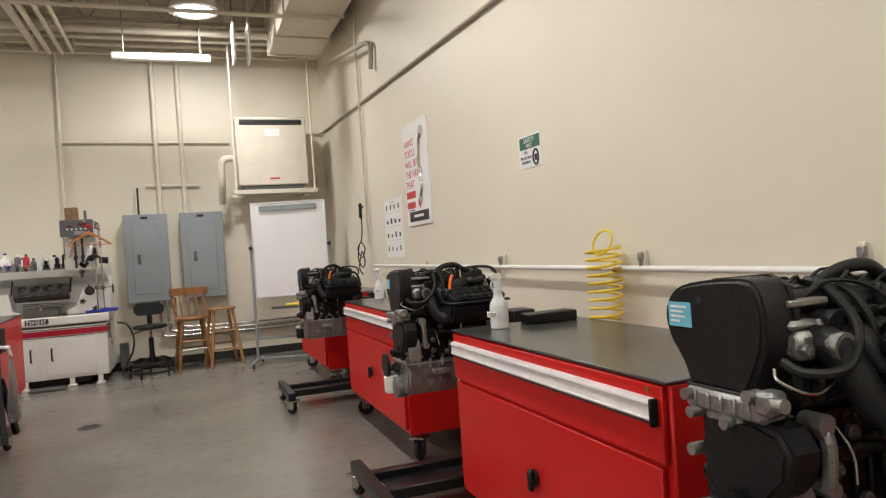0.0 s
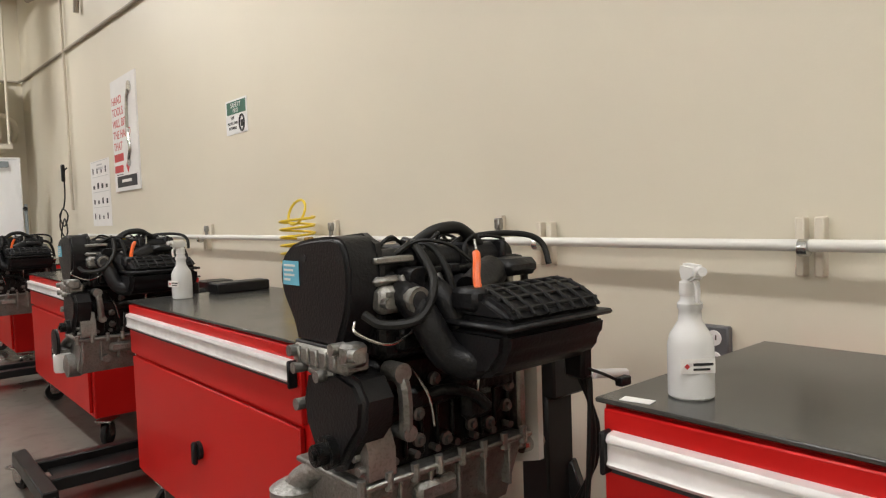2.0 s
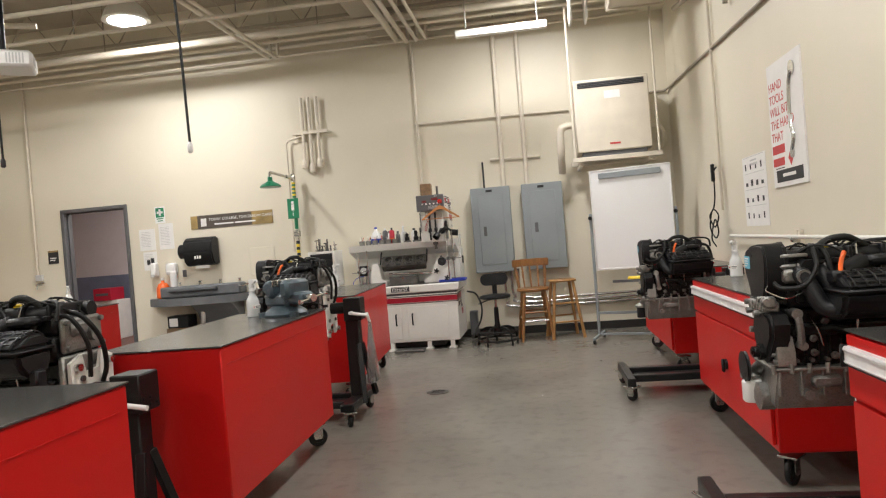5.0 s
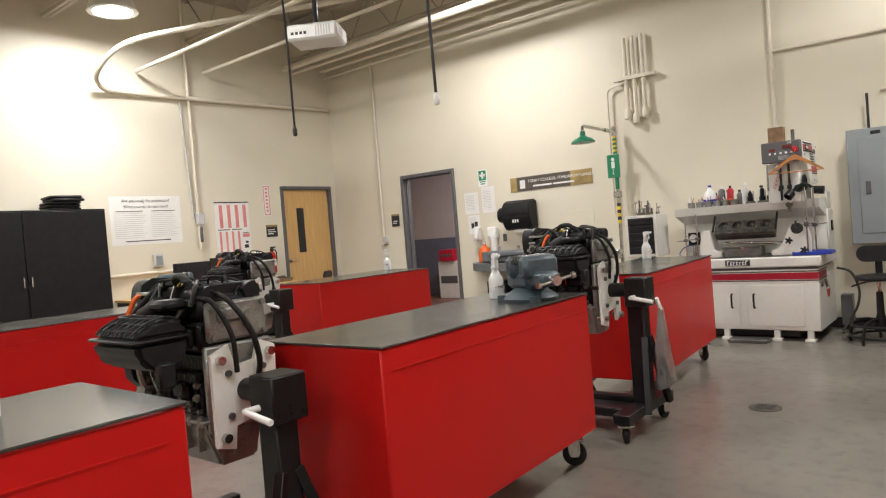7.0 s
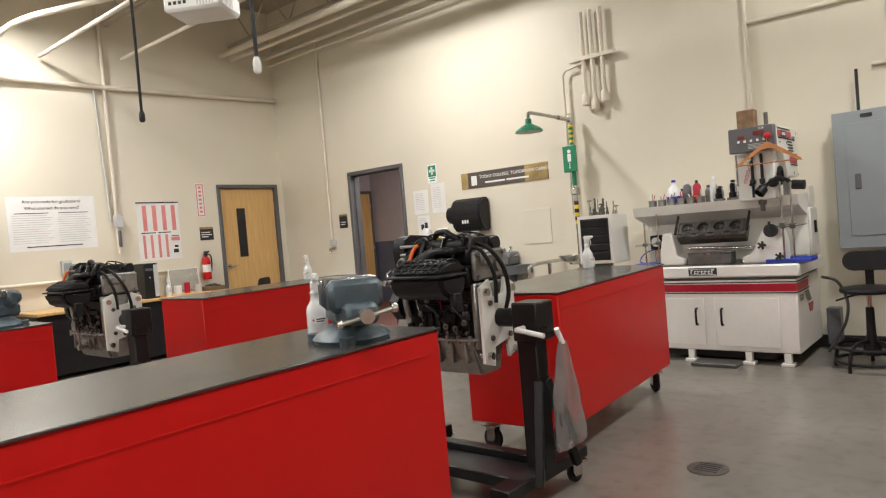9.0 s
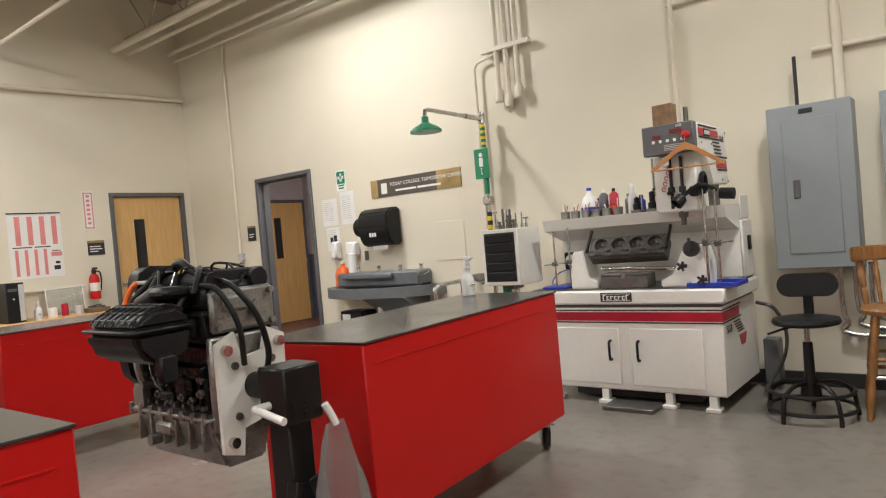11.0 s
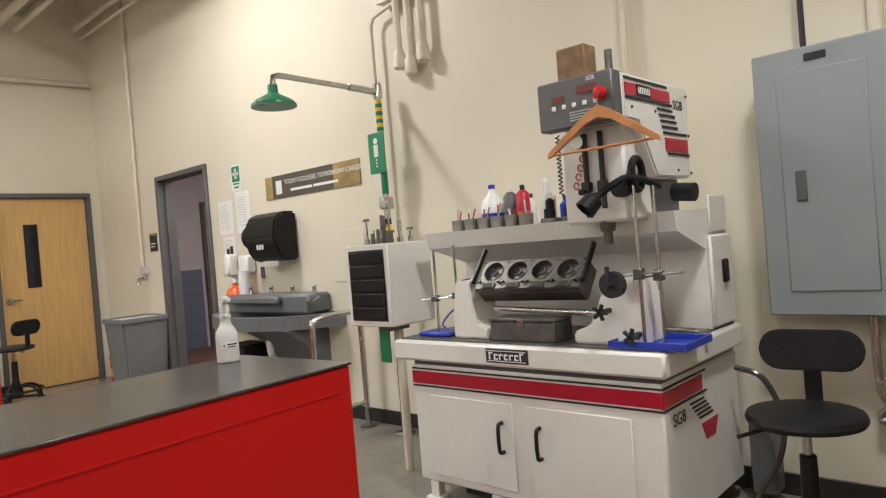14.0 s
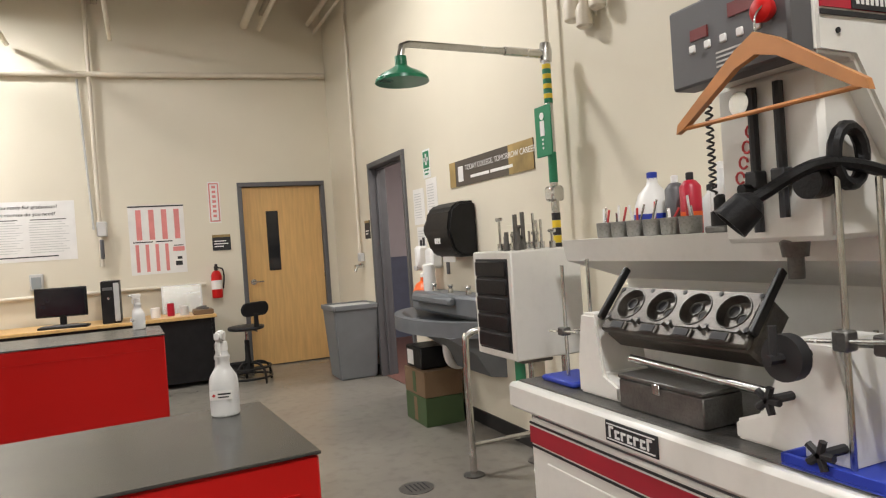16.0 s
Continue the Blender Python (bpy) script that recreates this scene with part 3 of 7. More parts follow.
    part("strap", made(tube, [(0.275, -0.235, 0.645), (0.262, -0.25, 0.63), (0.248, -0.262, 0.595), (0.243, -0.272, 0.57)], 0.009, smooth=3), ORANGE, e, "orange strap")
    # hoses and looms
    rng = random.Random(4)
    part("hose", made(tube, [(0.03, -0.15, 0.53), (0.05, -0.19, 0.51), (0.12, -0.225, 0.52), (0.18, -0.20, 0.59), (0.20, -0.12, 0.66), (0.21, -0.06, 0.675)], 0.010, 8, smooth=5), RUBBER, e)
    part("hose", made(tube, [(0.24, -0.06, 0.665), (0.28, -0.09, 0.695), (0.34, -0.1, 0.70), (0.38, -0.1, 0.68), (0.42, -0.09, 0.655)], 0.015, 10, smooth=5), RUBBER, e)
    part("hose", made(tube, [(0.36, -0.06, 0.665), (0.45, -0.10, 0.68), (0.53, -0.15, 0.675), (0.56, -0.18, 0.65), (0.56, -0.20, 0.60)], 0.008, 8, smooth=4), RUBBER, e)
    part("hose", made(tube, [(0.22, -0.06, 0.665), (0.235, -0.13, 0.66), (0.24, -0.18, 0.60), (0.24, -0.2, 0.53)], 0.009, 8, smooth=4), RUBBER, e)
    for k in range(12):
        x, y = rng.uniform(0.08, 0.36), rng.uniform(-0.12, 0.12)
        part("hose", made(tube, [(x, y, 0.63), (x + 0.05, y - 0.02, 0.662 + rng.uniform(0, 0.03)), (x + 0.12, y + rng.uniform(-0.08, 0.08), 0.665), (x + 0.17, y + rng.uniform(-0.1, 0.1), 0.62)], rng.uniform(0.003, 0.008), 6, smooth=4), RUBBER, e)
    part("sensor_box", boxes(((0.52, -0.33, 0.33), (0.56, -0.27, 0.42)), bev=0.008), BLACK, e)
    part("hose", made(tube, [(0.50, -0.06, 0.63), (0.57, -0.05, 0.60), (0.61, 0.0, 0.50), (0.60, 0.04, 0.38), (0.57, 0.05, 0.3)], 0.011, 8, smooth=4), RUBBER, e)
    part("hose", made(tube, [(0.48, -0.12, 0.62), (0.56, -0.11, 0.60), (0.60, -0.07, 0.48), (0.585, -0.05, 0.34)], 0.010, 8, smooth=4), RUBBER, e)
    bm = bmesh.new()
    tube(bm, [(0.0, -0.16, 0.52), (-0.01, -0.18, 0.50), (0.06, -0.20, 0.47), (0.15, -0.19, 0.50)], 0.003, 6, smooth=5)
    tube(bm, [(0.15, -0.15, 0.40), (0.18, -0.17, 0.33), (0.2, -0.16, 0.26)], 0.003, 6, smooth=4)
    part("wire", bm, STEEL, e)
    bm = boxes(((0.495, -0.12, 0.45), (0.525, 0.14, 0.60)), ((0.50, -0.08, 0.52), (0.545, 0.02, 0.58)), bev=0.012)
    for y, z in ((-0.1, 0.47), (0.12, 0.47), (0.12, 0.58), (-0.1, 0.58), (0.06, 0.52)):
        cyl(bm, (0.52, y, z), (0.54, y, z), 0.012, n=10)
    cyl(bm, (0.52, 0.06, 0.52), (0.55, 0.06, 0.52), 0.035, n=18)
    part("rear_cover", bm, CAST, e, "bare aluminium rear of the cylinder head")
    bm = boxes(((0.50, -0.14, 0.12), (0.53, 0.15, 0.44)), bev=0.008)
    for i in range(6):
        a = i * math.pi / 3
        cyl(bm, (0.53, 0.1 * math.cos(a), 0.28 + 0.1 * math.sin(a)), (0.545, 0.1 * math.cos(a), 0.28 + 0.1 * math.sin(a)), 0.01, n=8)
    part("rear_plate", bm, CAST, e)
    return e


def stand(m, label):
    """Same axes as the engine; z = 0 is the floor. The head takes the engine's rear at x = 0.5."""
    s = thing("engine_stand", m @ Matrix.Diagonal((1, 1, 1.06, 1)), label, "engine stand", "engine stands")
    bm = bmesh.new()
    prism(bm, [(-0.13, 0.60), (-0.06, 0.58), (-0.05, 0.66), (0.05, 0.68), (0.06, 0.60), (0.12, 0.62), (0.13, 0.92), (0.06, 0.95), (0.04, 0.88), (-0.04, 0.87), (-0.06, 0.95), (-0.13, 0.92)], "x", 0.572, 0.588)
    for y, z in ((-0.1, 0.63), (0.1, 0.63), (-0.1, 0.9), (0.1, 0.9)):
        part("spacer", made(cyl, (0.545, y, z), (0.61, y, z), 0.016, n=12), STEEL, s)
    part("mount_plate", bm, WHITE, s, "white-painted mounting plate")
    for y, z in ((-0.07, 0.70), (0.07, 0.70), (-0.07, 0.85), (0.07, 0.85)):
        part("bolt", made(cyl, (0.588, y, z), (0.598, y, z), 0.012, n=10), IRON, s)
    bm = bmesh.new()
    cyl(bm, (0.588, 0, 0.78), (0.70, 0, 0.78), 0.04, n=20)
    box(bm, (0.70, -0.07, 0.69), (0.83, 0.07, 0.85), 0.006)
    for y, z in ((-0.045, 0.715), (0.0, 0.715), (0.045, 0.715), (-0.045, 0.745), (0.0, 0.745)):
        cyl(bm, (0.83, y, z), (0.836, y, z), 0.007, n=8)
    part("gear_head", bm, STAND, s, "black gearbox head")
    bm = bmesh.new()
    cyl(bm, (0.77, -0.085, 0.75), (0.77, -0.14, 0.75), 0.012, n=10)
    cyl(bm, (0.77, -0.135, 0.75), (0.90, -0.135, 0.73), 0.011, n=10)
    part("crank_handle", bm, WHITEP, s, "white crank handle")
    bm = bmesh.new()
    box(bm, (0.70, -0.045, 0.12), (0.80, 0.045, 0.71), 0.006)
    part("post", bm, STAND, s)
    bm = bmesh.new()
    for y in (-0.16, 0.16):
        m2, d = frame_of((0.84, y, 0.13), (0.79, y * 0.2, 0.52))
        box(bm, (-0.018, -0.018, 0), (0.018, 0.018, d), 0.003, m2)
    part("brace", bm, STAND, s)
    bm = boxes(((0.70, -0.33, 0.108), (0.80, 0.33, 0.160)), bev=0.005)
    part("rear_bar", bm, STAND, s)
    for y in (-0.17, 0.11):
        part("leg", boxes(((-0.04, y, 0.098), (0.70, y + 0.06, 0.148)), bev=0.005), STAND, s)
    part("front_bar", boxes(((-0.10, -0.34, 0.098), (-0.04, 0.34, 0.158)), bev=0.005), STAND, s)
    part("drip_tray", boxes(((0.0, -0.105, 0.105), (0.66, 0.105, 0.115)), bev=0.003), STAND, s)
    for x, y in ((0.75, -0.28), (0.75, 0.28), (-0.07, -0.30), (-0.07, 0.30)):
        caster(s, x, y, 0.042, random.uniform(-70, 70))
    return s


ENG = [(1.02, 1.15, "black four-cylinder engine with blue sticker"), (1.05, 3.33, "black four-cylinder engine on stand between benches"), (1.0, 6.0, "black four-cylinder engine on stand by the far bench"),
       (-1.93, 5.585, "black four-cylinder engine beside the vise"), (-2.17, 3.18, "black four-cylinder engine with bare mounting plate"), (-4.75, 5.17, "black four-cylinder engine in the far row")]
EZ = 0.565
first = engine(pose(ENG[0][0], ENG[0][1], EZ), ENG[0][2])
first_stand = stand(pose(ENG[0][0] - 0.1, ENG[0][1], 0), "black steel engine stand on small casters")
for x, y, lab in ENG[1:]:
    far = x < 0
    made_copy = tagged(copy_thing(first, pose(x + (0.065 if far else 0.0), y, EZ + ((-0.05 if y < 3.3 else 0.02) if far else 0.0))), lab)
    if far:
        made_copy.scale = (0.93, 0.93, 0.93)
    copy_thing(first_stand, pose(x - (0.0 if far else 0.1), y, 0) @ Matrix.Diagonal((1, 1, 0.92 if y < 3.3 and far else 1.0, 1)))
for k in range(3):
    part("loom", made(tube, [(0.50 + 0.01 * k, -0.26, 0.48), (0.56, -0.31 + 0.02 * k, 0.36), (0.55 + 0.02 * k, -0.32, 0.16), (0.58, -0.28 + 0.03 * k, -0.06)], 0.007, 6, smooth=4), RUBBER, first, "black wiring loom hanging down")
second = [o for o in bpy.data.objects if o.name == "engine.001"][0]
part("oil_filter", made(lathe, [(0.04, 0), (0.046, 0.008), (0.046, 0.09), (0.038, 0.1)], 20, pose(-0.02, 0.09, -0.02)), WHITEP, second, "white spin-on oil filter")
part("accessory_pulley", made(lathe, [(0.03, 0), (0.07, 0.004), (0.066, 0.012), (0.07, 0.02), (0.03, 0.024)], 24, pose(-0.06, 0.09, 0.14, 0, 90, 0)), BLACK, second)
part("alternator", made(lathe, [(0.03, 0), (0.06, 0.01), (0.062, 0.07), (0.05, 0.09), (0.02, 0.095)], 20, pose(-0.03, 0.02, 0.02, 0, 90, 0)), CAST, second, "bare aluminium alternator")


# ---- lamps under the deck
def strip_light(x, y, z, length=2.4):
    ob = thing("strip_light", pose(x, y, z), "white hanging fluorescent strip light, lit", "ceiling light", "fluorescent strip lights")
    bm = bmesh.new()
    prism(bm, [(-0.06, 0.06), (-0.16, -0.02), (-0.155, -0.03), (-0.05, 0.045), (0.05, 0.045), (0.155, -0.03), (0.16, -0.02), (0.06, 0.06), (0.06, 0.1), (-0.06, 0.1)], "y", -length / 2, length / 2)
    part("reflector", bm, WHITE, ob)
    for dx in (-0.06, 0.06):
        part("tube", made(cyl, (dx, -length / 2 + 0.03, 0.01), (dx, length / 2 - 0.03, 0.01), 0.019, n=10), TUBE, ob)
    for dy in (-length * 0.35, length * 0.35):
        part("hanger", made(cyl, (0, dy, 0.1), (0, dy, ZC - z), 0.006, n=6), STEEL, ob)
    la = bpy.data.lights.new("strip", "AREA")
    la.shape, la.size, la.size_y, la.energy, la.color = "RECTANGLE", 0.2, length, LAMP_POWER, LAMP_TINT
    lo = new("strip_lamp", la)
    lo.parent = ob
    lo.matrix_basis = pose(0, 0, -0.035)


for p in LAMPS:
    strip_light(*p)


def high_bay(x, y, z):
    ob = thing("high_bay_lamp", pose(x, y, z), "white round high-bay ceiling lamp, lit", "ceiling light", "high-bay lamps")
    part("reflector", made(lathe, [(0.26, 0.0), (0.265, 0.004), (0.22, 0.12), (0.12, 0.22), (0.09, 0.24), (0.085, 0.235), (0.115, 0.21), (0.21, 0.115), (0.25, 0.008)], 32), WHITE, ob)
    part("lens", made(lathe, [(0.235, 0.012), (0.22, 0.002), (0.12, -0.012), (0.01, -0.016)], 28), TUBE, ob, "glowing prismatic lens")
    part("ballast", made(lathe, [(0.07, 0.24), (0.085, 0.25), (0.085, 0.38), (0.06, 0.40)], 18), GREY, ob)
    part("hook", made(cyl, (0, 0, 0.4), (0, 0, ZC - z), 0.008, n=8), STEEL, ob)
    bulb = bpy.data.lights.new("bay", "AREA")
    bulb.shape, bulb.size, bulb.energy, bulb.color = "DISK", 0.42, LAMP_POWER * (1.5 if x < -1 else 1.3), LAMP_TINT
    lamp = new("bay_lamp", bulb)
    lamp.parent = ob
    lamp.matrix_basis = pose(0, 0, -0.022)


for p in HIGH_BAYS:
    high_bay(*p)


# ---- the roof's steel, ducts and conduit
def pipe_run(name, pts, r, label, mat=PIPE_PAINT, smooth=0, n=10, cat="pipe"):
    return solid(name, made(tube, pts, r, n, smooth), mat, label, cat)


def joist(y):
    ob = thing("ceiling_joist", pose(0, y, 0), "tan painted open-web steel roof joist", "roof joist", "open-web roof joists")
    for z in (4.12, 4.68):
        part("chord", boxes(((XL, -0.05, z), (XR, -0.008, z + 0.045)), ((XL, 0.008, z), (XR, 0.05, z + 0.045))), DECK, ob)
    bm = bmesh.new()
    x = XL + 0.1
    pts = []
    k = 0
    while x < XR:
        pts.append((x, 0, 4.14 if k % 2 else 4.70))
        x += 0.42
        k += 1
    tube(bm, pts, 0.012, 6)
    part("web", bm, DECK, ob)


for jy in (-2.0, -0.2, 1.6, 3.4, 5.2, 7.0, 8.8):
    joist(jy)


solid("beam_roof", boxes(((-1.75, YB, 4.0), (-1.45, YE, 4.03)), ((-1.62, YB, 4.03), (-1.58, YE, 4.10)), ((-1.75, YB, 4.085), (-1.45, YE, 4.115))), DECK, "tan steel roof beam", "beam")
for i, (x, z, r) in enumerate(((-1.25, 3.86, 0.03), (-1.12, 3.86, 0.025), (-1.0, 3.87, 0.02), (-1.38, 3.9, 0.04), (-3.1, 3.86, 0.02), (-3.0, 3.86, 0.02))):
    pipe_run("pipe_roof_%d" % (i + 1), [(x, YB + 0.1, z), (x, YE - 0.3, z), (x, YE - 0.22, z + 0.03), (x, YE - 0.2, ZC)], r, "cream painted conduit under the joists")
for i, (y, z, r) in enumerate(((7.15, 3.72, 0.022), (8.55, 3.96, 0.045), (8.72, 3.92, 0.025), (9.3, 4.02, 0.03), (9.36, 3.92, 0.018), (4.2, 3.74, 0.022), (6.2, 3.62, 0.024))):
    pipe_run("pipe_cross_%d" % (i + 1), [(XL + 0.1, y, z), (XR - 0.3, y, z)], r, "cream painted pipe crossing under the roof")
for i, (x, y) in enumerate(((-6.0, 7.15), (-4.4, 7.15), (-2.6, 7.15), (-0.6, 7.15), (1.0, 7.15), (-5.0, 8.55), (-2.2, 8.55), (0.2, 8.55))):
    pipe_run("pipe_hanger_%d" % (i + 1), [(x, y, 3.74 if y < 8 else 3.96), (x, y, ZC)], 0.007, "thin steel hanger rod of a pipe", STEEL, n=6)
# short duct with a square outlet, and the long duct by the right wall
ch_bar = thing("strut_channel", pose(0.0, 8.3, 3.55), "white painted strut channel hung under the roof", "strut channel")
part("channel", boxes(((-0.52, -0.04, 0.0), (0.5, 0.04, 0.012)), ((-0.52, -0.04, 0.012), (0.5, -0.03, 0.075)), ((-0.52, 0.03, 0.012), (0.5, 0.04, 0.075)), bev=0.002), WHITE, ch_bar)
for x in (-0.4, 0.4):
    part("rod", made(cyl, (x, 0, 0.01), (x, 0, ZC - 3.55), 0.008, n=8), STEEL, ch_bar)
for x in (0.74, 0.90):
    hp = thing("hanging_plate", pose(x, 7.95, 3.46), "white sheet-metal baffle hanging from the roof", "baffle", "hanging baffles")
    part("plate", boxes(((-0.012, -0.14, 0.0), (0.012, 0.14, 0.40)), bev=0.003), WHITE, hp)
    part("rod", made(cyl, (0, 0, 0.4), (0, 0, ZC - 3.46), 0.008, n=8), STEEL, hp)
du = thing("air_duct", pose(1.2, 6.4, 3.75), "cream sheet-metal air duct under the roof", "air duct")
part("duct", boxes(((0, 0, 0), (0.6, 2.2, 0.42)), bev=0.006), PIPE_PAINT, du)
for y in (0.0, 0.73, 1.46, 2.17):
    part("flange", boxes(((-0.02, y, -0.02), (0.62, y + 0.03, 0.44)), bev=0.003), PIPE_PAINT, du)
for y in (0.3, 1.9):
    part("strap", boxes(((-0.004, y, -0.004), (-0.001, y + 0.03, 1.0)), ((0.601, y, -0.004), (0.604, y + 0.03, 1.0))), STEEL, du)
bm = made(cyl, (1.62, 5.9, 3.98), (1.62, YB + 0.2, 3.98), 0.22, n=28)
solid("duct_round", bm, PIPE_PAINT, "cream painted round duct along the wall", "air duct")
solid("soffit", boxes(((1.30, 8.35, 3.95), (XR, YE, 4.3))), WALL, "cream soffit in the corner above the heater", "soffit")

# pipes on the walls
def saddle_pipe(name, pts, r, label, mat=PIPE_PAINT, smooth=0):
    return pipe_run(name, pts, r, label, mat, smooth)


saddle_pipe("pipe_left_1", [(XL + 0.06, YE - 0.03, 3.42), (XL + 0.06, 7.4, 3.36), (XL + 0.06, 6.05, 3.34), (XL + 0.12, 5.72, 3.36), (XL + 0.35, 5.6, 3.5), (XL + 0.8, 5.72, 3.72), (XL + 1.6, 6.1, 3.78), (XL + 3.4, 6.9, 3.78)], 0.03, "cream pipe that bends off the wall", smooth=5)
saddle_pipe("pipe_left_2", [(XL + 0.05, 6.92, ZC), (XL + 0.05, 6.92, 1.3)], 0.022, "cream conduit down the wall to a switch box")
saddle_pipe("pipe_left_3", [(XL + 0.03, 6.80, 3.3), (XL + 0.03, 6.86, 1.7)], 0.012, "thin grey cable down the wall", INK_GREY)
saddle_pipe("pipe_left_4", [(XL + 0.03, 5.5, 1.03), (XL + 0.03, 7.95, 1.03)], 0.02, "cream surface raceway on the wall")
saddle_pipe("pipe_end_1", [(-6.95, YE - 0.03, 4.1), (-6.95, YE - 0.03, 1.25)], 0.017, "cream conduit down to a hose tap")
for i, x in enumerate((-0.17, 0.13)):
    saddle_pipe("pipe_end_%d" % (i + 2), [(x, YE - 0.04, ZC), (x, YE - 0.04, 1.9)], 0.03, "cream conduit down to a breaker panel")
saddle_pipe("pipe_end_4", [(-1.24, YE - 0.03, 4.2), (-1.24, YE - 0.03, 1.6)], 0.018, "cream conduit down behind the machine")
saddle_pipe("pipe_end_5", [(-1.27, YE - 0.025, 2.84), (0.72, YE - 0.025, 2.82)], 0.017, "cream conduit across the end wall")
saddle_pipe("pipe_end_6", [(-0.32, YE - 0.02, 2.28), (0.32, YE - 0.02, 2.27)], 0.02, "short cream strut across two conduits")
saddle_pipe("pipe_right_1", [(XR - 0.02, -3.0, 2.42), (XR - 0.02, 3.6, 2.70), (XR - 0.02, 9.3, 2.93), (XR - 0.05, YE - 0.03, 2.93), (1.6, YE - 0.03, 2.92)], 0.014, "thin tan conduit along the wall", DECK)
saddle_pipe("pipe_right_2", [(XR - 0.03, 7.2, 4.1), (XR - 0.03, 7.2, 1.35)], 0.014, "cream air drop pipe on the wall")
saddle_pipe("pipe_right_3", [(XR - 0.12, 8.2, 3.55), (XR - 0.12, 7.0, 3.35), (XR - 0.04, 6.6, 3.30), (XR - 0.04, 6.6, 3.05)], 0.025, "tan pipe bending at the wall", DECK, 4)
saddle_pipe("pipe_air", [(XR - 0.055, -2.6, 1.085), (XR - 0.055, 6.9, 1.115)], 0.013, "white painted air line along the wall", WHITE)
for i, (x, z0) in enumerate(((-2.80, 2.46), (-2.70, 2.40), (-2.59, 2.46))):
    ob = saddle_pipe("pipe_gas_%d" % (i + 1), [(x, YE - 0.06, 3.35), (x, YE - 0.06, z0)], 0.024, "cream pipe with end cap on the wall")
    part("end_cap", made(lathe, [(0.03, 0), (0.042, 0.01), (0.042, 0.09), (0.03, 0.12)], 14, pose(x, YE - 0.06, z0 - 0.06)), PIPE_PAINT, ob)
solid("pipe_gas_strut", boxes(((-2.95, YE - 0.09, 2.86), (-2.45, YE - 0.03, 2.90))), PIPE_PAINT, "cream strut holding three capped pipes", "pipe strut")
saddle_pipe("pipe_shower", [(-2.82, YE - 0.06, 2.84), (-3.02, YE - 0.06, 2.80), (-3.05, YE - 0.06, 2.75), (-3.05, YE - 0.06, 1.3)], 0.013, "thin cream water pipe to the shower")
for i, x in enumerate((-0.55, -0.46, -0.37)):
    saddle_pipe("conduit_loop_%d" % (i + 1), [(x + 0.3, YE - 0.05, 0.85), (x + 0.3, YE - 0.05, 0.6), (x + 0.33, YE - 0.05, 0.46 + 0.05 * i), (x + 0.5, YE - 0.05, 0.36 + 0.05 * i), (1.9, YE - 0.05, 0.36 + 0.05 * i)], 0.017, "bare steel conduit bending along the wall", STEEL, 5)


def pipe_clamp(y, z=1.09):
    ob = thing("pipe_clamp", on_right(y, z), "cream wall bracket holding the air line", "pipe bracket", "air line brackets")
    part("channel", boxes(((-0.03, -0.03, -0.065), (-0.01, 0, 0.065)), ((0.01, -0.03, -0.065), (0.03, 0, 0.065)), bev=0.003), PIPE_PAINT, ob)
    bm = bmesh.new()
    lathe(bm, [(0.014, -0.012), (0.019, -0.01), (0.019, 0.01), (0.014, 0.012)], 14, pose(0, -0.055, 0, 0, 90, 0))
    part("collar", bm, STEEL, ob)


for y in (0.62, 1.37, -0.6, 4.0, 5.4):
    pipe_clamp(y)


def air_tap(y):
    ob = thing("air_tap", on_right(y, 1.1), "brass and grey air outlet on the line", "air outlet", "air outlets")
    bm = made(cyl, (0, -0.055, 0.0), (0, -0.055, 0.04), 0.009, n=10)
    box(bm, (-0.012, -0.066, 0.035), (0.012, -0.044, 0.07), 0.004)
    part("valve", bm, CAST, ob)
    part("backplate", boxes(((-0.045, -0.02, 0.0), (-0.02, 0, 0.08)), bev=0.003), PIPE_PAINT, ob)


for y in (1.53, 2.53, 3.9):
    air_tap(y)

coil = thing("coiled_hose", pose(1.86, 2.74, 0.86), "coiled yellow air hose hanging from the line", "air hose")
pts = []
for i in range(9 * 14 + 1):
    a = 2 * math.pi * i / 14
    f = i / (9 * 14)
    pts.append((0.075 * math.cos(a) * (0.9 + 0.1 * f), 0.085 * math.sin(a), 0.01 + 0.33 * f ** 0.95))
part("hose", made(tube, pts, 0.006, 6), YELLOW, coil)
part("loop", made(tube, [(0.02 * math.sin(k * 0.42), 0.07 * math.cos(k * 0.42), 0.36 + 0.055 * math.sin(k * 0.42)) for k in range(16)], 0.006, 6), YELLOW, coil)
part("fitting", made(cyl, (0.0, -0.075, 0.24), (0.0, -0.12, 0.24), 0.012, n=10), BRASS, coil)
coil2 = thing("air_hose", pose(1.9, 7.2, 1.0), "black coiled air hose on the drop pipe", "air hose")
part("hose", made(tube, [(0, 0, 0.75), (-0.03, -0.02, 0.7), (-0.03, 0.0, 0.5), (-0.04, 0.03, 0.38), (-0.06, 0.12, 0.3), (-0.05, 0.0, 0.2), (-0.04, -0.12, 0.3), (-0.06, 0.0, 0.36), (-0.06, 0.13, 0.2), (-0.05, 0, 0.1), (-0.05, -0.12, 0.16), (-0.05, -0.02, 0.27), (-0.06, 0.1, 0.1), (-0.05, 0.0, 0.02)], 0.007, 6, smooth=5), RUBBER, coil2)
part("nozzle", boxes(((-0.05, -0.02, 0.62), (-0.02, 0.02, 0.78)), bev=0.006), BLACK, coil2)


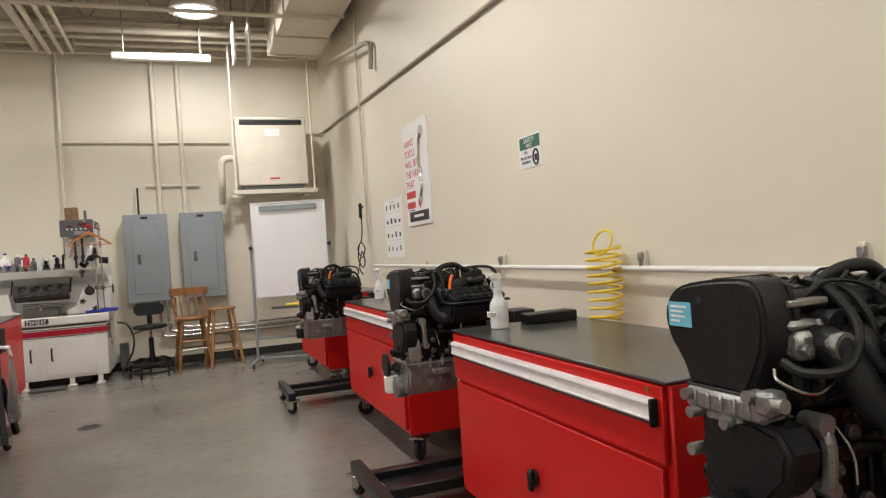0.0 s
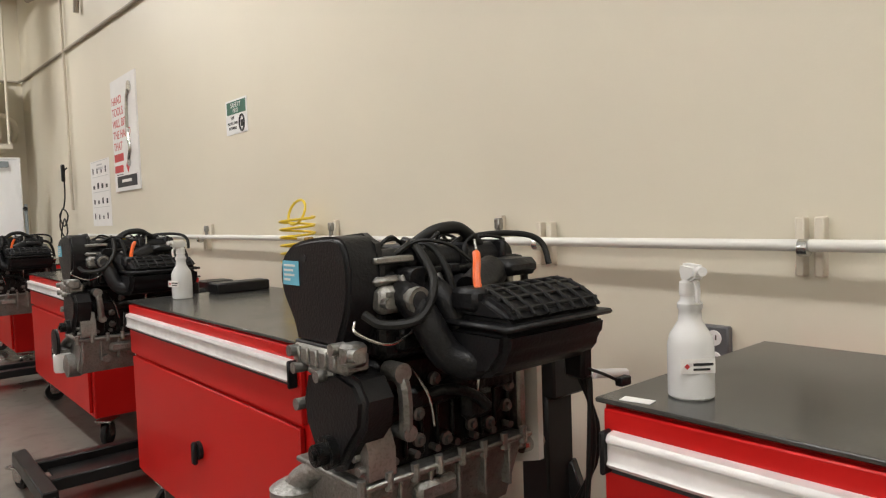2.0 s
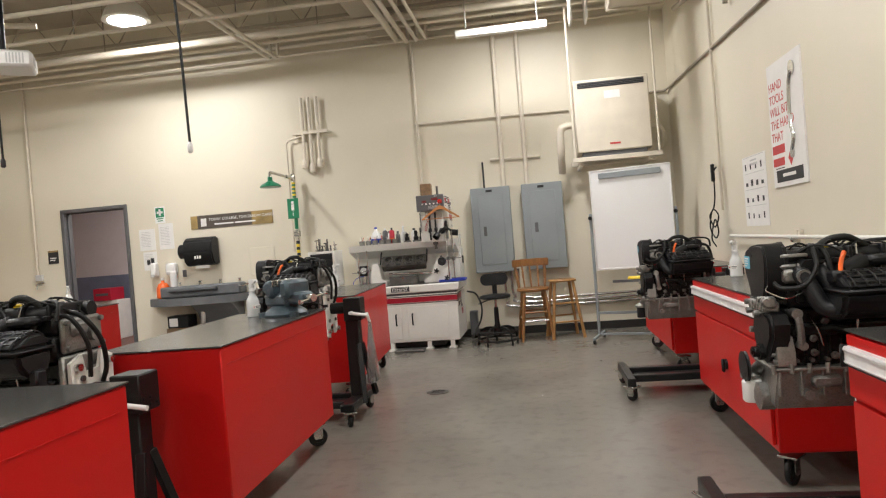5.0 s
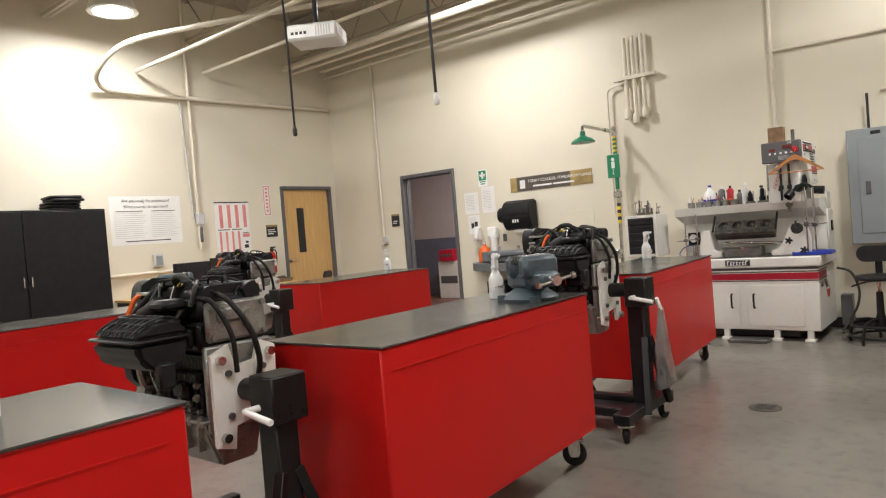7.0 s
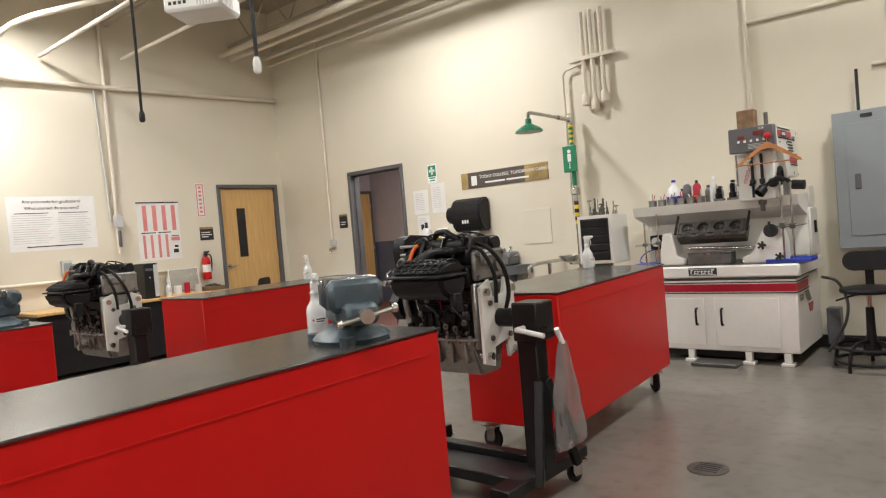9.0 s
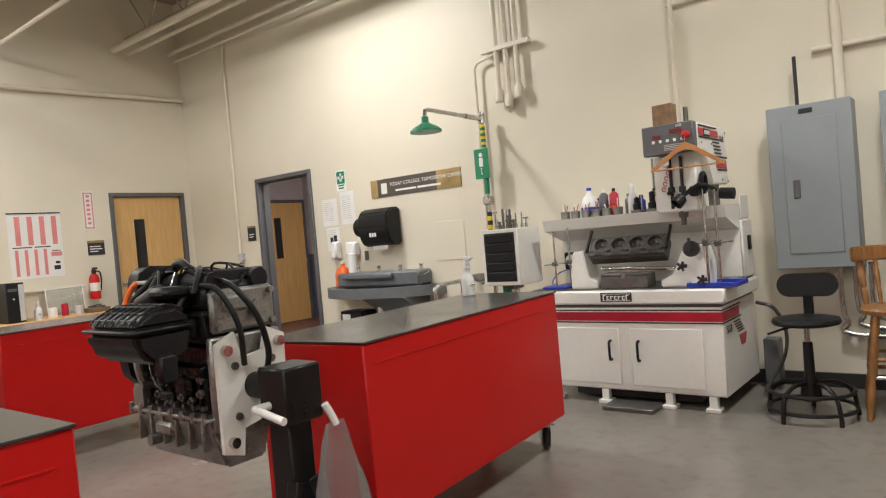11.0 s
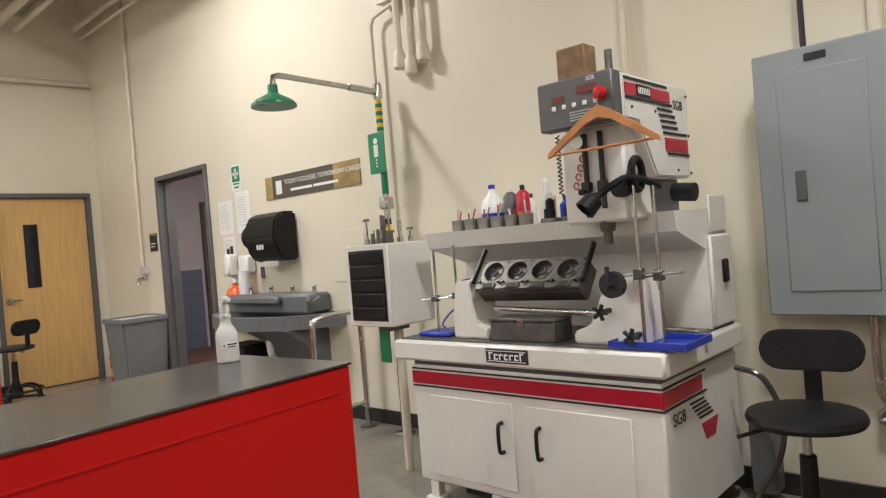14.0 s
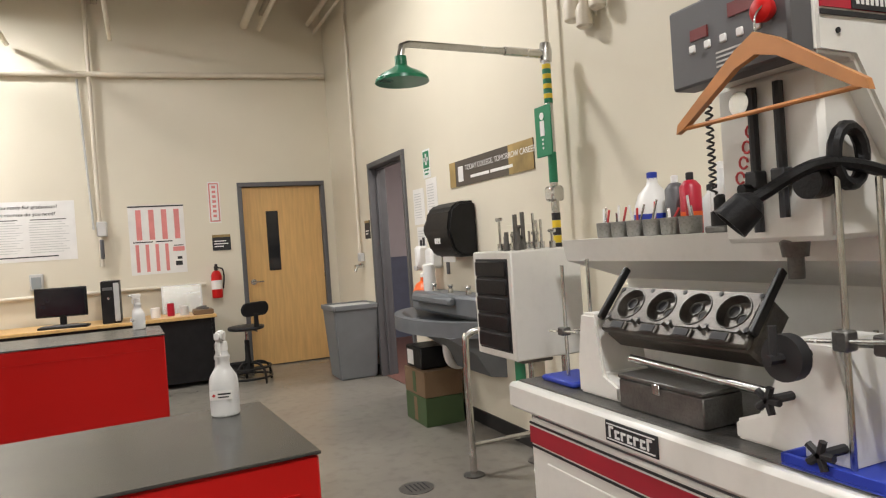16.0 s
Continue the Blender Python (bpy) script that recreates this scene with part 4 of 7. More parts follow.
# ---- signs and papers: local x to the right, z up, -y out of the wall
def sheet(name, m, w, h, label, category, mat=PAPER, t=0.003):
    ob = thing(name, m, label, category)
    part("sheet", boxes(((-w / 2, -t, -h / 2), (w / 2, 0, h / 2))), mat, ob)
    return ob


def bars(parent, mat, items, out=0.0045, name="print"):
    """Printed bars: x, z, width, height."""
    bm = bmesh.new()
    for x, z, w, h in items:
        box(bm, (x, -out, z), (x + w, -out + 0.001, z + h))
    return part(name, bm, mat, parent)


p = sheet("wall_poster", on_right(5.51, 1.885), 0.62, 0.86, "white poster with red words and a wrench picture", "poster", PAPER, 0.012)
for i, line in enumerate(("HAND", "TOOLS", "WILL BITE", "THE HAND", "THAT")):
    words(line, 0.088, INK_RED, p, -0.29, 0.24 - i * 0.088, 0.0125)
bars(p, INK_RED, [(-0.29, -0.2, 0.24, 0.06), (-0.29, -0.285, 0.22, 0.055)], 0.0132)
bars(p, INK, [(-0.25, -0.305 - i * 0.018, 0.17, 0.006) for i in range(4)], 0.0132)
bm = made(tube, [(0.16, -0.016, 0.30), (0.12, -0.016, 0.22), (0.10, -0.016, 0.0), (0.14, -0.016, -0.12), (0.10, -0.016, -0.2)], 0.016, 8, smooth=5)
cyl(bm, (0.17, -0.02, 0.32), (0.17, -0.012, 0.32), 0.05, n=16)
cyl(bm, (0.09, -0.02, -0.22), (0.09, -0.012, -0.22), 0.035, n=16)
part("wrench_picture", bm, STEEL, p)
bm = bmesh.new()
prism(bm, [(0.0, -0.3), (0.045, -0.245), (0.0, -0.19), (-0.045, -0.245)], "y", -0.0135, -0.0125, pose(0.05, 0, 0.0) @ Matrix.Diagonal((1, 1, 1, 1)))
part("emblem", bm, INK_RED, p)
part("footer", boxes(((-0.24, -0.0135, -0.40), (0.25, -0.0125, -0.315))), INK, p)
bars(p, PAPER, [(-0.12, -0.365, 0.24, 0.022)], 0.0142)

p = sheet("safety_sign", on_right(3.535, 1.755), 0.265, 0.185, "white and green safety first sign", "sign", WHITEP)
part("header", boxes(((-0.115, -0.0042, 0.015), (0.12, -0.0031, 0.083))), TEAL, p)
words("SAFETY", 0.038, WHITEP, p, 0.0, 0.05, 0.0052, "CENTER")
words("FIRST", 0.03, WHITEP, p, 0.0, 0.022, 0.0052, "CENTER")
words("EYE", 0.024, INK, p, -0.045, -0.012, 0.0038, "CENTER")
words("PROTECTION", 0.021, INK, p, -0.045, -0.04, 0.0038, "CENTER")
words("REQUIRED", 0.021, INK, p, -0.045, -0.066, 0.0038, "CENTER")
bm = bmesh.new()
tube(bm, [(0.07 + 0.03 * math.cos(a * 0.524), -0.0035, -0.04 + 0.042 * math.sin(a * 0.524)) for a in range(13)], 0.006, 6)
box(bm, (0.055, -0.0045, -0.06), (0.085, -0.0035, -0.025))
part("pictogram", bm, INK, p)

p = sheet("wall_chart", on_right(6.3, 1.47), 0.58, 0.56, "white chart of small hand signal drawings", "poster")
bars(p, INK_GREY, [(-0.25, -0.12 + 0.13 * i, 0.5, 0.004) for i in range(4)] + [(-0.1, 0.2, 0.2, 0.02), (-0.08, 0.235, 0.16, 0.012)])
bars(p, INK, [(-0.22 + 0.13 * i, -0.22 + 0.13 * j, 0.03 + 0.012 * ((i * 3 + j) % 3), 0.05 - 0.01 * ((i + j) % 3)) for i in range(4) for j in range(4)], 0.005)

p = sheet("notice_board", on_left(6.215, 1.715), 0.95, 0.62, "white printed course notice on the wall", "poster")
words("Are you ready for graduation?", 0.052, INK, p, 0.0, 0.235, align="CENTER")
words("What courses do you need?", 0.052, INK, p, 0.0, 0.16, align="CENTER")
bars(p, INK, [(-0.4, 0.115, 0.35, 0.008), (0.06, 0.115, 0.33, 0.008), (-0.3, -0.27, 0.6, 0.012)])
bars(p, INK_GREY, [(-0.43, 0.09 - 0.026 * i, 0.36 + 0.03 * ((i * 5) % 3), 0.006) for i in range(13)] + [(0.05, 0.09 - 0.026 * i, 0.3 + 0.03 * ((i * 7) % 3), 0.006) for i in range(13)], 0.005)
p = sheet("wall_calendar", on_left(7.48, 1.56), 0.57, 0.76, "white wall planner with pink columns", "calendar")
part("header", boxes(((-0.285, -0.009, 0.36), (0.285, 0, 0.375))), INK, p)
bars(p, PINK, [(-0.21 + 0.13 * i, 0.0, 0.055, 0.33) for i in range(4)] + [(-0.23 + 0.1 * i, -0.35, 0.035, 0.3) for i in range(4)])
bars(p, INK, [(-0.25, -0.03, 0.2, 0.012), (-0.02, -0.03, 0.17, 0.012), (0.16, -0.08, 0.1, 0.01), (0.17, -0.3, 0.07, 0.05), (0.19, -0.23, 0.05, 0.03)], 0.005)
bars(p, PINK, [(0.15, -0.14, 0.12, 0.05)], 0.005)
p = sheet("strip_sign", on_left(8.1, 1.945), 0.13, 0.47, "narrow white sign with red border", "sign", PAPER)
bars(p, PINK, [(-0.055, -0.22, 0.014, 0.44), (0.041, -0.22, 0.014, 0.44), (-0.055, -0.22, 0.11, 0.014), (-0.055, 0.206, 0.11, 0.014)] + [(-0.02, -0.17 + 0.055 * i, 0.04, 0.03) for i in range(7)])
p = sheet("room_sign", on_left(8.15, 1.485), 0.2, 0.18, "small black and gold room sign", "sign", INK, 0.008)
bars(p, GOLD, [(-0.1, 0.06, 0.2, 0.03)], 0.0092)
bars(p, WHITEP, [(-0.08, 0.01, 0.13, 0.012), (-0.08, -0.02, 0.15, 0.012), (-0.08, -0.05, 0.1, 0.012)], 0.0092)
p = sheet("door_sign", on_end(-6.7, 1.5), 0.16, 0.19, "small black door sign with gold edge", "sign", INK, 0.008)
bars(p, GOLD, [(-0.08, 0.07, 0.16, 0.025)], 0.0092)
bars(p, WHITEP, [(-0.05, -0.02, 0.1, 0.012), (-0.05, -0.05, 0.08, 0.012)], 0.0092)
p = sheet("first_aid_sign", on_end(-5.0, 1.965), 0.15, 0.23, "green sign with a white cross", "sign", WHITEP)
part("field", boxes(((-0.062, -0.0042, -0.035), (0.062, -0.0031, 0.10))), SIGN_GREEN, p)
bars(p, WHITEP, [(-0.016, -0.01, 0.032, 0.09), (-0.045, 0.02, 0.09, 0.03)], 0.0054)
bars(p, SIGN_GREEN, [(-0.05, -0.06, 0.1, 0.014), (-0.04, -0.09, 0.08, 0.014)])
p = sheet("banner", on_end(-3.945, 1.81), 1.20, 0.185, "dark brown and gold college banner", "banner", BROWN, 0.006)
for a, b in ((0.3, 0.6), (-0.6, -0.5)):
    part("gold_end", boxes(((a, -0.008, -0.0925), (b, -0.0061, 0.0925))), GOLD, p)
part("logo", boxes(((-0.45, -0.008, -0.06), (-0.37, -0.0061, 0.05))), PAPER, p)
words("TODAY COLLEGE, TOMORROW CAREER", 0.052, WHITEP, p, -0.33, 0.012, 0.0085)
bars(p, WHITEP, [(-0.25, -0.05, 0.28, 0.02), (0.05, -0.05, 0.3, 0.02)], 0.0085)
for k, (x, z, w, h) in enumerate(((-5.22, 1.63, 0.24, 0.30), (-4.93, 1.66, 0.22, 0.36), (-5.2, 1.33, 0.2, 0.26))):
    p = sheet("notice_paper", on_end(x, z), w, h, "white printed paper notice by the basin", "notice")
    bars(p, INK_GREY, [(-w * 0.38, h * 0.35 - 0.022 * i, w * (0.6 + 0.08 * ((i * 3) % 3)), 0.006) for i in range(int(h / 0.03))])
    if k == 2:
        bars(p, INK, [(-0.05, -0.05, 0.05, 0.07), (0.01, -0.04, 0.05, 0.08)], 0.0052)
solid("access_panel", boxes(((-3.72, YE - 0.008, 1.02), (-3.36, YE, 1.4)), bev=0.002), WALL, "cream painted flush access panel", "access panel")

# ---- end wall equipment
def breaker_panel(x0, x1, label):
    ob = thing("breaker_panel", on_end((x0 + x1) / 2, 0), label, "breaker panel", "grey breaker panels")
    w = (x1 - x0) / 2
    part("box", boxes(((-w, -0.19, 0.83), (w, 0, 1.915)), bev=0.006), GREY, ob)
    part("door", boxes(((-w + 0.09, -0.196, 0.93), (w - 0.09, -0.188, 1.82)), bev=0.003), GREY, ob)
    part("latch", boxes(((-w + 0.14, -0.203, 1.30), (-w + 0.18, -0.194, 1.42)), bev=0.003), DARKGREY, ob, "black latch")
    part("badge", boxes(((-0.05, -0.195, 1.855), (0.03, -0.189, 1.885)), bev=0.002), INK, ob)
    return ob


breaker_panel(-0.6, -0.1, "grey steel breaker panel behind the stool")
breaker_panel(0.05, 0.56, "grey steel breaker panel beside the whiteboard")
solid("antenna_rod", made(cyl, (-0.42, YE - 0.1, 1.915), (-0.42, YE - 0.1, 2.25), 0.012, n=8), INK, "thin dark conduit stub above the panel", "conduit")

h = thing("wall_heater", pose(0.76, 8.80, 2.13), "cream wall-hung unit heater on a bracket", "heater")
part("case", boxes(((0, 0, 0.05), (0.86, 0.5, 0.90)), bev=0.012), PIPE_PAINT, h)
part("grille", boxes(((0.05, -0.006, 0.80), (0.81, 0.004, 0.865)), bev=0.002), INK, h, "black slotted air outlet")
for i in range(3):
    part("slat", boxes(((0.05, -0.012, 0.812 + i * 0.02), (0.81, -0.002, 0.816 + i * 0.02))), DARKGREY, h)
part("label", boxes(((0.35, -0.003, 0.66), (0.53, 0.002, 0.75))), PAPER, h, "paper label")
part("badge", boxes(((0.38, -0.003, 0.12), (0.5, 0.002, 0.14))), INK_RED, h)
part("base", boxes(((0.06, 0.02, 0.0), (0.80, 0.48, 0.05)), bev=0.004), DARKGREY, h)
for y in (-0.02, 0.45):
    part("bracket", boxes(((-0.06, y, -0.06), (0.96, y + 0.04, -0.005)), bev=0.003), PIPE_PAINT, h)
for x in (0.02, 0.8):
    part("arm", boxes(((x, 0.0, -0.10), (x + 0.04, 0.68, -0.062)), bev=0.003), PIPE_PAINT, h)
for x in (-0.03, 0.93):
    part("hanger_rod", made(cyl, (x, 0.0, -0.05), (x, 0.0, ZC - 2.13), 0.014, n=8), PIPE_PAINT, h)
part("flue", made(tube, [(0.0, 0.25, 0.42), (-0.10, 0.25, 0.42), (-0.17, 0.25, 0.36), (-0.18, 0.3, 0.1), (-0.18, 0.45, -0.12)], 0.045, 12, smooth=5), PIPE_PAINT, h)
part("side_pipe", made(tube, [(0.86, 0.3, 0.35), (1.0, 0.32, 0.32), (1.06, 0.4, 0.2), (1.06, 0.6, 0.1)], 0.03, 10, smooth=4), PIPE_PAINT, h)

# whiteboard easel
ang = math.degrees(math.atan2(8.29 - 8.53, 1.684 - 0.86))
wb = thing("whiteboard", pose(0.86, 8.53, 0, 0, 0, ang), "white flip-chart easel board on a grey stand", "whiteboard")
W = 0.86
part("board", boxes(((0, 0, 0.82), (W, 0.02, 1.92)), bev=0.003), BOARD, wb)
part("frame", boxes(((-0.012, -0.006, 0.80), (0.0, 0.026, 1.93)), ((W, -0.006, 0.80), (W + 0.012, 0.026, 1.93)), ((0, -0.006, 1.92), (W, 0.026, 1.935)), ((0, -0.006, 0.80), (W, 0.026, 0.82)), bev=0.002), ALU, wb)
part("clamp", boxes(((0.09, -0.018, 1.83), (W - 0.09, -0.007, 1.895)), bev=0.004), GREY, wb, "grey paper clamp bar")
for x in (-0.05, W + 0.02):
    part("post", boxes(((x, 0.0, 0.06), (x + 0.03, 0.03, 1.45)), bev=0.004), GREY, wb)
    part("foot", boxes(((x, -0.28, 0.045), (x + 0.03, 0.3, 0.075)), bev=0.004), GREY, wb)
    part("knob", made(cyl, (x + 0.015, -0.03, 1.4), (x + 0.015, 0.0, 1.4), 0.022, n=10), BLACK, wb)
    for y in (-0.26, 0.28):
        part("caster", made(cyl, (x + 0.002, y, 0.022), (x + 0.028, y, 0.022), 0.022, n=14), RUBBER, wb)
part("crossbar", boxes(((-0.02, 0.0, 0.3), (W + 0.02, 0.025, 0.33)), ((-0.02, 0.0, 0.06), (W + 0.02, 0.025, 0.085)), bev=0.003), GREY, wb)
part("tray", boxes(((0.18, -0.1, 0.66), (0.72, 0.0, 0.675)), ((0.18, -0.1, 0.675), (0.72, -0.09, 0.69)), bev=0.002), DARKGREY, wb)
tool = thing("cordless_tool", wb.matrix_basis @ pose(0.34, -0.05, 0.675), "small yellow and black hand tool on the tray", "hand tool")
part("body", boxes(((0, -0.03, 0.0), (0.2, 0.03, 0.045)), bev=0.015), YELLOW, tool)
part("tip", boxes(((0.2, -0.015, 0.008), (0.27, 0.015, 0.035)), bev=0.006), BLACK, tool)


# ---- seats
def shop_stool(m, label):
    s = thing("shop_stool", m, label, "stool")
    part("seat", made(lathe, [(0.15, 0.545), (0.18, 0.553), (0.186, 0.568), (0.18, 0.585), (0.14, 0.592), (0.02, 0.590)], 28), BLACK, s, "black moulded round seat")
    bm = bmesh.new()
    stad = [(sx * 0.1 + 0.068 * math.cos(a), 0.072 * math.sin(a)) for sx, a0 in ((1, -math.pi / 2), (-1, math.pi / 2)) for a in [a0 + math.pi * k / 8 for k in range(9)]]
    prism(bm, stad, "y", -0.014, 0.016, pose(0, 0.165, 0.765, -6, 0, 0))
    bmesh.ops.bevel(bm, geom=[ed for ed in bm.edges if abs(ed.verts[0].co.y - ed.verts[1].co.y) < 0.012], offset=0.006, segments=2, affect="EDGES")
    part("backrest", bm, BLACK, s)
    part("back_post", boxes(((-0.028, 0.17, 0.56), (0.028, 0.18, 0.72)), bev=0.003), BLACK, s)
    part("column", made(cyl, (0, 0, 0.42), (0, 0, 0.55), 0.016, n=12), STEEL, s, "chrome gas column")
    part("sleeve", made(lathe, [(0.06, 0.10), (0.055, 0.16), (0.03, 0.25), (0.027, 0.44), (0.02, 0.445)], 16), STAND, s)
    part("lever", made(tube, [(0.0, 0, 0.54), (-0.1, -0.03, 0.53), (-0.2, -0.08, 0.5)], 0.007, 6, smooth=3), STAND, s)
    for z, r in ((0.16, 0.225), (0.06, 0.235)):
        part("foot_ring", made(tube, [(r * math.cos(k * math.pi / 14), r * math.sin(k * math.pi / 14), z) for k in range(29)], 0.012, 8), STAND, s)
    for k in range(5):
        a = 2 * math.pi * k / 5 + 0.4
        c, d = math.cos(a), math.sin(a)
        part("leg", made(tube, [(0.04 * c, 0.04 * d, 0.2), (0.14 * c, 0.14 * d, 0.2), (0.22 * c, 0.22 * d, 0.15), (0.245 * c, 0.245 * d, 0.05), (0.248 * c, 0.248 * d, 0.0)], 0.013, 8, smooth=4), STAND, s)
    return s


shop_stool(pose(-0.34, 8.72, 0, 0, 0, 4), "black shop stool with round seat and foot ring")
shop_stool(pose(-7.2, 8.25, 0, 0, 0, -60), "black shop stool by the computer desk")


def turned_leg(bm, a, b, r):
    m, d = frame_of(a, b)
    lathe(bm, [(r * 0.7, 0), (r, d * 0.15), (r * 1.1, d * 0.3), (r * 0.75, d * 0.36), (r * 1.15, d * 0.42), (r * 1.2, d * 0.7), (r * 0.8, d * 0.78), (r * 1.1, d * 0.85), (r * 0.8, d)], 12, m)


ch = thing("bar_chair", pose(0.11, 8.93, 0, 0, 0, 8), "varnished wooden bar chair with spindle back", "bar chair")
part("seat", made(lathe, [(0.17, 0.585), (0.195, 0.595), (0.2, 0.615), (0.19, 0.63), (0.1, 0.622), (0.02, 0.618)], 26), WOOD, ch)
for sx in (-1, 1):
    for sy in (-1, 1):
        part("leg", made(turned_leg, (sx * 0.19, sy * 0.18, 0), (sx * 0.12, sy * 0.11, 0.59), 0.02), WOOD, ch)
for i, x in enumerate((-0.16, -0.085, 0.0, 0.085, 0.16)):
    part("spindle", made(turned_leg, (x, 0.14 - abs(x) * 0.25, 0.625), (x * 1.15, 0.20 - abs(x) * 0.25, 0.90), 0.012 if 0 < i < 4 else 0.019), WOOD, ch)
bm = bmesh.new()
arc = [(-0.23, 0.10), (-0.13, 0.185), (0.0, 0.215), (0.13, 0.185), (0.23, 0.10), (0.215, 0.08), (0.12, 0.155), (0.0, 0.18), (-0.12, 0.155), (-0.215, 0.08)]
prism(bm, arc, "z", 0.885, 0.975)
bmesh.ops.bevel(bm, geom=list(bm.edges), offset=0.008, segments=2, affect="EDGES")
part("top_rail", bm, WOOD, ch)
for z, o in ((0.24, 0.162), (0.34, 0.15)):
    part("stretcher", made(cyl, (-o, -o * 0.95, z), (o, -o * 0.95, z), 0.011, n=10), STEEL if z < 0.3 else WOOD, ch)
    part("stretcher", made(cyl, (-o, o * 0.95, z), (o, o * 0.95, z), 0.011, n=10), WOOD, ch)
    part("stretcher", made(cyl, (-o, -o * 0.95, z + 0.03), (-o, o * 0.95, z + 0.03), 0.011, n=10), WOOD, ch)
    part("stretcher", made(cyl, (o, -o * 0.95, z + 0.03), (o, o * 0.95, z + 0.03), 0.011, n=10), WOOD, ch)

st = thing("wooden_stool", pose(0.46, 8.98, 0, 0, 0, 12), "plain light wooden stool with square seat", "stool")
part("seat", boxes(((-0.15, -0.13, 0.675), (0.15, 0.13, 0.705)), bev=0.012), PINE, st)
for sx in (-1, 1):
    for sy in (-1, 1):
        part("leg", made(cyl, (sx * 0.19, sy * 0.17, 0), (sx * 0.11, sy * 0.09, 0.68), 0.019, n=12), PINE, st)
for z, f in ((0.2, 0.166), (0.42, 0.14)):
    part("rung", made(cyl, (-f, -f + 0.025, z), (f, -f + 0.025, z), 0.011, n=8), PINE, st)
    part("rung", made(cyl, (-f, f - 0.025, z + 0.05), (f, f - 0.025, z + 0.05), 0.011, n=8), PINE, st)


# ---- head boring machine
mc = thing("boring_machine", pose(0, 0, 0), "white valve seat boring machine with red stripes", "machine tool")
MX0, MX1, MY0, MY1 = -2.07, -0.78, 8.60, 9.36
part("cabinet", boxes(((MX0, MY0, 0.10), (MX1, MY1, 0.665)), bev=0.008), WHITE, mc)
part("plinth", boxes(((MX0 + 0.2, MY0 + 0.1, 0.03), (MX1 - 0.2, MY1 - 0.1, 0.10))), BASE, mc)
for x in (MX0 + 0.04, MX0 + 0.42, MX1 - 0.42, MX1 - 0.14):
    part("foot", boxes(((x, MY0 - 0.02, 0.0), (x + 0.09, MY0 + 0.07, 0.025)), ((x + 0.02, MY0, 0.025), (x + 0.07, MY0 + 0.05, 0.10)), bev=0.004), WHITE, mc)
part("tread_plate", boxes(((-1.55, 8.42, 0.0), (-1.2, 8.62, 0.03)), bev=0.005), IRON, mc)
part("tray", boxes(((-2.16, 8.565, 0.69), (-0.745, MY1 + 0.02, 0.785)), bev=0.012), WHITE, mc)
part("table_top", boxes(((-2.13, 8.60, 0.786), (-0.775, MY1, 0.792))), IRON, mc, "oily grey iron table")
part("gap", boxes(((MX0 + 0.01, MY0 + 0.01, 0.665), (MX1 - 0.01, MY1, 0.69))), DARKGREY, mc)
part("stripe", boxes(((MX0, MY0 - 0.0035, 0.575), (MX1, MY0 - 0.0005, 0.635))), CRIMSON, mc, "crimson stripe")
part("stripe", boxes(((MX1 + 0.0005, MY0, 0.575), (MX1 + 0.0035, MY0 + 0.36, 0.635))), CRIMSON, mc)
for z in (0.560, 0.643):
    part("pinstripe", boxes(((MX0, MY0 - 0.0035, z), (MX1, MY0 - 0.0005, z + 0.008))), INK, mc)
    part("pinstripe", boxes(((MX1 + 0.0005, MY0, z), (MX1 + 0.0035, MY0 + 0.4, z + 0.008))), INK, mc)
for i in range(5):
    part("pinstripe", boxes(((MX1 + 0.0005, MY0 + 0.23 + 0.02 * i, 0.535 - i * 0.018), (MX1 + 0.0035, MY0 + 0.37 + 0.02 * i, 0.543 - i * 0.018))), INK, mc)
bm = bmesh.new()
prism(bm, [(MY0 + 0.33, 0.44), (MY0 + 0.50, 0.44), (MY0 + 0.46, 0.37), (MY0 + 0.37, 0.37)], "x", MX1 + 0.0005, MX1 + 0.0035)
part("stripe", bm, CRIMSON, mc)
for x0, x1, hx in ((MX0 + 0.11, -1.47, -1.53), (-1.39, MX1 - 0.13, -1.33)):
    d = part("door", boxes(((x0, MY0 - 0.008, 0.14), (x1, MY0 - 0.001, 0.525)), bev=0.003), WHITE, mc)
    part("handle", made(tube, [(hx, MY0 - 0.008, 0.44), (hx, MY0 - 0.035, 0.435), (hx, MY0 - 0.04, 0.40), (hx, MY0 - 0.04, 0.35), (hx, MY0 - 0.035, 0.315), (hx, MY0 - 0.008, 0.31)], 0.009, 8, smooth=3), BLACK, d, "black pull handle")
part("badge", boxes(((-1.565, 8.5605, 0.71), (-1.34, 8.566, 0.772)), bev=0.002), INK, mc, "black maker's badge")

bm = bmesh.new()
for z in (0.7175, 0.7615):
    box(bm, (-1.555, 8.558, z), (-1.35, 8.5605, z + 0.003))
for i in range(7):
    x = -1.546 + i * 0.0275
    tall = 0.758 if i in (0, 6) else 0.750
    box(bm, (x, 8.558, 0.725), (x + 0.007, 8.5605, tall))
    box(bm, (x + 0.0075, 8.558, tall - 0.007), (x + 0.02, 8.5605, tall))
    if i % 2:
        box(bm, (x + 0.0075, 8.558, 0.725), (x + 0.02, 8.5605, 0.731))
part("badge_marks", bm, WHITEP, mc)
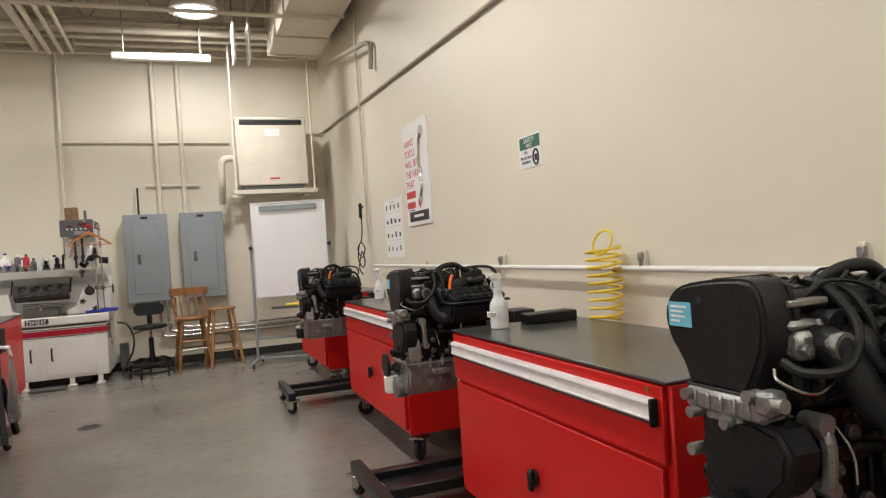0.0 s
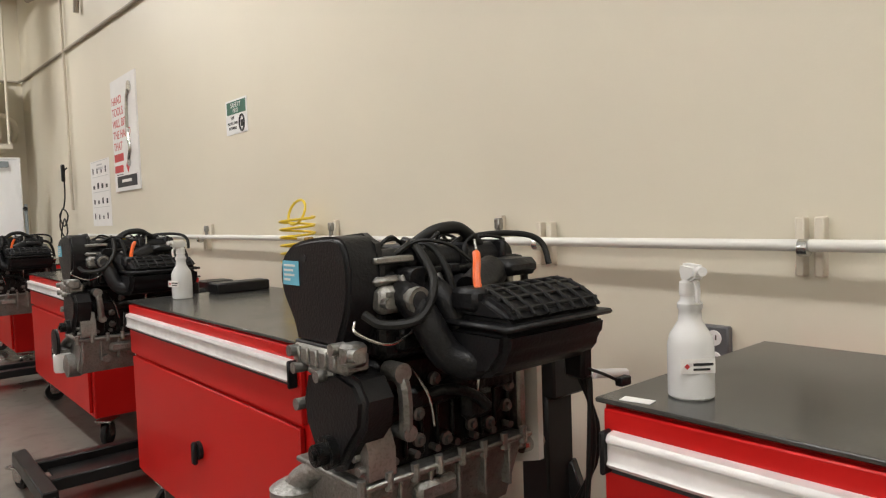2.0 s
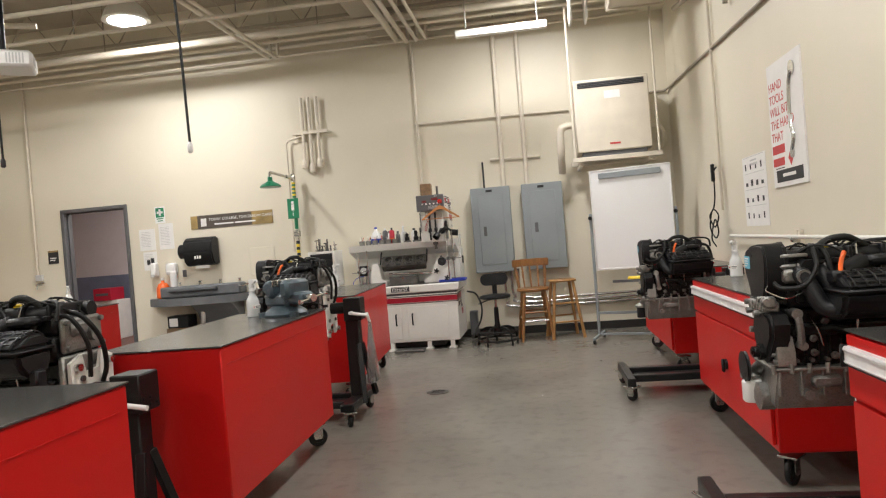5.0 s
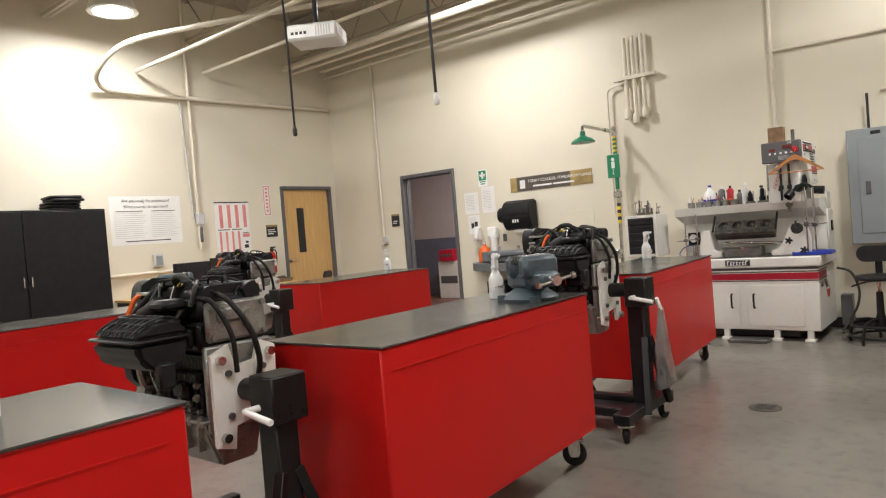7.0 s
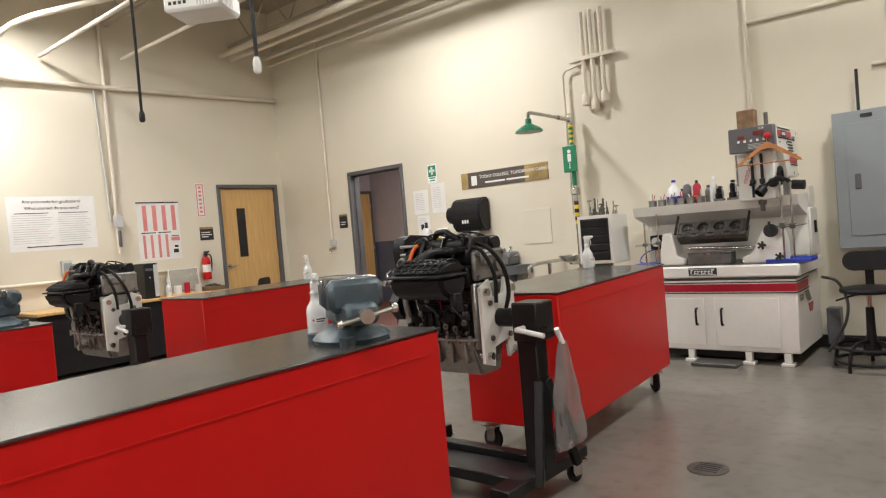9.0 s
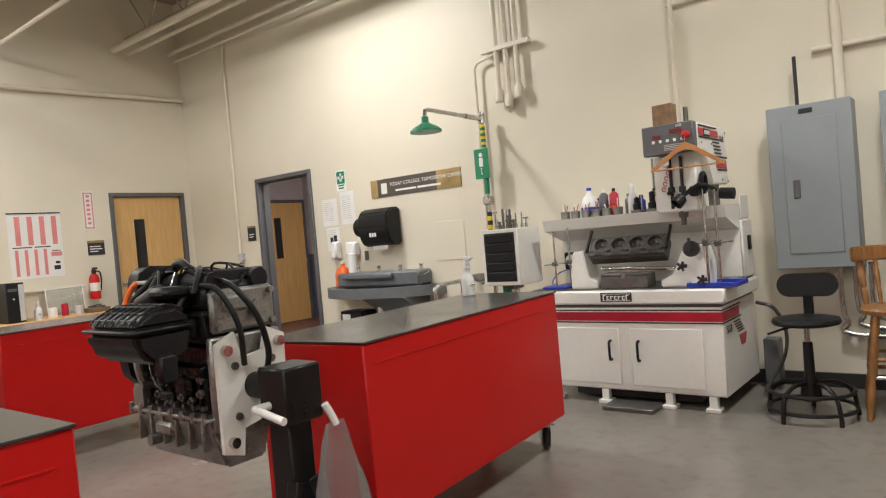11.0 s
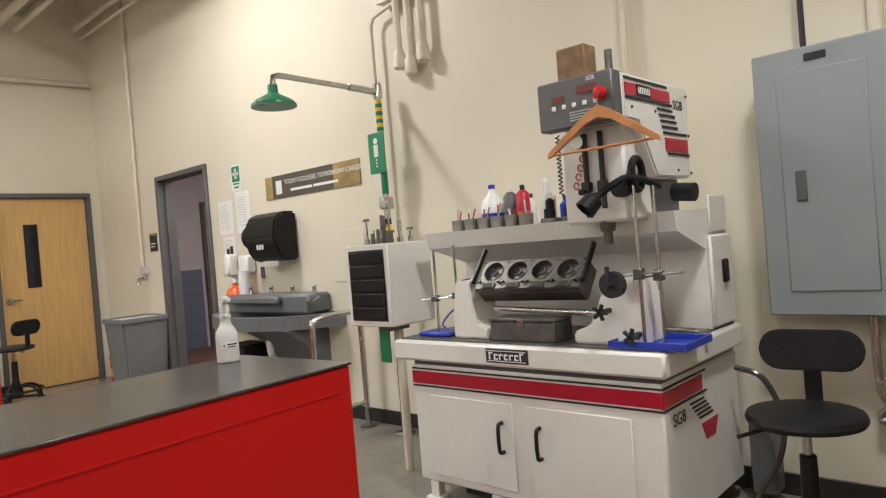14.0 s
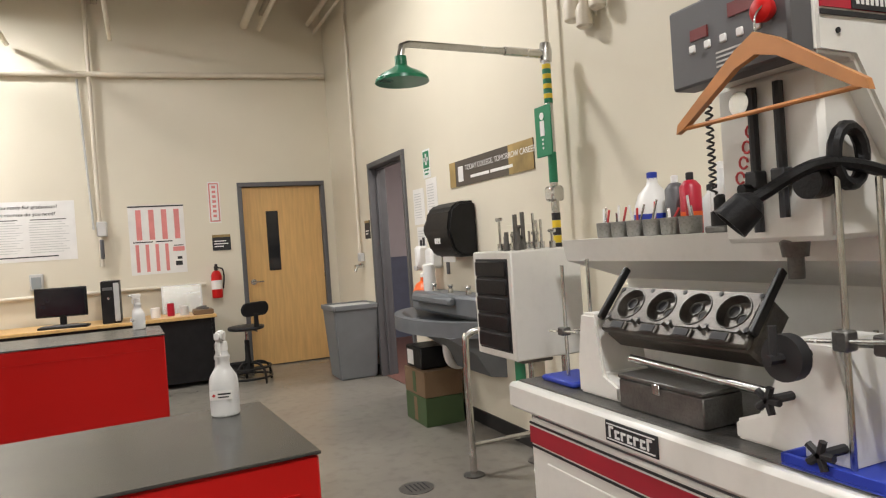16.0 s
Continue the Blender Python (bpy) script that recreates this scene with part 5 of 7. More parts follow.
# column wall and shelf
bm = bmesh.new()
prism(bm, [(9.12, 0.793), (9.12, 1.13), (8.84, 1.22), (8.82, 1.30), (9.36, 1.30), (9.36, 0.793)], "x", -2.12, MX1)
part("column", bm, WHITE, mc)
part("side_box", boxes(((MX1 + 0.001, 9.15, 1.2), (MX1 + 0.012, 9.34, 1.36)), bev=0.006), WHITE, mc)
part("rear_guard", boxes(((MX1 + 0.001, 9.12, 0.80), (MX1 + 0.02, 9.36, 1.19)), bev=0.008), WHITE, mc)
part("switch", boxes(((MX1 + 0.0205, 9.22, 0.98), (MX1 + 0.035, 9.27, 1.08)), bev=0.004), BLACK, mc)
# moving head
bm = bmesh.new()
prism(bm, [(8.60, 1.655), (8.60, 1.825), (9.19, 1.825), (9.17, 1.44), (8.845, 1.44), (8.71, 1.65)], "x", -1.14, -0.84)
es = [ed for ed in bm.edges]
bmesh.ops.bevel(bm, geom=es, offset=0.008, segments=2, affect="EDGES")
hd = part("head", bm, WHITE, mc, "white boring head with stripes")
part("spindle_box", boxes(((-1.165, 8.66, 1.275), (-0.885, 8.87, 1.654)), bev=0.012), WHITE, mc)
part("slide", boxes(((-1.1, 8.872, 1.301), (-0.9, 9.16, 1.439))), DARKGREY, mc)
bx = -0.84
for a, b, z0, z1 in ((8.61, 9.0, 1.745, 1.79), (8.93, 9.15, 1.545, 1.60)):
    part("stripe", boxes(((bx + 0.0005, a, z0), (bx + 0.004, b, z1))), CRIMSON, hd)
for a, b, z in ((8.61, 8.98, 1.802), (8.61, 9.02, 1.73), (8.88, 9.02, 1.708), (8.89, 9.04, 1.685), (8.9, 9.05, 1.662), (8.91, 9.06, 1.639), (8.92, 9.15, 1.615), (8.95, 9.16, 1.53)):
    part("pinstripe", boxes(((bx + 0.0005, a, z), (bx + 0.004, b, z + 0.01))), INK, hd)
part("badge", boxes(((bx + 0.0045, 8.70, 1.745), (bx + 0.007, 8.82, 1.79))), INK, hd)
part("badge_marks", boxes(*[((bx + 0.0072, 8.712 + 0.015 * i, 1.755), (bx + 0.008, 8.721 + 0.015 * i, 1.78)) for i in range(7)]), WHITEP, hd)
writing("SG8", 0.055, INK, hd, Matrix.Translation((bx + 0.002, 9.03, 1.725)) @ pose(0, 0, 0, 90, 0, 90))
for y, z in ((9.17, 1.79), (9.17, 1.62), (9.17, 1.46), (8.66, 1.7), (9.04, 1.47), (8.86, 1.7)):
    part("screw", made(cyl, (bx, y, z), (bx + 0.004, y, z), 0.006, n=8), INK, hd)
writing("SG8", 0.068, INK, mc, Matrix.Translation((MX1 + 0.002, MY0 + 0.07, 0.49)) @ pose(0, 0, 0, 90, 0, 90))
cp = part("control_panel", boxes(((-1.17, 8.53, 1.645), (-0.845, 8.60, 1.832)), bev=0.006), DARKGREY, mc, "dark grey control box")
for a, b in (((-1.10, 8.526, 1.745), (-1.05, 8.531, 1.77)), ((-0.99, 8.526, 1.765), (-0.91, 8.531, 1.795))):
    part("display", boxes((a, b)), LED_RED, cp, "dim red number display")
for i in range(5):
    part("button", boxes(((-1.105 + i * 0.045, 8.524, 1.718), (-1.088 + i * 0.045, 8.531, 1.736)), bev=0.002), WHITEP, cp)
part("emergency_button", made(lathe, [(0.014, 0), (0.024, 0.014), (0.026, 0.03), (0.015, 0.038)], 16, pose(-0.885, 8.53, 1.745, 90, 0, 0)), RED, cp, "red emergency stop button")
bars(cp, INK_GREY, [(-1.03, 1.668 + 0.01 * i, 0.12, 0.004) for i in range(4)], -8.528)
words("SG8", 0.022, WHITEP, cp, -0.95, 1.806, -8.527)
blk = thing("wood_block", pose(-1.06, 8.66, 1.825), "short rough wooden block on the machine head", "wood block")
part("block", boxes(((-0.065, -0.045, 0), (0.065, 0.045, 0.15)), bev=0.006), BLOCKWOOD, blk)
part("post", made(cyl, (-0.93, 8.68, 1.82), (-0.93, 8.68, 1.94), 0.015, n=10), IRON, mc)
bm = made(cyl, (-1.0, 8.70, 1.29), (-1.0, 8.70, 1.24), 0.035, 0.028, n=16)
cyl(bm, (-1.0, 8.70, 1.24), (-1.0, 8.70, 1.19), 0.018, n=12)
part("spindle", bm, IRON, mc)
for x, y, r in ((-0.9, 8.652, 0.035), (-1.05, 8.63, 0.012)):
    part("knob", made(cyl, (x, y + 0.02, 1.40), (x, y - 0.03, 1.40), r, n=18), BLACK, mc)
for x in (-1.045, -0.975):
    part("slide_rod", made(cyl, (x, 8.645, 1.33 if x > -1 else 1.30), (x, 8.645, 1.63), 0.011, n=8), INK, mc)
    part("slide_stop", boxes(((x - 0.018, 8.625, 1.40), (x + 0.018, 8.66, 1.44)), bev=0.004), INK, mc)
part("gauge", made(cyl, (-1.07, 8.63, 1.60), (-1.07, 8.66, 1.60), 0.028, n=20), STEEL, mc, "round dial gauge")
part("spring_cord", made(tube, [(-1.15 + 0.008 * math.cos(k * 1.3), 8.62 + 0.008 * math.sin(k * 1.3), 1.64 - 0.0035 * k) for k in range(70)], 0.003, 5), INK, mc)
# red word decal on the slide, unread: plain marks
bm = bmesh.new()
for i in range(5):
    c = Vector((-1.10 + 0.012 * i, 8.655, 1.43 + 0.035 * i))
    tube(bm, [c + Vector((0.012 * math.cos(k * 0.7), 0, 0.014 * math.sin(k * 0.7))) for k in range(9)], 0.003, 5)
part("decal", bm, INK_RED, mc, "red word decal")
# swing lamp
bm = made(tube, [(-0.82, 8.80, 1.40), (-0.85, 8.70, 1.43), (-0.87, 8.6, 1.43), (-0.93, 8.5, 1.37)], 0.014, 8, smooth=5)
part("lamp_arm", bm, BLACK, mc, "black flexible lamp arm")
m2, d2 = frame_of((-0.925, 8.505, 1.375), (-0.965, 8.455, 1.315))
bm = bmesh.new()
lathe(bm, [(0.016, 0), (0.036, 0.02), (0.04, 0.075), (0.034, 0.075), (0.03, 0.03)], 18, m2)
part("lamp_shade", bm, BLACK, mc)
part("motor", made(cyl, (-0.85, 9.0, 1.38), (-0.76, 9.0, 1.37), 0.038, n=18), BLACK, mc)
part("coil_ring", made(tube, [(-0.86, 8.70 + 0.045 * math.cos(k * 0.45), 1.45 + 0.06 * math.sin(k * 0.45)) for k in range(15)], 0.015, 8), BLACK, mc)
# work supports
for x0, x1 in ((-1.83, -1.62), (-1.07, -0.86)):
    xm = (x0 + x1) / 2
    bm = bmesh.new()
    if x0 < -1.5:
        poly = [(x0, 0.793), (x1, 0.793), (x1, 0.84), (x1 - 0.07, 0.87), (x1 - 0.10, 1.06), (x0 + 0.03, 1.06), (x0, 0.9)]
    else:
        poly = [(x0 - 0.1, 0.793), (x1, 0.793), (x1, 0.95), (x1 - 0.03, 1.06), (x1 - 0.14, 1.06), (x0 - 0.02, 0.87), (x0 - 0.1, 0.84)]
    prism(bm, poly, "y", 8.66, 8.84)
    bmesh.ops.bevel(bm, geom=list(bm.edges), offset=0.008, segments=2, affect="EDGES")
    part("work_support", bm, WHITE, mc)
bm = made(cyl, (-0.92, 8.62, 1.04), (-0.92, 8.5, 1.04), 0.012, n=8)
cyl(bm, (-0.92, 8.57, 1.04), (-0.92, 8.54, 1.04), 0.05, n=20)
cyl(bm, (-0.92, 8.52, 1.04), (-0.92, 8.52, 1.11), 0.009, n=8)
part("hand_wheel", bm, INK, mc)
for x, z in ((-1.0, 0.93), (-0.88, 0.84)):
    bm = made(cyl, (x, 8.66, z), (x, 8.58, z), 0.011, n=8)
    for k in range(5):
        a = k * 1.257
        cyl(bm, (x, 8.585, z), (x + 0.032 * math.cos(a), 8.585, z + 0.032 * math.sin(a)), 0.009, n=6)
    part("star_knob", bm, INK, mc)
part("bar", made(cyl, (-1.6, 8.7, 0.93), (-1.0, 8.7, 0.91), 0.012, n=10), STEEL, mc)

hb = thing("parts_box", pose(-1.42, 8.64, 0.793), "grey steel box on the machine table", "metal box")
part("box", boxes(((-0.17, 0, 0), (0.17, 0.14, 0.085)), bev=0.004), IRON, hb)
part("lid", boxes(((-0.172, -0.002, 0.087), (0.172, 0.142, 0.1)), bev=0.003), IRON, hb)
part("clasp", boxes(((-0.015, -0.008, 0.065), (0.015, -0.002, 0.095)), bev=0.002), STEEL, hb)

# the cylinder head being machined: tilted plate with four chambers
chd = thing("cylinder_head_casting", pose(-1.41, 8.72, 1.075, -40, 0, 3) @ Matrix.Scale(0.93, 4), "grey iron cylinder head with four chambers", "cylinder head")
bm = bmesh.new()
box(bm, (-0.29, 0.014, -0.085), (0.29, 0.10, 0.085), 0.01)
box(bm, (-0.29, -0.012, -0.085), (0.29, 0.014, -0.044), 0.006)
for x in (-0.29, 0.274):
    box(bm, (x, -0.012, -0.044), (x + 0.016, 0.014, 0.085), 0.004)
for i in range(4):
    cx, cz = -0.2055 + i * 0.137, 0.0205
    rim, edge, deep = [], [], []
    for k in range(32):
        a = 2 * math.pi * k / 32
        c, d = math.cos(a), math.sin(a)
        f = 1.0 / max(abs(c) / 0.0685, abs(d) / 0.0645)
        edge.append(bm.verts.new((cx + f * c, -0.012, cz + f * d)))
        rim.append(bm.verts.new((cx + 0.054 * c, -0.012, cz + 0.054 * d)))
        deep.append(bm.verts.new((cx + 0.046 * c, 0.013, cz + 0.046 * d)))
    for k in range(32):
        j = (k + 1) % 32
        bm.faces.new((edge[k], edge[j], rim[j], rim[k]))
        bm.faces.new((rim[k], rim[j], deep[j], deep[k]))
    bm.faces.new(deep)
part("casting", bm, MACHINED, chd)
for i in range(4):
    x = -0.2055 + i * 0.137
    part("chamber_rim", made(tube, [(x + 0.055 * math.cos(k * math.pi / 10), -0.0125, 0.0205 + 0.055 * math.sin(k * math.pi / 10)) for k in range(21)], 0.0025, 6), IRON, chd)
    for dx, dz, r in ((-0.018, 0.012, 0.023), (0.020, -0.012, 0.019)):
        part("valve_seat", made(lathe, [(r, 0), (r, 0.006), (r * 0.8, 0.005), (r * 0.75, 0.001)], 18, pose(x + dx, 0.0128, 0.0205 + dz, 90, 0, 0)), IRON, chd)
        part("valve_port", made(cyl, (x + dx, 0.0115, 0.0205 + dz), (x + dx, 0.0095, 0.0205 + dz), r * 0.72, n=16), INK, chd)
    part("exhaust_port", boxes(((x - 0.04, -0.02, -0.083), (x + 0.035, -0.013, -0.05)), bev=0.006), MACHINED, chd)
    part("port_opening", boxes(((x - 0.03, -0.0225, -0.078), (x + 0.025, -0.0205, -0.055))), INK, chd)
    for dx in (-0.055, 0.055):
        part("stud", made(cyl, (x + dx, -0.012, -0.047), (x + dx, -0.03, -0.047), 0.006, n=8), IRON, chd)
for i in range(5):
    for z in (0.075, -0.035):
        part("bolt_hole", made(cyl, (-0.273 + i * 0.1365, -0.0125, z), (-0.273 + i * 0.1365, -0.0142, z), 0.008, n=10), INK, chd)
for x in (-0.315, 0.293):
    part("clamp_bar", boxes(((x, -0.03, -0.05), (x + 0.018, -0.004, 0.16)), bev=0.004), STAND, chd, "black clamp bar")

# small tools on the machine
def rod_stand(x, y, z, h, label):
    ob = thing("test_stand", pose(x, y, z), label, "clamp stand", "steel rod stands")
    part("rod", made(cyl, (0, 0, 0), (0, 0, h), 0.007, n=8), STEEL, ob)
    part("cross_rod", made(cyl, (-0.09, -0.01, h * 0.42), (0.1, -0.02, h * 0.45), 0.005, n=8), STEEL, ob)
    part("clamp", boxes(((-0.018, -0.025, h * 0.40), (0.018, 0.012, h * 0.47)), bev=0.004), IRON, ob)


for x, y, h2 in ((-0.86, 8.66, 0.62), (-0.80, 8.70, 0.6), (-1.98, 8.72, 0.42), (-1.88, 8.76, 0.44)):
    rod_stand(x, y, 0.80 if x > -1 else 0.793, h2, "thin steel rod stand with cross clamp")
bt = thing("blue_tray", pose(-0.86, 8.68, 0.793), "blue plastic tray on the machine table", "tray")
part("tray", boxes(((-0.12, -0.09, 0), (0.19, 0.15, 0.006)), ((-0.12, -0.09, 0.006), (-0.112, 0.15, 0.028)), ((0.182, -0.09, 0.006), (0.19, 0.15, 0.028)), ((-0.112, 0.142, 0.006), (0.182, 0.15, 0.028)), ((-0.112, -0.09, 0.006), (0.182, -0.082, 0.028)), bev=0.002), BLUE, bt)
bt2 = thing("blue_tray", pose(-1.97, 8.74, 0.793), "blue plastic tray with small tools", "tray")
part("tray", boxes(((-0.1, -0.08, 0), (0.1, 0.08, 0.02)), bev=0.006), BLUE, bt2)
gb = thing("steel_can", pose(-0.96, 8.9, 0.793), "worn steel block with a pin", "steel block")
part("block", boxes(((-0.06, -0.04, 0), (0.06, 0.04, 0.2)), bev=0.004), IRON, gb)
part("pin", made(cyl, (0, 0, 0.2), (0, 0, 0.26), 0.006, n=8), STEEL, gb)
sb = thing("steel_bar", pose(-0.86, 8.95, 0.81), "round bright steel bar on the table", "steel bar")
part("bar", made(cyl, (-0.16, 0, 0), (0.14, -0.02, 0.0), 0.016, n=14), STEEL, sb)
# gauge by the left support
ga = thing("vacuum_gauge", pose(-2.0, 9.0, 0.793), "small round vacuum gauge in a black box", "gauge")
part("box", boxes(((-0.055, 0, 0.12), (0.055, 0.06, 0.25)), bev=0.006), BLACK, ga)
part("dial", made(cyl, (0, 0.001, 0.19), (0, -0.006, 0.19), 0.042, n=24), PAPER, ga)
part("post", boxes(((-0.02, 0.01, 0.0), (0.02, 0.05, 0.12))), STEEL, ga)
part("cable", made(tube, [(0.04, 0.02, 0.13), (-0.09, -0.02, 0.1), (-0.12, -0.1, 0.03), (-0.05, -0.15, 0.01)], 0.005, 6, smooth=4), BLUE, ga)

# shelf clutter
rng = random.Random(11)
for i in range(6):
    x = -1.97 + i * 0.085
    cup = thing("tool_cup", pose(x, 8.92, 1.30), "small grey metal cup of bits", "cup", "grey metal cups")
    part("cup", made(lathe, [(0.030, 0), (0.034, 0.005), (0.036, 0.055), (0.031, 0.056), (0.028, 0.02)], 16), CAST, cup)
    for k in range(3):
        part("bit", made(cyl, (rng.uniform(-0.01, 0.01), rng.uniform(-0.01, 0.01), 0.02), (rng.uniform(-0.03, 0.03), rng.uniform(-0.02, 0.02), rng.uniform(0.08, 0.12)), 0.004, n=6), (INK_RED, STEEL, WHITEP)[k], cup)


def bottle(name, m, prof, mat, label, cap=None, band=None):
    ob = thing(name, m, label, "bottle")
    part("body", made(lathe, prof, 20), mat, ob)
    if cap:
        part("cap", made(lathe, cap[0], 14), cap[1], ob)
    if band:
        part("label", made(lathe, [(band[0], band[1]), (band[0], band[2])], 20), band[3], ob)
    return ob


bottle("oil_jug", pose(-1.80, 9.0, 1.30), [(0.063, 0), (0.068, 0.01), (0.068, 0.09), (0.05, 0.145), (0.022, 0.175), (0.018, 0.19), (0.018, 0.2)], WHITEP, "white plastic oil jug with blue label", ([(0.018, 0.195), (0.018, 0.22), (0.01, 0.222)], BLUE), (0.0688, 0.02, 0.075, BLUE))
bottle("spray_can", pose(-1.68, 8.99, 1.30), [(0.033, 0), (0.034, 0.004), (0.034, 0.15), (0.02, 0.168), (0.012, 0.172)], DARKGREY, "dark spray can on the machine shelf", ([(0.012, 0.172), (0.012, 0.195), (0.006, 0.197)], WHITEP))
bottle("spray_can", pose(-1.59, 8.97, 1.30), [(0.033, 0), (0.034, 0.004), (0.034, 0.15), (0.02, 0.168), (0.012, 0.172)], CRIMSON, "red spray can on the machine shelf", ([(0.012, 0.172), (0.012, 0.195), (0.006, 0.197)], INK), (0.0345, 0.03, 0.07, ORANGE))
bottle("clear_bottle", pose(-1.44, 8.95, 1.30), [(0.03, 0), (0.035, 0.01), (0.035, 0.12), (0.014, 0.15), (0.012, 0.19)], CLEAR, "clear plastic bottle on the machine shelf", ([(0.013, 0.19), (0.013, 0.21), (0.006, 0.212)], WHITEP))
for i, x in enumerate((-1.38, -1.27, -1.2)):
    dv = thing("tool_holder", pose(x, 8.88, 1.30), "black tool holder with steel pilots", "tool holder", "tool holders")
    part("base", boxes(((-0.04, -0.03, 0), (0.04, 0.03, 0.02)), bev=0.004), IRON, dv)
    part("chuck", made(lathe, [(0.03, 0.02), (0.03, 0.06), (0.02, 0.065), (0.02, 0.1 + 0.03 * i), (0.008, 0.11 + 0.03 * i)], 14), BLACK, dv)
    part("pin", made(cyl, (0.03, 0, 0.02), (0.03, 0, 0.12), 0.005, n=6), STEEL, dv)

for i, (x, y, r, hh, mat) in enumerate(((-1.78, 9.12, 0.03, 0.12, CRIMSON), (-1.66, 9.13, 0.03, 0.14, WHITEP), (-1.55, 9.14, 0.028, 0.13, IRON), (-1.45, 9.13, 0.03, 0.11, BLUE), (-1.33, 9.1, 0.035, 0.15, WHITEP), (-1.9, 9.1, 0.03, 0.07, PAPER))):
    bottle("shelf_can", pose(x, y, 1.30), [(r, 0), (r * 1.04, 0.004), (r * 1.04, hh * 0.8), (r * 0.5, hh * 0.95), (r * 0.45, hh)], mat, "small workshop fluid can on the machine shelf", ([(r * 0.5, hh), (r * 0.5, hh + 0.02), (r * 0.2, hh + 0.022)], INK))

# coat hanger on the emergency button
hg = thing("coat_hanger", pose(-0.885, 8.485, 1.70), "wooden coat hanger hung on the control box", "coat hanger")
bm = bmesh.new()
for s in (-1, 1):
    prism(bm, [(0.0, 0.0), (s * 0.05, -0.025), (s * 0.22, -0.145), (s * 0.225, -0.165), (s * 0.2, -0.155), (s * 0.05, -0.06), (0.0, -0.045)], "y", -0.008, 0.008)
part("yoke", bm, HANGER, hg)
part("bar", made(cyl, (-0.205, 0, -0.155), (0.205, 0, -0.155), 0.005, n=8), HANGER, hg)
part("hook", made(tube, [(0, 0, -0.01), (0, 0, 0.03), (0.012, 0.01, 0.05), (0.0, 0.03, 0.065), (-0.012, 0.03, 0.05)], 0.002, 6, smooth=4), STEEL, hg)
# power cable and box beside the machine
cb = thing("power_cable", pose(0, 0, 0), "tan armoured cable from machine to floor", "cable")
part("cable", made(tube, [(-0.73, 9.2, 0.62), (-0.62, 9.2, 0.58), (-0.56, 9.22, 0.42), (-0.58, 9.22, 0.25), (-0.66, 9.2, 0.1), (-0.7, 9.15, 0.02)], 0.012, 8, smooth=5), MAT_TOP, cb)
part("plug_box", boxes(((-0.73, 9.3, 0.05), (-0.63, 9.42, 0.35)), bev=0.006), DARKGREY, cb)

# drawer cabinet with tooling on top
dc = thing("drawer_cabinet", pose(-2.60, 8.67, 0.83), "white small-parts cabinet with black drawers", "parts cabinet")
part("case", boxes(((0, 0.0, 0), (0.34, 0.33, 0.44)), bev=0.006), WHITE, dc)
part("recess", boxes(((0.03, -0.002, 0.03), (0.31, 0.004, 0.41))), INK, dc)
for i in range(5):
    part("drawer", boxes(((0.035, -0.012, 0.037 + i * 0.0745), (0.305, 0.0, 0.103 + i * 0.0745)), bev=0.006), BLACK, dc)
part("bracket", boxes(((0.13, 0.1, -0.04), (0.21, 0.25, 0.0)), bev=0.004), IRON, dc)
part("post", made(cyl, (0.17, 0.2, -0.83), (0.17, 0.2, -0.04), 0.025, n=14), PIPE_PAINT, dc)
for i in range(16):
    x, y = rng.uniform(0.03, 0.31), rng.uniform(0.03, 0.28)
    hgt = rng.uniform(0.05, 0.17)
    tl = thing("boring_tool", dc.matrix_basis @ pose(x, y, 0.44), "steel boring pilot standing on the cabinet", "tool bit", "steel tool bits")
    bm = made(cyl, (0, 0, 0), (0, 0, hgt), 0.006 + 0.004 * (i % 2), n=8)
    cyl(bm, (0, 0, 0), (0, 0, 0.03), 0.013, n=10)
    if i % 3 == 0:
        box(bm, (-0.025, -0.006, hgt - 0.015), (0.025, 0.006, hgt), 0.003)
    part("pilot", bm, IRON if i % 2 else STEEL, tl)
gt = thing("plastic_strip", pose(-2.52, 8.80, 0.73), "green plastic strip hanging below the cabinet", "plastic strip")
part("strip", boxes(((0, 0, -0.12), (0.085, 0.006, 0.10)), bev=0.002), SIGN_GREEN, gt)
rail = thing("pipe_guard", pose(-3.36, 0, 0), "bent steel pipe guard bolted to the floor", "guard rail")
part("rail", made(tube, [(0.0, 8.96, 0.0), (0, 8.96, 0.70), (0.0, 8.98, 0.79), (0.03, 9.08, 0.82), (0.1, 9.38, 0.83), (0.12, YE, 0.83)], 0.02, 10, smooth=5), STEEL, rail)
part("post", made(cyl, (0.0, 9.38, 0), (0.0, 9.38, 0.82), 0.02, n=10), STEEL, rail)
part("crossbar", made(cyl, (0.0, 8.96, 0.17), (0.0, 9.38, 0.17), 0.016, n=10), STEEL, rail)
for y in (8.96, 9.38):
    part("flange", made(lathe, [(0.06, 0), (0.06, 0.008), (0.03, 0.012)], 16, pose(0, y, 0)), IRON, rail)
bowl = thing("eyewash_bowl", pose(-3.0, 9.2, 0.86), "steel eyewash bowl on the shower pipe", "eyewash")
part("bowl", made(lathe, [(0.02, -0.05), (0.09, -0.02), (0.12, 0.03), (0.115, 0.03), (0.08, -0.01)], 20), STEEL, bowl)
part("arm", made(cyl, (0, 0, -0.05), (0.03, 0.16, -0.06), 0.018, n=10), STEEL, bowl)

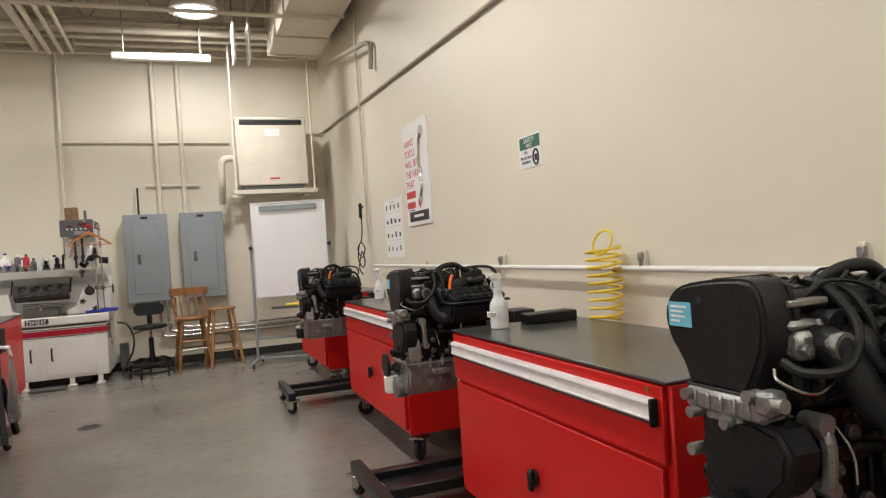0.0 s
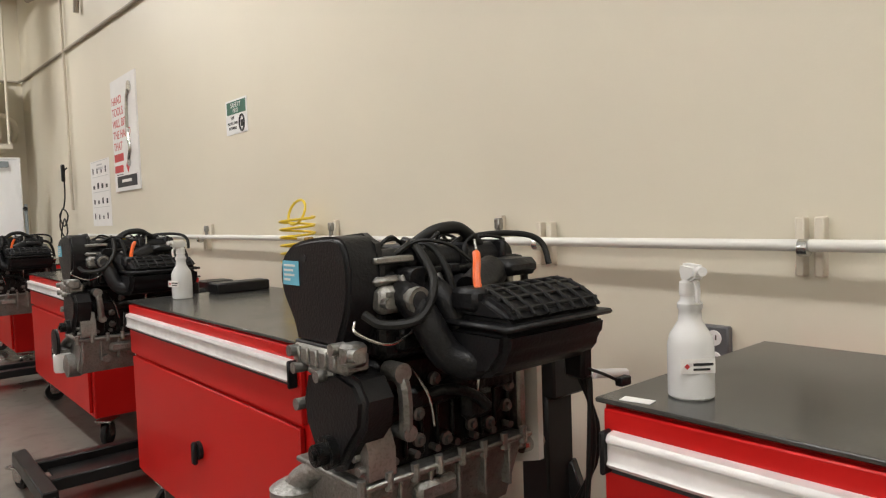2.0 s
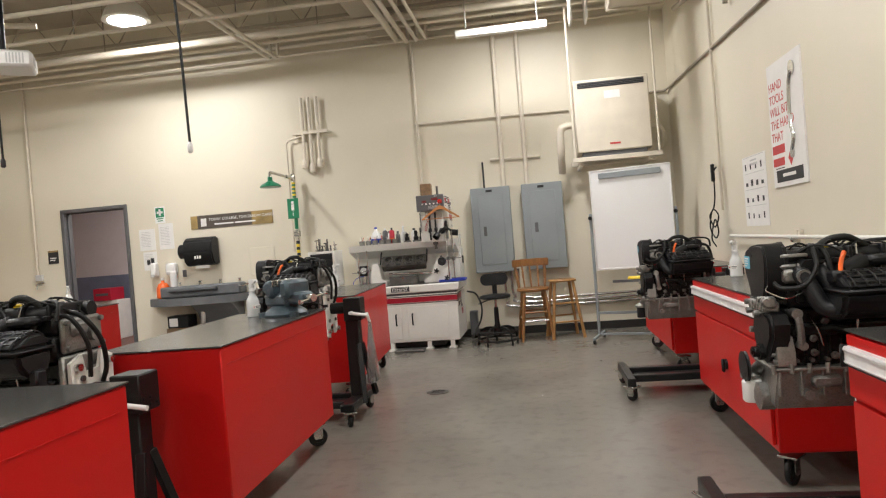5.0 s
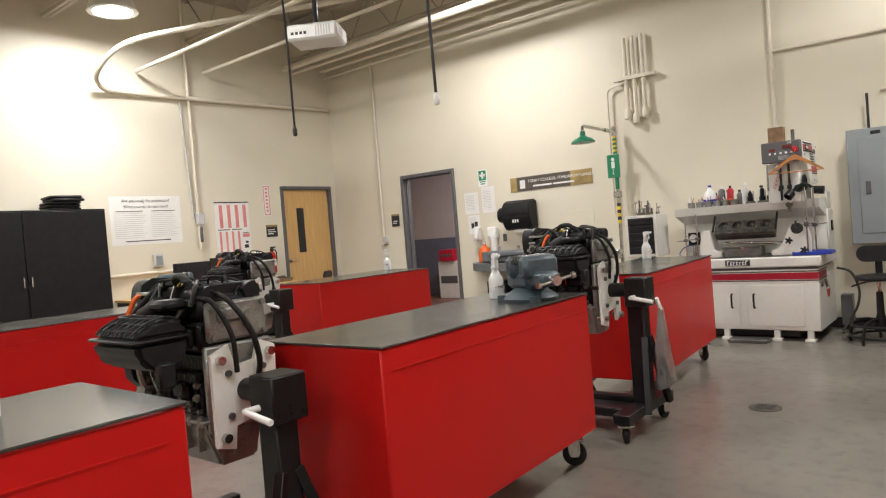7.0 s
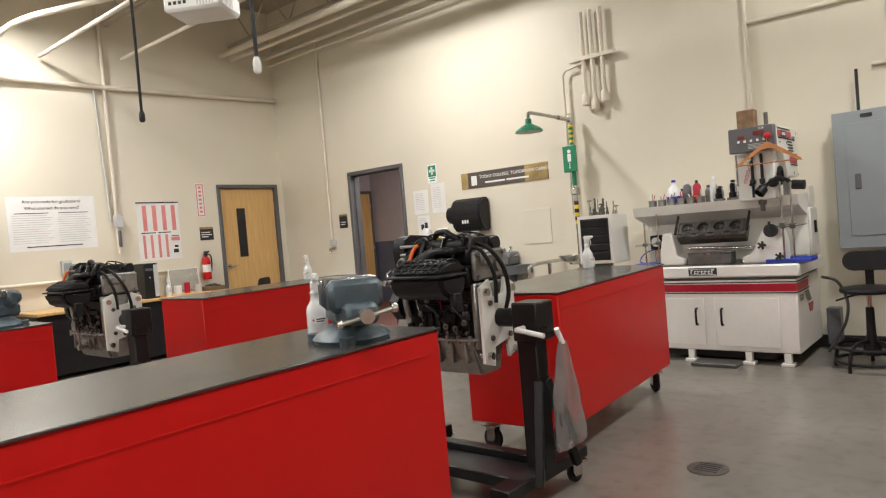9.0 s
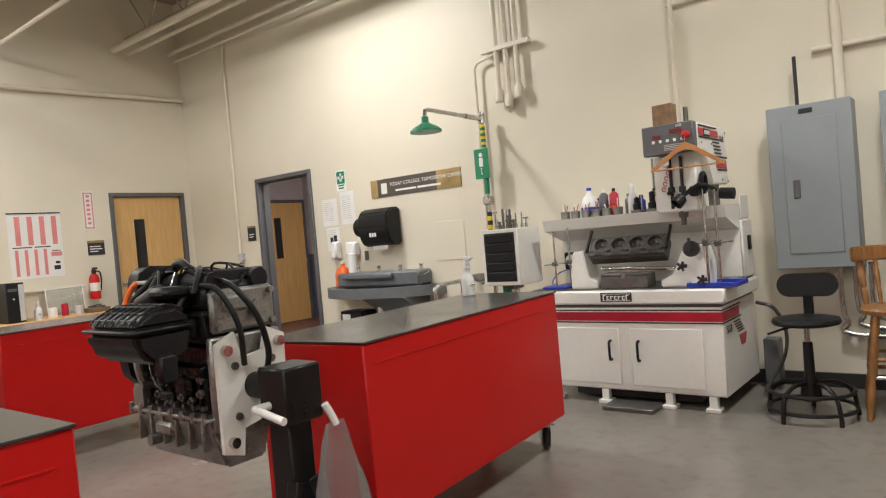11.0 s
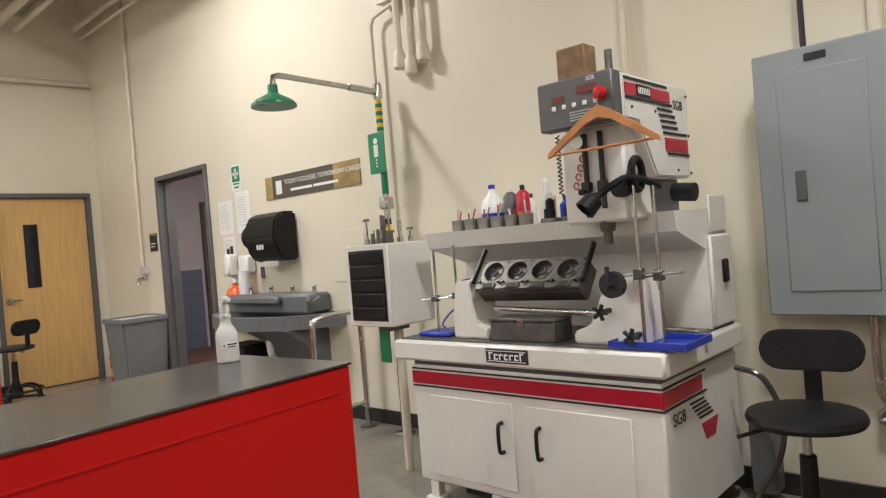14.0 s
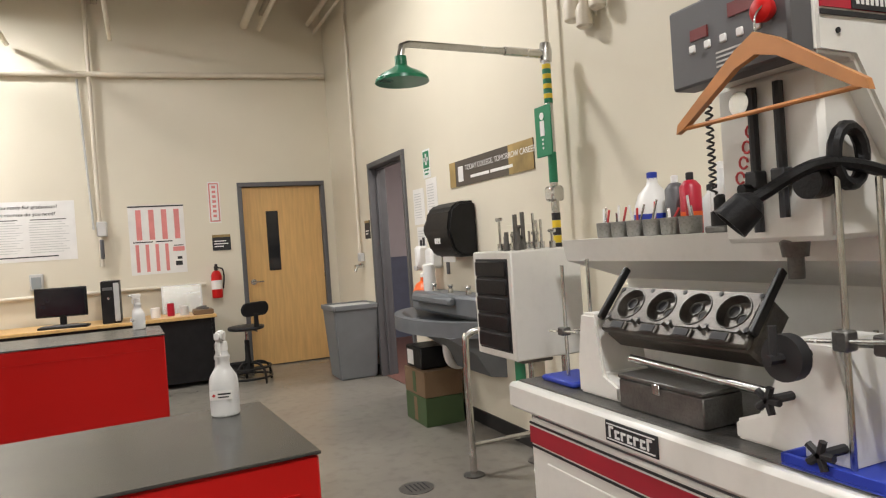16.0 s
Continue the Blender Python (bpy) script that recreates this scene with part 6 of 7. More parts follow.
# emergency shower
sh = thing("emergency_shower", pose(-2.97, 9.36, 0), "green emergency shower with striped steel pole", "emergency shower")
part("pole", made(cyl, (0, 0, 0), (0, 0, 2.33), 0.021, n=14), STEEL, sh)
part("flange", made(lathe, [(0.07, 0), (0.07, 0.01), (0.03, 0.015)], 18), STEEL, sh)
for i in range(8):
    part("stripe", made(cyl, (0, 0, 2.02 + i * 0.026), (0, 0, 2.044 + i * 0.026), 0.0235, n=14), YELLOW if i % 2 else GREEN, sh)
for i in range(6):
    part("stripe", made(cyl, (0, 0, 1.2 + i * 0.04), (0, 0, 1.238 + i * 0.04), 0.0235, n=14), INK if i % 2 else YELLOW, sh)
part("sleeve", made(cyl, (0, 0, 1.6), (0, 0, 1.76), 0.0235, n=14), GREEN, sh)
part("valve", boxes(((-0.04, -0.04, 1.50), (0.04, 0.04, 1.58)), bev=0.012), STEEL, sh)
part("elbow", made(lathe, [(0.032, 2.24), (0.034, 2.3), (0.026, 2.34), (0.01, 2.345)], 14), STEEL, sh)
part("arm", made(tube, [(0, 0, 2.28), (0.0, -0.3, 2.285), (0.01, -0.78, 2.29), (0.02, -0.82, 2.275), (0.02, -0.83, 2.22)], 0.018, 10), STEEL, sh)
part("arm_sleeve", made(cyl, (0, -0.04, 2.28), (0.003, -0.25, 2.284), 0.024, n=12), STEEL, sh)
part("shower_head", made(lathe, [(0.13, 2.10), (0.128, 2.115), (0.10, 2.14), (0.05, 2.165), (0.03, 2.18), (0.028, 2.225), (0.01, 2.23)], 26, pose(0.02, -0.83, 0)), GREEN, sh, "green plastic shower head")
sg = part("sign", boxes(((-0.095, -0.035, 1.74), (0.06, -0.027, 2.01)), bev=0.003), SIGN_GREEN, sh, "green shower sign")
bm = made(cyl, (-0.02, -0.036, 1.955), (-0.02, -0.0385, 1.955), 0.02, n=12)
box(bm, (-0.04, -0.0385, 1.85), (0.0, -0.036, 1.93))
for i in range(3):
    cyl(bm, (-0.02, -0.036, 1.83 - i * 0.022), (-0.02, -0.0385, 1.83 - i * 0.022), 0.007, n=8)
part("pictogram", bm, WHITEP, sg)

# basin
wbn = thing("wash_fountain", pose(-4.42, YE, 0), "grey half-round wash basin on the wall", "wash basin")
half = [(0.78 * math.cos(a), -0.50 * math.sin(a)) for a in [math.pi * k / 16 for k in range(17)]]
inner = [(0.70 * math.cos(a), -0.42 * math.sin(a) - 0.02) for a in [math.pi * k / 16 for k in range(17)]]
bm = bmesh.new()
n = len(half)
v0 = [bm.verts.new((x, y, 0.70)) for x, y in half]
v1 = [bm.verts.new((x, y, 0.80)) for x, y in half]
v2 = [bm.verts.new((x, y, 0.80)) for x, y in inner]
v3 = [bm.verts.new((x * 0.85, y * 0.85 - 0.02, 0.74)) for x, y in inner]
for a, b in ((v0, v1), (v1, v2), (v2, v3)):
    for k in range(n - 1):
        bm.faces.new((a[k], a[k + 1], b[k + 1], b[k]))
    bm.faces.new((a[-1], a[0], b[0], b[-1]))
bm.faces.new(v3)
bm.faces.new(v0[::-1])
part("bowl", bm, STONE, wbn)
bm = bmesh.new()
prism(bm, [(0, 0.70), (-0.40, 0.70), (-0.22, 0.58), (-0.12, 0.42), (0, 0.40)], "x", -0.02, 0.56)
part("pedestal", bm, STONE, wbn)
part("ledge", boxes(((-0.55, -0.22, 0.80), (0.62, 0, 0.95)), bev=0.02), STONE, wbn)
part("spout", boxes(((-0.4, -0.28, 0.88), (0.3, -0.22, 0.94)), bev=0.015), STONE, wbn)
for x in (-0.3, 0.0, 0.3, 0.58):
    part("tap", made(lathe, [(0.02, 0), (0.018, 0.03), (0.012, 0.035), (0.022, 0.05), (0.02, 0.06)], 12, pose(x, -0.12, 0.95)), STEEL, wbn)
part("tap_arm", made(tube, [(0.55, -0.2, 0.9), (0.68, -0.22, 0.9), (0.74, -0.2, 0.93)], 0.012, 8, smooth=3), STEEL, wbn)
part("waste", made(tube, [(0.05, -0.2, 0.70), (0.05, -0.2, 0.5), (0.0, -0.12, 0.42), (0.0, 0, 0.42)], 0.03, 10, smooth=4), WHITEP, wbn)
dp = thing("towel_dispenser", on_end(-4.39, 1.4), "black paper towel dispenser on the wall", "towel dispenser")
bm = bmesh.new()
prism(bm, [(0, -0.19), (-0.13, -0.19), (-0.19, -0.14), (-0.23, 0.0), (-0.2, 0.15), (-0.13, 0.20), (0, 0.20)], "x", -0.2, 0.23)
bmesh.ops.bevel(bm, geom=list(bm.edges), offset=0.02, segments=3, affect="EDGES")
part("case", bm, BLACK, dp)
part("side_roll", made(cyl, (-0.28, -0.1, 0.02), (-0.2, -0.1, 0.02), 0.10, n=20), BLACK, dp)
part("towel", boxes(((-0.06, -0.15, -0.225), (0.15, -0.148, -0.185))), PAPER, dp)
part("logo", boxes(*[((-0.03 + 0.035 * i, -0.2205, -0.09), (-0.008 + 0.035 * i, -0.2155, -0.05)) for i in range(3)]), WHITEP, dp)
bottle("soap_jug", pose(-4.98, 9.38, 0.80), [(0.08, 0), (0.09, 0.01), (0.09, 0.14), (0.06, 0.2), (0.025, 0.22), (0.022, 0.25)], ORANGE, "orange hand cleaner jug on the basin", ([(0.024, 0.25), (0.024, 0.28), (0.01, 0.285)], WHITEP))
bottle("soap_tube", pose(-4.80, 9.36, 0.95), [(0.045, 0), (0.05, 0.02), (0.048, 0.2), (0.03, 0.21)], WHITEP, "white paper roll on the basin")
for x, z, wd, ht in ((-5.12, 1.2, 0.09, 0.2), (-4.86, 1.2, 0.15, 0.16)):
    so = thing("soap_dispenser", on_end(x, z), "white soap dispenser on the wall", "soap dispenser", "soap dispensers")
    part("case", boxes(((-wd / 2, -0.1, -ht / 2), (wd / 2, 0, ht / 2)), bev=0.02), WHITEP, so)
    part("lever", boxes(((-wd / 3, -0.115, -ht / 2), (wd / 3, -0.1, -ht / 2 + 0.04)), bev=0.005), INK_GREY, so)
sw = thing("light_switch", on_end(-4.70, 1.12), "dark switch plate on the wall", "switch")
part("plate", boxes(((-0.03, -0.006, -0.05), (0.03, 0, 0.05)), bev=0.003), DARKGREY, sw)
tp = thing("hose_tap", on_end(-6.93, 1.14), "steel hose tap on the wall", "tap")
part("box", boxes(((-0.05, -0.05, 0.03), (0.05, 0, 0.12)), bev=0.006), INK_GREY, tp)
bm = made(cyl, (0.0, 0, -0.02), (0.0, -0.1, -0.02), 0.018, n=10)
cyl(bm, (0.0, -0.08, -0.02), (0.0, -0.1, -0.08), 0.016, n=10)
cyl(bm, (0.0, -0.05, 0.0), (0.1, -0.06, 0.0), 0.013, n=10)
part("tap", bm, STEEL, tp)

# bins and boxes
bi = thing("waste_bin", pose(-6.72, 9.24, 0), "tall grey plastic waste bin by the doorway", "waste bin")
bm = bmesh.new()
bmesh.ops.create_cone(bm, cap_ends=True, segments=4, radius1=0.27, radius2=0.33, depth=0.72, matrix=pose(0, 0, 0.36, 0, 0, 45) )
bmesh.ops.bevel(bm, geom=list(bm.edges), offset=0.015, segments=2, affect="EDGES")
part("body", bm, BIN, bi)
part("rim", boxes(((-0.245, -0.245, 0.70), (0.245, -0.222, 0.75)), ((-0.245, 0.222, 0.70), (0.245, 0.245, 0.75)), ((-0.245, -0.222, 0.70), (-0.222, 0.222, 0.75)), ((0.222, -0.222, 0.70), (0.245, 0.222, 0.75)), bev=0.006), BIN, bi)
part("liner", boxes(((-0.222, -0.222, 0.721), (0.222, 0.222, 0.735))), INK_GREY, bi)
rc = thing("oily_rag_can", pose(-7.3, 9.3, 0), "small red oily rag can", "waste can")
part("body", made(lathe, [(0.12, 0.0), (0.125, 0.01), (0.125, 0.28), (0.115, 0.285)], 24), RED, rc)
part("lid", made(lathe, [(0.132, 0.285), (0.132, 0.31), (0.1, 0.335), (0.02, 0.34)], 24), RED, rc)
part("label", made(lathe, [(0.1262, 0.1), (0.1262, 0.19)], 24), YELLOW, rc, "yellow warning label")
for k, (x, z0, z1, mat, lab) in enumerate(((-4.62, 0.0, 0.21, CARD_G, "green printed carton under the basin"), (-4.62, 0.21, 0.40, CARD, "brown carton stacked under the basin"))):
    bxo = thing("carton", pose(x, 9.26, z0), lab, "carton", "cartons under the basin")
    part("box", boxes(((-0.2, -0.15, 0), (0.2, 0.15, z1 - z0 - 0.002)), bev=0.004), mat, bxo)
    part("tape", boxes(((-0.03, -0.1515, 0.02), (0.03, -0.1502, z1 - z0 - 0.02))), CARD if k == 0 else CARD_G, bxo)
tb = thing("black_box", pose(-4.66, 9.25, 0.40), "black box with white label under the basin", "box")
part("box", boxes(((-0.15, -0.12, 0), (0.15, 0.12, 0.16)), bev=0.008), BLACK, tb)
part("label", boxes(((-0.12, -0.1225, 0.02), (0.0, -0.1205, 0.13))), WHITEP, tb)
for x, y, lab in ((-0.70, 6.29, "round steel floor drain cover"), (-3.36, 8.61, "round steel floor drain by the basin")):
    dr = thing("floor_drain", pose(x, y, 0), lab, "floor drain")
    part("cover", made(lathe, [(0.095, 0.0005), (0.095, 0.004), (0.08, 0.005), (0.01, 0.005)], 28), IRON, dr)
    for i in range(5):
        part("slot", boxes(((-0.055, -0.05 + i * 0.025, 0.0052), (0.055, -0.042 + i * 0.025, 0.0062))), INK, dr)

# ---- left wall: desk, computer, cabinet
dk = thing("computer_desk", pose(-7.66, 6.9, 0), "desk with wood top and black sides", "desk")
part("top", boxes(((-0.35, -1.2, 0.70), (0.35, 1.08, 0.735)), bev=0.006), OAK, dk)
part("side_panel", boxes(((-0.33, -1.18, 0), (0.3, -1.15, 0.70))), BLACK, dk)
part("side_panel", boxes(((-0.33, 1.03, 0), (0.3, 1.06, 0.70))), BLACK, dk)
part("modesty_panel", boxes(((0.26, -1.15, 0.05), (0.28, 1.03, 0.70))), BLACK, dk)
mo = thing("monitor", pose(-7.62, 6.55, 0.735, 0, 0, 75), "black flat computer monitor on the desk", "monitor")
part("panel", boxes(((-0.24, -0.03, 0.10), (0.24, 0.01, 0.39)), bev=0.006), BLACK, mo)
part("screen", boxes(((-0.225, -0.0325, 0.115), (0.225, -0.0305, 0.375))), SCREEN, mo)
part("stand", boxes(((-0.03, 0.0, 0.02), (0.03, 0.03, 0.2)), ((-0.12, -0.09, 0), (0.12, 0.09, 0.018)), bev=0.005), BLACK, mo)
kb = thing("keyboard", pose(-7.42, 6.58, 0.735, 0, 0, 80), "black keyboard on the desk", "keyboard")
part("base", boxes(((-0.22, -0.07, 0), (0.22, 0.07, 0.022)), bev=0.006), BLACK, kb)
for r in range(4):
    part("key_row", boxes(*[((-0.2 + 0.029 * i, -0.055 + 0.03 * r, 0.0222), (-0.175 + 0.029 * i, -0.03 + 0.03 * r, 0.028)) for i in range(14)]), DARKGREY, kb)
pc = thing("computer_tower", pose(-7.6, 7.0, 0.735), "black computer tower on the desk", "computer")
part("case", boxes(((-0.2, -0.085, 0), (0.2, 0.085, 0.42)), bev=0.006), BLACK, pc)
part("side_band", boxes(((0.2005, 0.03, 0.02), (0.206, 0.08, 0.40)), bev=0.002), INK_GREY, pc)
part("drive_front", boxes(((0.2005, -0.07, 0.33), (0.206, 0.02, 0.36)), bev=0.002), DARKGREY, pc)
part("button", made(cyl, (0.2, -0.02, 0.25), (0.207, -0.02, 0.25), 0.012, n=12), STEEL, pc)
fr = thing("foil_picture", pose(-7.86, 7.68, 0.735, -8, 0, 90), "shiny glossy card leaning on the wall", "picture")
part("card", boxes(((-0.2, -0.004, 0), (0.2, 0.004, 0.3)), bev=0.001), STEEL, fr)
part("frame", boxes(((-0.21, -0.008, -0.0), (-0.2, 0.006, 0.31)), ((0.2, -0.008, 0), (0.21, 0.006, 0.31)), ((-0.2, -0.008, 0.3), (0.2, 0.006, 0.31)), bev=0.002), WHITEP, fr)
for i, (x, y, r, hh, mat, lab) in enumerate(((-7.55, 7.4, 0.045, 0.1, WHITEP, "white plastic tub on the desk"), (-7.6, 7.55, 0.035, 0.13, CRIMSON, "dark red can on the desk"), (-7.55, 7.68, 0.04, 0.09, INK_GREY, "grey cup on the desk"))):
    bottle("desk_tub", pose(x, y, 0.735), [(r, 0), (r * 1.05, 0.01), (r * 1.05, hh), (r * 0.9, hh + 0.005)], mat, lab)
bb = thing("parts_tray", pose(-7.5, 7.86, 0.735), "brown tray of small parts on the desk", "tray")
part("tray", boxes(((-0.12, -0.1, 0), (0.12, 0.1, 0.05)), bev=0.006), CARD, bb)
for i in range(4):
    part("small_part", boxes(((-0.1 + 0.05 * i, -0.06 + 0.02 * i, 0.0505), (-0.07 + 0.05 * i, 0.0 + 0.02 * i, 0.07 + 0.008 * (i % 3))), bev=0.004), IRON, bb)
bc = thing("storage_cabinet", pose(-7.99, 3.7, 0), "tall black double-door storage cabinet", "cabinet")
part("body", boxes(((0, 0, 0.0), (0.46, 1.76, 1.84)), bev=0.006), BLACK, bc)
for y0 in (0.01, 0.885):
    part("door", boxes(((0.461, y0, 0.08), (0.478, y0 + 0.865, 1.82)), bev=0.004), BLACK, bc)
for y in (0.84, 0.92):
    part("handle", made(tube, [(0.478, y, 1.02), (0.505, y, 1.02), (0.505, y, 1.12), (0.478, y, 1.12)], 0.008, 8, smooth=2), STEEL, bc)
for i in range(5):
    mt = thing("folded_mat", pose(-7.75 + rng.uniform(-0.02, 0.02), 5.08 + rng.uniform(-0.02, 0.02), 1.84 + i * 0.033, 0, 0, rng.uniform(-4, 4)), "folded black mat on the cabinet", "mat", "stack of folded mats")
    part("mat", boxes(((-0.16, -0.17, 0), (0.16, 0.17, 0.031)), bev=0.013), RUBBER, mt)
ex = thing("fire_extinguisher", on_left(8.06, 0.86), "small red fire extinguisher on the wall", "fire extinguisher")
part("cylinder", made(lathe, [(0.05, 0.0), (0.058, 0.01), (0.058, 0.25), (0.045, 0.29), (0.02, 0.31)], 20, pose(0, -0.075, 0)), RED, ex)
part("valve", boxes(((-0.02, -0.1, 0.31), (0.02, -0.05, 0.36)), bev=0.006), INK, ex)
part("handle", boxes(((-0.012, -0.16, 0.36), (0.012, -0.05, 0.385)), bev=0.004), INK, ex)
part("hose", made(tube, [(0.02, -0.08, 0.34), (0.07, -0.08, 0.32), (0.08, -0.08, 0.22), (0.065, -0.08, 0.1)], 0.009, 8, smooth=4), RUBBER, ex)
part("label", made(lathe, [(0.0588, 0.1), (0.0588, 0.2)], 20, pose(0, -0.075, 0)), PAPER, ex)
ph = thing("wall_phone", on_left(6.93, 1.62), "grey wall telephone box on conduit", "telephone")
part("box", boxes(((-0.04, -0.09, 0.0), (0.06, 0, 0.16)), bev=0.01), INK_GREY, ph)
part("handset", boxes(((-0.02, -0.09, -0.24), (0.02, -0.04, -0.03)), bev=0.01), DARKGREY, ph)
ob = thing("outlet_box", on_left(6.3, 1.17), "grey outlet box on the wall raceway", "outlet")
part("box", boxes(((-0.06, -0.06, -0.07), (0.06, 0, 0.1)), bev=0.008), INK_GREY, ob)
part("cover", boxes(((-0.045, -0.066, -0.05), (0.045, -0.0605, 0.07)), bev=0.003), GREY, ob)
ou = thing("wall_outlet", on_right(0.84, 0.84), "grey steel wall outlet with white sockets", "outlet")
part("box", boxes(((-0.035, -0.025, -0.055), (0.035, 0, 0.055)), bev=0.004), DARKGREY, ou)
for z in (-0.026, 0.026):
    k = part("socket", made(cyl, (0.0, -0.025, z), (0.0, -0.029, z), 0.019, n=16), WHITEP, ou)
    part("slot", boxes(((-0.008, -0.0305, z - 0.004), (-0.005, -0.0292, z + 0.008)), ((0.005, -0.0305, z - 0.004), (0.008, -0.0292, z + 0.008))), INK, k)


# ---- things on the benches
def spray_bottle(x, y, z, turn, label, size=0.9):
    s = thing("spray_bottle", pose(x, y, z, 0, 0, turn) @ Matrix.Scale(size, 4), label, "spray bottle", "white spray bottles")
    part("bottle", made(lathe, [(0.04, 0.0), (0.044, 0.004), (0.0445, 0.06), (0.044, 0.105), (0.040, 0.122), (0.030, 0.138), (0.023, 0.150), (0.021, 0.170), (0.024, 0.176), (0.024, 0.184), (0.019, 0.19), (0.018, 0.2)], 26), CLEAR, s, "milky translucent bottle")
    part("neck", made(lathe, [(0.019, 0.2), (0.02, 0.205), (0.019, 0.225), (0.014, 0.23)], 16), WHITEP, s)
    bm = bmesh.new()
    prism(bm, [(-0.05, 0.238), (-0.018, 0.226), (0.016, 0.226), (0.026, 0.246), (0.02, 0.262), (-0.05, 0.262)], "x", -0.012, 0.012)
    bmesh.ops.bevel(bm, geom=list(bm.edges), offset=0.005, segments=2, affect="EDGES")
    cyl(bm, (0, -0.049, 0.251), (0, -0.066, 0.251), 0.009, n=10)
    part("head", bm, WHITEP, s)
    part("trigger", made(tube, [(0, -0.03, 0.23), (0, -0.042, 0.215), (0, -0.038, 0.19)], 0.005, 6, smooth=3), WHITEP, s)
    lab = part("label", boxes(((-0.036, -0.0452, 0.055), (0.03, -0.0435, 0.083))), PAPER, s)
    part("print", boxes(((-0.012, -0.0462, 0.07), (0.026, -0.0454, 0.075)), ((-0.012, -0.0462, 0.061), (0.02, -0.0454, 0.065))), INK, lab)
    part("hazard_mark", boxes(((-0.004, -0.0462, -0.004), (0.004, -0.0454, 0.004)), bev=0.0), INK_RED, lab).matrix_basis = pose(-0.024, 0, 0.069) @ pose(0, 0, 0, 0, 45, 0)
    return s


spray_bottle(1.37, 0.585, TOP, -40, "white spray bottle beside a paper tag", 0.81)
spray_bottle(1.36, 2.80, TOP, -70, "white spray bottle on the bench corner")
spray_bottle(1.50, 5.28, TOP, -40, "white spray bottle behind an engine")
spray_bottle(-1.57, 4.72, TOP, 60, "white spray bottle beside the vise")
spray_bottle(-1.912, 7.53, TOP, 75, "white spray bottle by the boring machine")
spray_bottle(-4.82, 7.28, TOP, 30, "white spray bottle on the far bench")
spray_bottle(-7.45, 7.22, 0.735, 80, "white spray bottle on the desk")
spray_bottle(-1.45, 2.35, TOP, 70, "white spray bottle near the bare engine")
tg = thing("paper_tag", pose(1.29, 0.635, TOP, 0, 0, -80), "small white paper tag on the worktop", "tag")
part("tag", boxes(((-0.022, -0.012, 0.0), (0.028, 0.012, 0.001))), PAPER, tg)
dbx = thing("black_case", pose(1.62, 2.84, TOP), "small black case on the worktop", "case")
part("case", boxes(((-0.12, -0.05, 0), (0.12, 0.05, 0.045)), bev=0.006), BLACK, dbx)
pl = thing("paper_bag", pose(1.30, 2.92, 0.55), "white paper sheet hung on the bench end", "paper")
part("bag", boxes(((-0.10, 0.0, -0.17), (0.12, 0.008, 0.22)), bev=0.002), PAPER, pl)


# clear plastic bag hung from a stand's crank
bagged = thing("plastic_bag", pose(-1.08, 5.68, 0.25), "clear plastic bag hanging from an engine stand", "plastic bag")
bm = bmesh.new()
rows = []
for j in range(9):
    f = j / 8
    w = 0.12 - 0.085 * f ** 2
    ring = []
    for k in range(16):
        a = 2 * math.pi * k / 16
        wob = 1 + 0.12 * math.sin(3 * a + 5 * f) + 0.06 * math.sin(7 * a - 9 * f)
        ring.append(bm.verts.new((0.035 * (1.1 - f) * math.sin(a) * wob, w * math.cos(a) * wob, 0.46 * f)))
    rows.append(ring)
for p0, p1 in zip(rows, rows[1:]):
    for k in range(16):
        bm.faces.new((p0[k], p0[(k + 1) % 16], p1[(k + 1) % 16], p1[k]))
bm.faces.new(rows[0][::-1])
part("bag", bm, BAG, bagged)
part("tie", made(tube, [(0, 0, 0.45), (-0.005, -0.01, 0.48), (-0.01, -0.03, 0.52)], 0.012, 8, smooth=3), WHITEP, bagged, "white knotted bag neck")


def vise(m, label):
    v = thing("bench_vise", m @ Matrix.Scale(1.1, 4), label, "bench vise", "blue-grey bench vises")
    bm = made(lathe, [(0.12, 0), (0.125, 0.012), (0.11, 0.028), (0.09, 0.04), (0.07, 0.055)], 26)
    for a in (0.6, 2.6, 4.4):
        cyl(bm, (0.125 * math.cos(a), 0.125 * math.sin(a), 0), (0.125 * math.cos(a), 0.125 * math.sin(a), 0.025), 0.025, n=12)
    part("base", bm, VISE, v)
    bm = boxes(((-0.06, -0.09, 0.05), (0.06, 0.12, 0.13)), bev=0.02)
    box(bm, (-0.085, 0.0, 0.10), (0.085, 0.075, 0.20), 0.018)
    box(bm, (-0.04, 0.07, 0.12), (0.04, 0.16, 0.19), 0.02)
    part("body", bm, VISE, v)
    bm = boxes(((-0.05, -0.2, 0.065), (0.05, -0.05, 0.13)), bev=0.014)
    box(bm, (-0.085, -0.13, 0.1), (0.085, -0.055, 0.2), 0.018)
    part("sliding_jaw", bm, VISE, v)
    for y in (-0.057, -0.006):
        part("jaw_plate", boxes(((-0.083, y, 0.165), (0.083, y + 0.008, 0.203)), bev=0.002), STEEL, v)
    part("screw", made(cyl, (0, -0.2, 0.095), (0, -0.25, 0.095), 0.022, n=14), STEEL, v)
    part("bar", made(cyl, (-0.08, -0.235, 0.08), (0.085, -0.235, 0.11), 0.007, n=8), STEEL, v)
    for x in (-0.08, 0.085):
        part("bar_end", made(cyl, (x - 0.008, -0.235, 0.08 if x < 0 else 0.11), (x + 0.008, -0.235, 0.08 if x < 0 else 0.11), 0.014, n=10), STEEL, v)
    return v


